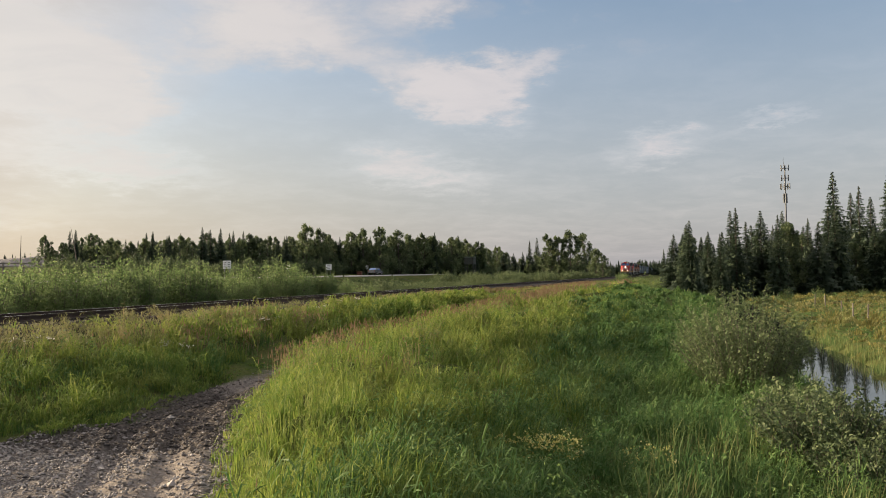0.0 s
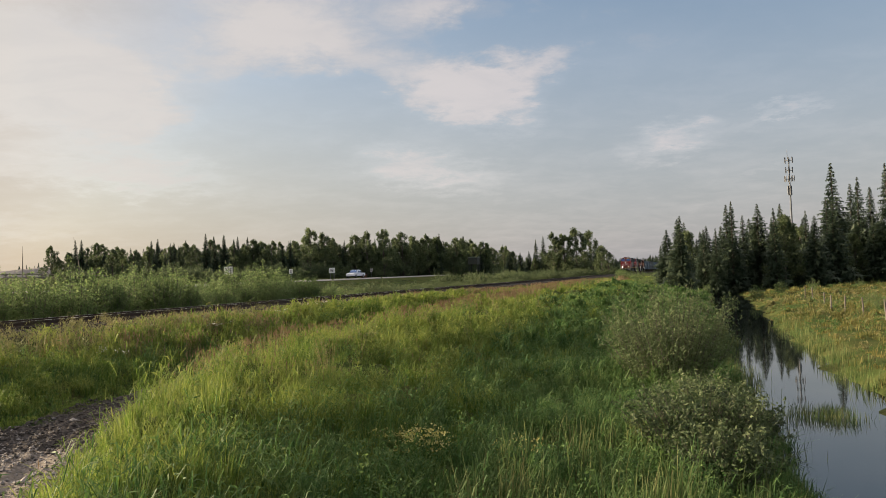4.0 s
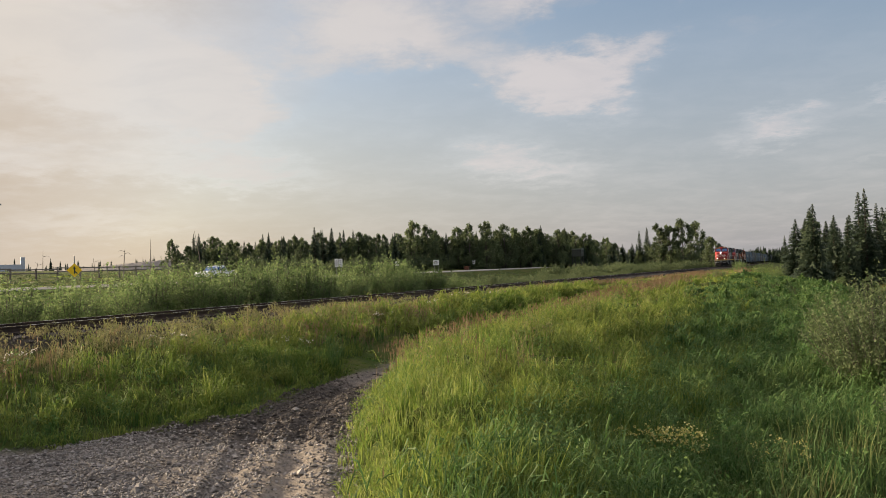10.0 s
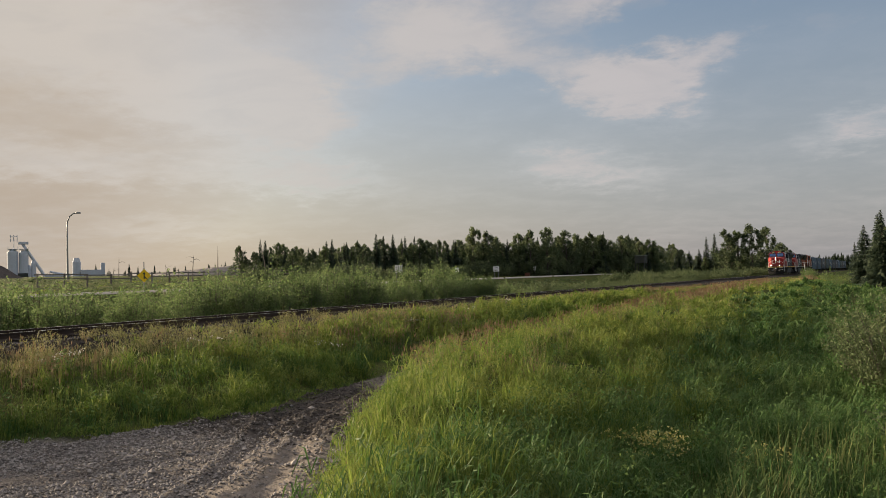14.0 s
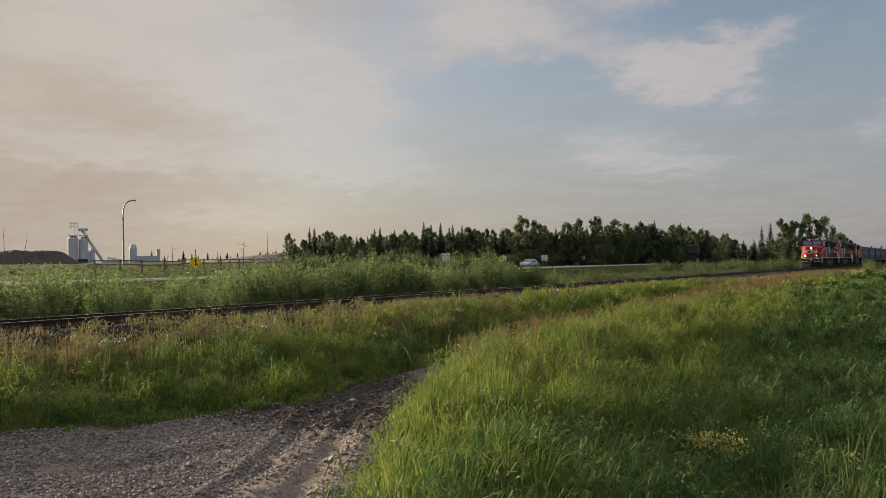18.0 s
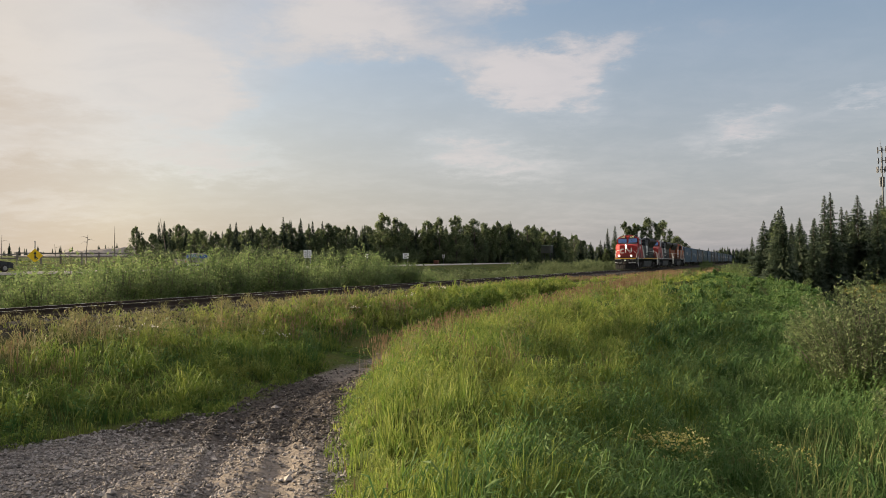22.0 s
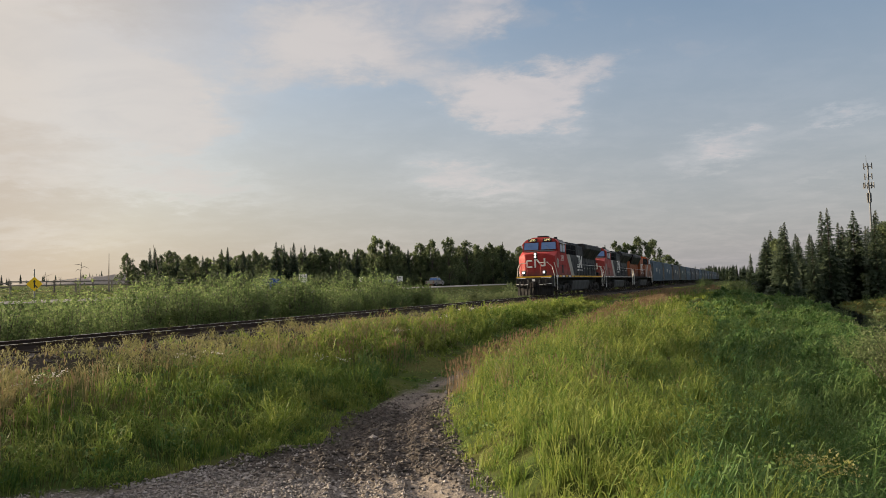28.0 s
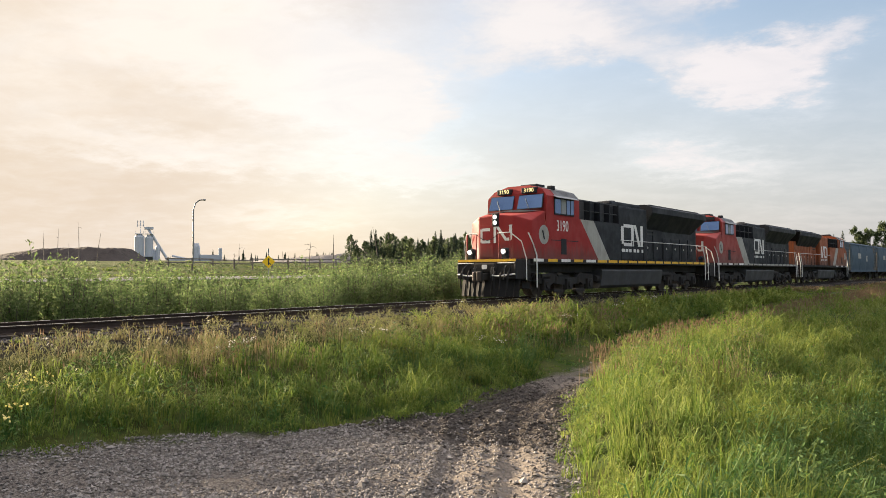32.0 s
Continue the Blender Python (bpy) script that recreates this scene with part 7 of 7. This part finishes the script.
def bare_pole(s, d, top, lean, r, label, name="dead_tree", branches=0, seed=1):
    """A limbless trunk left standing."""
    rng = random.Random(seed)
    p = at(s, d)
    z = float(height(p.x, p.y))
    e = thing(name, Matrix.Translation((p.x, p.y, z)), label, "pole" if name != "dead_tree" else "tree", "bare poles beyond the highway")
    h = top - z
    v, f = stem_mesh([[(0, 0, -0.4), (lean * 0.25, 0, h * 0.4), (lean, 0, h)]], [r], 7)
    mesh_object("trunk", v, f, M_POLEWOOD, e)
    for i in range(branches):
        u = 0.72 + 0.26 * i / max(1, branches)
        a = rng.choice((-1, 1)) * rng.uniform(0.4, 1.3)
        v, f = stem_mesh([[(lean * u * u, 0, h * u), (lean * u * u + a * 0.5, 0.1, h * u + 0.15), (lean * u * u + a, 0.2, h * u + rng.uniform(-0.2, 0.4))]], [r * 0.35], 4)
        mesh_object("branch", v, f, M_POLEWOOD, e)
    return e


bare_pole(68.9, -70.4, 9.9, -1.0, 0.13, "thin leaning dead trunk behind the highway")
bare_pole(51.5, -63.2, 7.7, 0.1, 0.13, "straight grey dead pole behind the highway", seed=2)
bare_pole(48.8, -65.4, 6.5, 0.3, 0.12, "dead trunk with a broken side branch", branches=3, seed=3)
for i, (x, y, top, lean) in enumerate(((-110.5, 97.8, 9.6, -0.2), (-108.3, 98.6, 10.1, 0.2), (-104.8, 99.9, 11.2, -0.3), (-102.0, 101.0, 9.5, 0.9), (-79.3, 109.6, 7.4, 0.1), (-80.2, 109.3, 5.6, 0.3), (-106.5, 99.2, 7.5, 0.1), (-72, 112, 6.0, -0.2), (-70.5, 113, 5.2, 0.2), (-112.5, 97, 6.8, 0.1))):
    s, d = to_sd(x, y)
    bare_pole(float(s), float(d), top, lean, 0.09, "thin bare dead trunk against the sky", branches=i % 3, seed=20 + i)
bare_pole(153.2, -57.0, 7.6, -1.2, 0.16, "leaning wooden utility pole beside the highway", "utility_pole", seed=5)

# rail fence along the bank
for i in range(7):
    s, d = 24 + i * 6.5, -62 - i * 0.6
    e = thing("rail_fence", stand(s, d), "weathered dark wooden rail fence on the bank", "fence", "fence bays on the bank")
    for y in (0.0, 3.2):
        bm = B()
        add_box(bm, -0.08, 0.08, y - 0.08, y + 0.08, -0.3, 1.55, 0.02)
        part("post", bm, M_POLEWOOD, e)
    for z in (0.9, 1.35):
        bm = B()
        add_box(bm, -0.05, 0.05, -0.4, 6.2, z, z + 0.14, 0.02)
        part("rail", bm, M_POLEWOOD, e)
# stakes in the meadow
for i, (s, d) in enumerate(((49.3, 30.7), (32.2, 29.6), (30.8, 30.2), (25.8, 30.4), (40, 30.3), (57, 31), (21, 30.6))):
    bm = B()
    add_tube(bm, (0, 0, -0.3), (0.05 * (i % 3 - 1), 0, 1.15), 0.05, 0.045, 7)
    lone("fence_post", bm, M_POLEWOOD, stand(s, d), "pale weathered fence post in the rank meadow", "post", "meadow fence posts")

# watch hut on legs
e = thing("raised_hut", stand(152.6, -30.6), "small dark hut on legs with a dull green flat roof", "hut")
g = float(height(at(152.6, -30.6).x, at(152.6, -30.6).y))
zt = 6.4 - g
for x in (-1.0, 1.0):
    for y in (-1.0, 1.0):
        bm = B()
        add_box(bm, x - 0.09, x + 0.09, y - 0.09, y + 0.09, -0.4, zt - 2.0, 0.01)
        part("leg", bm, M_DARKPANEL, e)
bm = B()
add_box(bm, -1.15, 1.15, -1.15, 1.15, zt - 2.1, zt - 0.5, 0.02)
part("cabin", bm, M_DARKPANEL, e)
bm = B()
add_box(bm, -1.25, 1.25, -1.25, 1.25, zt - 0.5, zt - 0.25, 0.04)
part("roof", bm, painted("dull_green_roof", (0.10, 0.12, 0.09), 0.7), e, "dull green flat roof")

# cell mast behind the spruces
M_MAST = painted("mast_steel", (0.11, 0.115, 0.125), 0.6, (0.1, 0.1, 0.1), 0.3, 0.3)


def cell_mast(x, y, top):
    z = float(height(x, y))
    e = thing("cell_mast", Matrix.Translation((x, y, z)), "grey steel cell mast with three rings of aerials", "mast")
    h = top - z
    bm = B()
    add_tube(bm, (0, 0, -0.3), (0, 0, h), 0.30, 0.14, 12)
    part("pole", bm, M_MAST, e)
    bm = B()
    add_tube(bm, (-0.3, 0, h), (-0.3, 0, h + 2.4), 0.05, 0.03, 6)
    part("lightning_rod", bm, M_MAST, e)
    for zz, r, n in ((h - 0.4, 1.0, 6), (h - 3.0, 0.9, 6), (h - 5.2, 1.15, 9)):
        bm = B()
        for k in range(3):
            a, b = k * math.tau / 3, (k + 1) * math.tau / 3
            add_tube(bm, (0, 0, zz), (r * math.cos(a), r * math.sin(a), zz), 0.06, 0.06, 6)
            add_tube(bm, (r * math.cos(a), r * math.sin(a), zz), (r * math.cos(b), r * math.sin(b), zz), 0.06, 0.06, 6)
        ring = part("ring", bm, M_MAST, e)
        for k in range(n):
            a = k * math.tau / n
            bm = B()
            add_box(bm, r * math.cos(a) - 0.09, r * math.cos(a) + 0.09, r * math.sin(a) - 0.09, r * math.sin(a) + 0.09, zz - 0.7, zz + 0.8, 0.03)
            part("aerial", bm, M_MAST, ring)
    for zz in (h - 7.6, h - 8.8):
        for k in range(3):
            a = k * math.tau / 3 + 0.5
            part("radio_unit", add_box(B(), 0.4 * math.cos(a) - 0.18, 0.4 * math.cos(a) + 0.18, 0.4 * math.sin(a) - 0.18, 0.4 * math.sin(a) + 0.18, zz - 0.6, zz + 0.6, 0.04), M_MAST, e)
    return e


cell_mast(88.9, 195.9, 28.6)

# gravel works on the skyline
M_SPOIL = mineral("pale_spoil", (0.15, 0.135, 0.12), (0.22, 0.20, 0.18), (0.28, 0.26, 0.235), 0.5, 0.95, 0.6, 0.3)


def mound(centre, ax, half, deep, top, head, tail, mat, label):
    """A heap of spoil with a level crest, steep at its head and long at its tail."""
    bm = B()
    gx, gy = 42, 26
    vs = [[None] * gy for _ in range(gx)]
    ay = Vector((-ax.y, ax.x, 0))
    for i in range(gx):
        for j in range(gy):
            u, v = i / (gx - 1) * 2 - 1, j / (gy - 1) * 2 - 1
            p = centre + ax * (u * half) + ay * (v * deep)
            g = float(height(p.x, p.y))
            k = max(0.0, min(1.0, (1 - abs(v)) * 2.2)) * min(1.0, max(0.0, (1 - u) * head), max(0.0, (u + 1) * tail))
            hgt = k * (top - g + 0.35 * noise.noise(Vector((u * 5, v * 2, 1))) + 0.22 * noise.noise(Vector((u * 16, v * 9, 4))))
            vs[i][j] = bm.verts.new((p.x, p.y, g - 0.1 + hgt))
    for i in range(gx - 1):
        for j in range(gy - 1):
            bm.faces.new((vs[i][j], vs[i + 1][j], vs[i + 1][j + 1], vs[i][j + 1]))
    bmesh.ops.recalc_face_normals(bm, faces=bm.faces[:])
    return lone("earth_mound", bm, mat, pose(0, 0, 0), label, "heap", "spoil heaps")


mound(Vector((-125.5, 113.6, 0)), Vector((0.93, 0.36, 0)), 17.0, 9.0, 7.5, 5.0, 0.95, M_HEAP, "long dark brown heap of spoil behind the highway")
mound(Vector((-103.0, 183.0, 0)), Vector((0.90, 0.43, 0)), 22.0, 10.0, 8.0, 2.0, 0.75, M_SPOIL, "pale grey-tan gravel heap beside the wood")


def works(x, y, z0):
    e = thing("silo_works", Matrix.Translation((x, y, z0)) @ pose(0, 0, 0, 0, 0, 42), "grey twin silo works with an inclined conveyor", "silo")
    for dx, r, h in ((-2.0, 1.9, 10.6), (1.6, 1.6, 10.2), (4.8, 0.9, 6.4), (3.4, 0.7, 4.6)):
        bm = B()
        add_tube(bm, (dx, 0, -1.5), (dx, 0, h - 1.2), r, r, 18)
        add_tube(bm, (dx, 0, h - 1.2), (dx, 0, h), r, r * 0.5, 18)
        part("silo", bm, M_SILO, e)
    bm = B()
    add_tube(bm, (1.0, 0, 13.0), (8.6, 0, 0.3), 0.5, 0.55, 8)
    part("conveyor", bm, M_SILO, e)
    bm = B()
    add_box(bm, -0.2, 3.2, -0.8, 0.8, 12.4, 13.4, 0.1)
    part("conveyor_head", bm, M_SILO, e)
    bm = B()
    for dx in (-2.0, 1.6):
        add_box(bm, dx - 1.6, dx + 1.6, -1.6, 1.6, 10.5, 10.7)
        for a in (-1.5, 1.5):
            add_box(bm, dx + a - 0.05, dx + a + 0.05, -1.5, 1.5, 10.7, 11.6)
    part("platform", bm, M_SILO, e)
    bm = B()
    add_tube(bm, (-1.6, 0, 10.6), (-1.6, 0, 15.6), 0.16, 0.14, 7)
    for zz in (14.0, 15.3):
        add_box(bm, -2.8, -0.4, -0.1, 0.1, zz, zz + 0.15)
        for k in (-2.7, -1.6, -0.5):
            add_box(bm, k - 0.12, k + 0.12, -0.15, 0.15, zz - 0.6, zz + 0.6)
    part("aerial_pole", bm, M_SILO, e)
    bm = B()
    add_box(bm, -0.4, 3.0, -1.9, -1.6, -1.5, 1.6)
    part("doorway", bm, M_DARKPANEL, e)
    return e


works(-216.5, 239.5, 8.2)
e = thing("batch_plant", Matrix.Translation((-197.5, 246.7, 8.0)) @ pose(0, 0, 0, 0, 0, 40), "grey batching plant with a tower and long shed", "plant")
bm = B()
add_tube(bm, (0, 0, -1.5), (0, 0, 5.4), 1.5, 1.5, 14)
add_tube(bm, (0, 0, 5.4), (0, 0, 7.0), 1.5, 0.9, 14)
part("tower", bm, M_SILO, e)
bm = B()
add_box(bm, 1.5, 8.6, -1.5, 1.5, -1.5, 2.4, 0.05)
part("shed", bm, M_SILO, e)
bm = B()
add_box(bm, 8.4, 9.8, -0.9, 0.9, -1.5, 5.0, 0.05)
part("chimney", bm, M_SILO, e)
bm = B()
add_tube(bm, (-2.0, 0, 0.4), (-9.0, 0, 2.0), 0.4, 0.4, 6)
add_box(bm, -10.5, -4.0, -1.2, 1.2, -1.5, 0.9)
part("feed_conveyor", bm, M_SILO, e)


# ---- vehicles on the highway: x to their right, y back from the bumper ----
M_TYRE = painted("tyre_rubber", (0.02, 0.02, 0.02), 0.8)


def vehicle(kind, mat, label):
    e = thing("pickup_truck" if kind == "pickup" else "car", pose(0, 0, 0), label, "truck" if kind == "pickup" else "car", "vehicles on the highway")
    w = 0.96 if kind == "pickup" else 0.88
    if kind == "pickup":
        low = [(0, 0.45), (0, 0.95), (0.3, 1.08), (1.55, 1.14), (5.6, 1.14), (5.65, 0.50)]
        top = [(1.45, 1.12), (2.15, 1.78), (3.55, 1.80), (3.75, 1.12)]
        axles = (0.95, 4.55)
    else:
        low = [(0, 0.35), (0, 0.75), (0.35, 0.88), (1.35, 0.97), (4.35, 1.0), (4.45, 0.45)]
        top = [(1.15, 0.95), (1.95, 1.48), (3.35, 1.50), (4.2, 0.98)]
        axles = (0.85, 3.5)

    def loft(pts, inset):
        bm = B()
        a = [bm.verts.new((-w + inset * (z > 1.3), y, z)) for y, z in pts]
        b = [bm.verts.new((w - inset * (z > 1.3), y, z)) for y, z in pts]
        bm.faces.new(a)
        bm.faces.new(b[::-1])
        n = len(pts)
        for i in range(n):
            bm.faces.new((a[i], b[i], b[(i + 1) % n], a[(i + 1) % n]))
        bmesh.ops.recalc_face_normals(bm, faces=bm.faces[:])
        bmesh.ops.bevel(bm, geom=bm.edges[:], offset=0.05, segments=2, affect="EDGES")
        return bm
    part("body", loft(low, 0), mat, e)
    part("cabin", loft(top, 0.16), mat, e)
    ztop, y1, y2 = top[1][1], top[1][0], top[2][0]
    zb = top[0][1] + 0.08
    for s in (-1, 1):
        for a, b in ((y1 - 0.15, (y1 + y2) / 2 - 0.06), ((y1 + y2) / 2 + 0.02, y2)):
            bm = B()
            sheet(bm, [(s * (w + 0.002), a - 0.25 if a < 2 else a, zb), (s * (w + 0.002), b, zb), (s * (w - 0.155), b, ztop - 0.1), (s * (w - 0.155), a + 0.1, ztop - 0.1)], s * 0.012, (1, 0, 0))
            part("side_window", bm, M_WINDOW, e)
    for (ya, za), (yb2, zb2), nm in ((top[0], top[1], "windshield"), (top[3], top[2], "rear_window")):
        bm = B()
        sg = -1 if nm == "windshield" else 1
        sheet(bm, [(-w + 0.1, ya * 0.88 + yb2 * 0.12 + sg * 0.012, za * 0.88 + zb2 * 0.12), (w - 0.1, ya * 0.88 + yb2 * 0.12 + sg * 0.012, za * 0.88 + zb2 * 0.12), (w - 0.22, ya * 0.1 + yb2 * 0.9 + sg * 0.012, za * 0.1 + zb2 * 0.9), (-w + 0.22, ya * 0.1 + yb2 * 0.9 + sg * 0.012, za * 0.1 + zb2 * 0.9)], sg * 0.012, (0, 1, 0))
        part(nm, bm, M_WINDOW, e)
    for s in (-1, 1):
        bm = B()
        add_box(bm, *sorted((s * (w - 0.38), s * (w - 0.1))), -0.02, 0.04, 0.62, 0.78, 0.01)
        part("headlight", bm, M_SIGNWHITE, e)
        bm = B()
        ye = low[-2][0]
        add_box(bm, *sorted((s * (w - 0.25), s * (w - 0.08))), ye - 0.02, ye + 0.05, 0.70, 0.95, 0.01)
        part("tail_light", bm, M_RED, e)
    wheels = []
    r = 0.40 if kind == "pickup" else 0.33
    for y in axles:
        for s in (-1, 1):
            bm = B()
            add_tube(bm, (-0.11, 0, 0), (0.11, 0, 0), r, r, 16)
            ob = part("wheel", bm, M_TYRE, e)
            ob.location = (s * (w - 0.10), y, r)
            bm = B()
            add_tube(bm, (s * 0.112, 0, 0), (s * 0.122, 0, 0), r * 0.6, r * 0.6, 10)
            for k in range(5):
                a = k * math.tau / 5
                add_box(bm, *sorted((s * 0.122, s * 0.13)), r * 0.4 * math.cos(a) - 0.03, r * 0.4 * math.cos(a) + 0.03, r * 0.4 * math.sin(a) - 0.03, r * 0.4 * math.sin(a) + 0.03)
            part("rim", bm, M_GALV, ob)
            wheels.append((ob, r))
    return e, wheels


def car_paint(name, c):
    return painted(name, c, 0.25, tuple(v * 0.6 for v in c), 0.2)


# thing, wheels, s at the start, metres a second along s, lane
TRAFFIC = []
for kind, paint, label, s0, v, d in (
    ("pickup", car_paint("car_white", (0.68, 0.70, 0.74)), "white pickup truck driving on the highway", 169.0, -12.4, -48.2),
    ("car", car_paint("car_pale_blue", (0.42, 0.47, 0.55)), "pale blue-grey hatchback car driving on the highway", 347.0, -13.6, -48.2),
    ("pickup", car_paint("car_tan", (0.20, 0.19, 0.17)), "grey-tan pickup truck driving on the highway", 12.1 - 12.25 * 19, 12.25, -44.4),
    ("car", car_paint("car_black", (0.03, 0.032, 0.036)), "dark car driving on the highway", 34.7 - 13.2 * 23, 13.2, -44.4),
    ("pickup", car_paint("car_blue", (0.045, 0.07, 0.14)), "dark blue pickup truck driving on the highway", 44.0 - 13.4 * 26.5, 13.4, -44.4),
    ("car", car_paint("car_grey", (0.10, 0.105, 0.11)), "dark grey car driving on the highway", 128.0, 13.0, -44.4),
):
    ob, ws = vehicle(kind, paint, label)
    TRAFFIC.append((ob, ws, s0, v, d))


# ---- a bird ----
M_BIRD = painted("bird_feathers", (0.035, 0.032, 0.03), 0.8)
bird = thing("bird", pose(0, 0, 0), "small dark bird flying high over the track", "bird")
bm = B()
bmesh.ops.create_uvsphere(bm, u_segments=10, v_segments=8, radius=0.042, matrix=Matrix.Diagonal((0.8, 2.0, 0.8, 1)))
part("body", bm, M_BIRD, bird)
WINGS = []
for s in (-1, 1):
    bm = B()
    sheet(bm, [(0, -0.05, 0), (s * 0.12, -0.036, 0.012), (s * 0.21, 0.036, 0.0), (s * 0.11, 0.05, 0.0), (0, 0.06, 0)], 0.008, (0, 0, 1))
    ob = part("wing", bm, M_BIRD, bird)
    ob.location = (s * 0.04, 0, 0.03)
    WINGS.append((ob, s))
bm = B()
sheet(bm, [(-0.03, 0.12, 0), (0.03, 0.12, 0), (0.06, 0.27, 0), (-0.06, 0.27, 0)], 0.006, (0, 0, 1))
part("tail", bm, M_BIRD, bird)

# ---- ties: the nearest three hundred, one piece each ----
tie = bmesh.new()
add_box(tie, -1.30, 1.30, -0.115, 0.115, -0.17, 0.0, 0.012)
tie_mesh = bpy.data.meshes.new("tie")
tie.to_mesh(tie_mesh)
tie.free()
tie_mesh.materials.append(M_TIE)
tie_rng = random.Random(2)
for i in range(300):
    ob = new("tie", tie_mesh)
    ob.parent = TRACK
    p = at(-40 + i * 0.53, tie_rng.uniform(-0.03, 0.03), RAIL_Z - 0.168)
    ob.matrix_local = Matrix.Translation(p) @ pose(0, 0, 0, 0, 0, TRACK_TURN + tie_rng.uniform(-1, 1))


# ---- what moves ----
def motions():
    back = pose(0, 0, 0, 0, 0, TRACK_TURN)
    for ob, gap, turned, wheels in TRAIN:
        rows = []
        for j in range(33):
            p = at(train_s(j) + gap, 0, RAIL_Z)
            rows.append((float(j), Matrix.Translation(p) @ back @ (pose(0, 0, 0, 0, 0, 180) if turned else pose(0, 0, 0))))
        walk(ob, rows)
        for w in wheels:
            r = w.location.z
            y = w.location.y
            rows = []
            n = 360
            for j in range(n + 1):
                t = 32.0 * j / n
                a = -math.degrees((train_s(0) - train_s(t)) / r) * (-1 if turned else 1)
                rows.append((t, pose(0, y, r) @ pose(0, 0, 0, -a, 0, 0)))
            if gap < 110:
                walk(w, rows)
    for ob, wheels, s0, v, d in TRAFFIC:
        rows = []
        for j in range(0, 33):
            s = s0 + v * j
            p = at(s, d, road_z(s) + 0.075)
            rows.append((float(j), Matrix.Translation(p) @ back @ pose(0, 0, 0, 0, 0, 0 if v < 0 else 180)))
        walk(ob, rows)
        for w, r in wheels:
            x, y, z = w.location
            walk(w, [(j / 30.0, pose(x, y, z) @ pose(0, 0, 0, math.degrees(abs(v) * j / 30.0 / r), 0, 0)) for j in range(0, 961)])
    # the bird dips over the track and climbs away
    flight = ((0.0, -120, 18, 52), (17.0, -32, 51.5, 27.5), (18.5, -20.9, 55.6, 22.8), (19.0, -18.2, 56.6, 21.6), (19.5, -15.2, 57.6, 21.0), (20.0, -12.4, 58.3, 21.2), (20.4, -10.7, 58.7, 21.5), (22.0, -3.0, 60.0, 32.0), (32.0, 60, 75, 90))
    walk(bird, [(t, pose(x, y, z, 0, 0, 75)) for t, x, y, z in flight])
    for ob, s in WINGS:
        x, y, z = ob.location
        walk(ob, [(j * 0.1, pose(x, y, z) @ pose(0, 0, 0, 0, 28 * s * math.sin(j * 1.9), 0)) for j in range(321)])


motions()
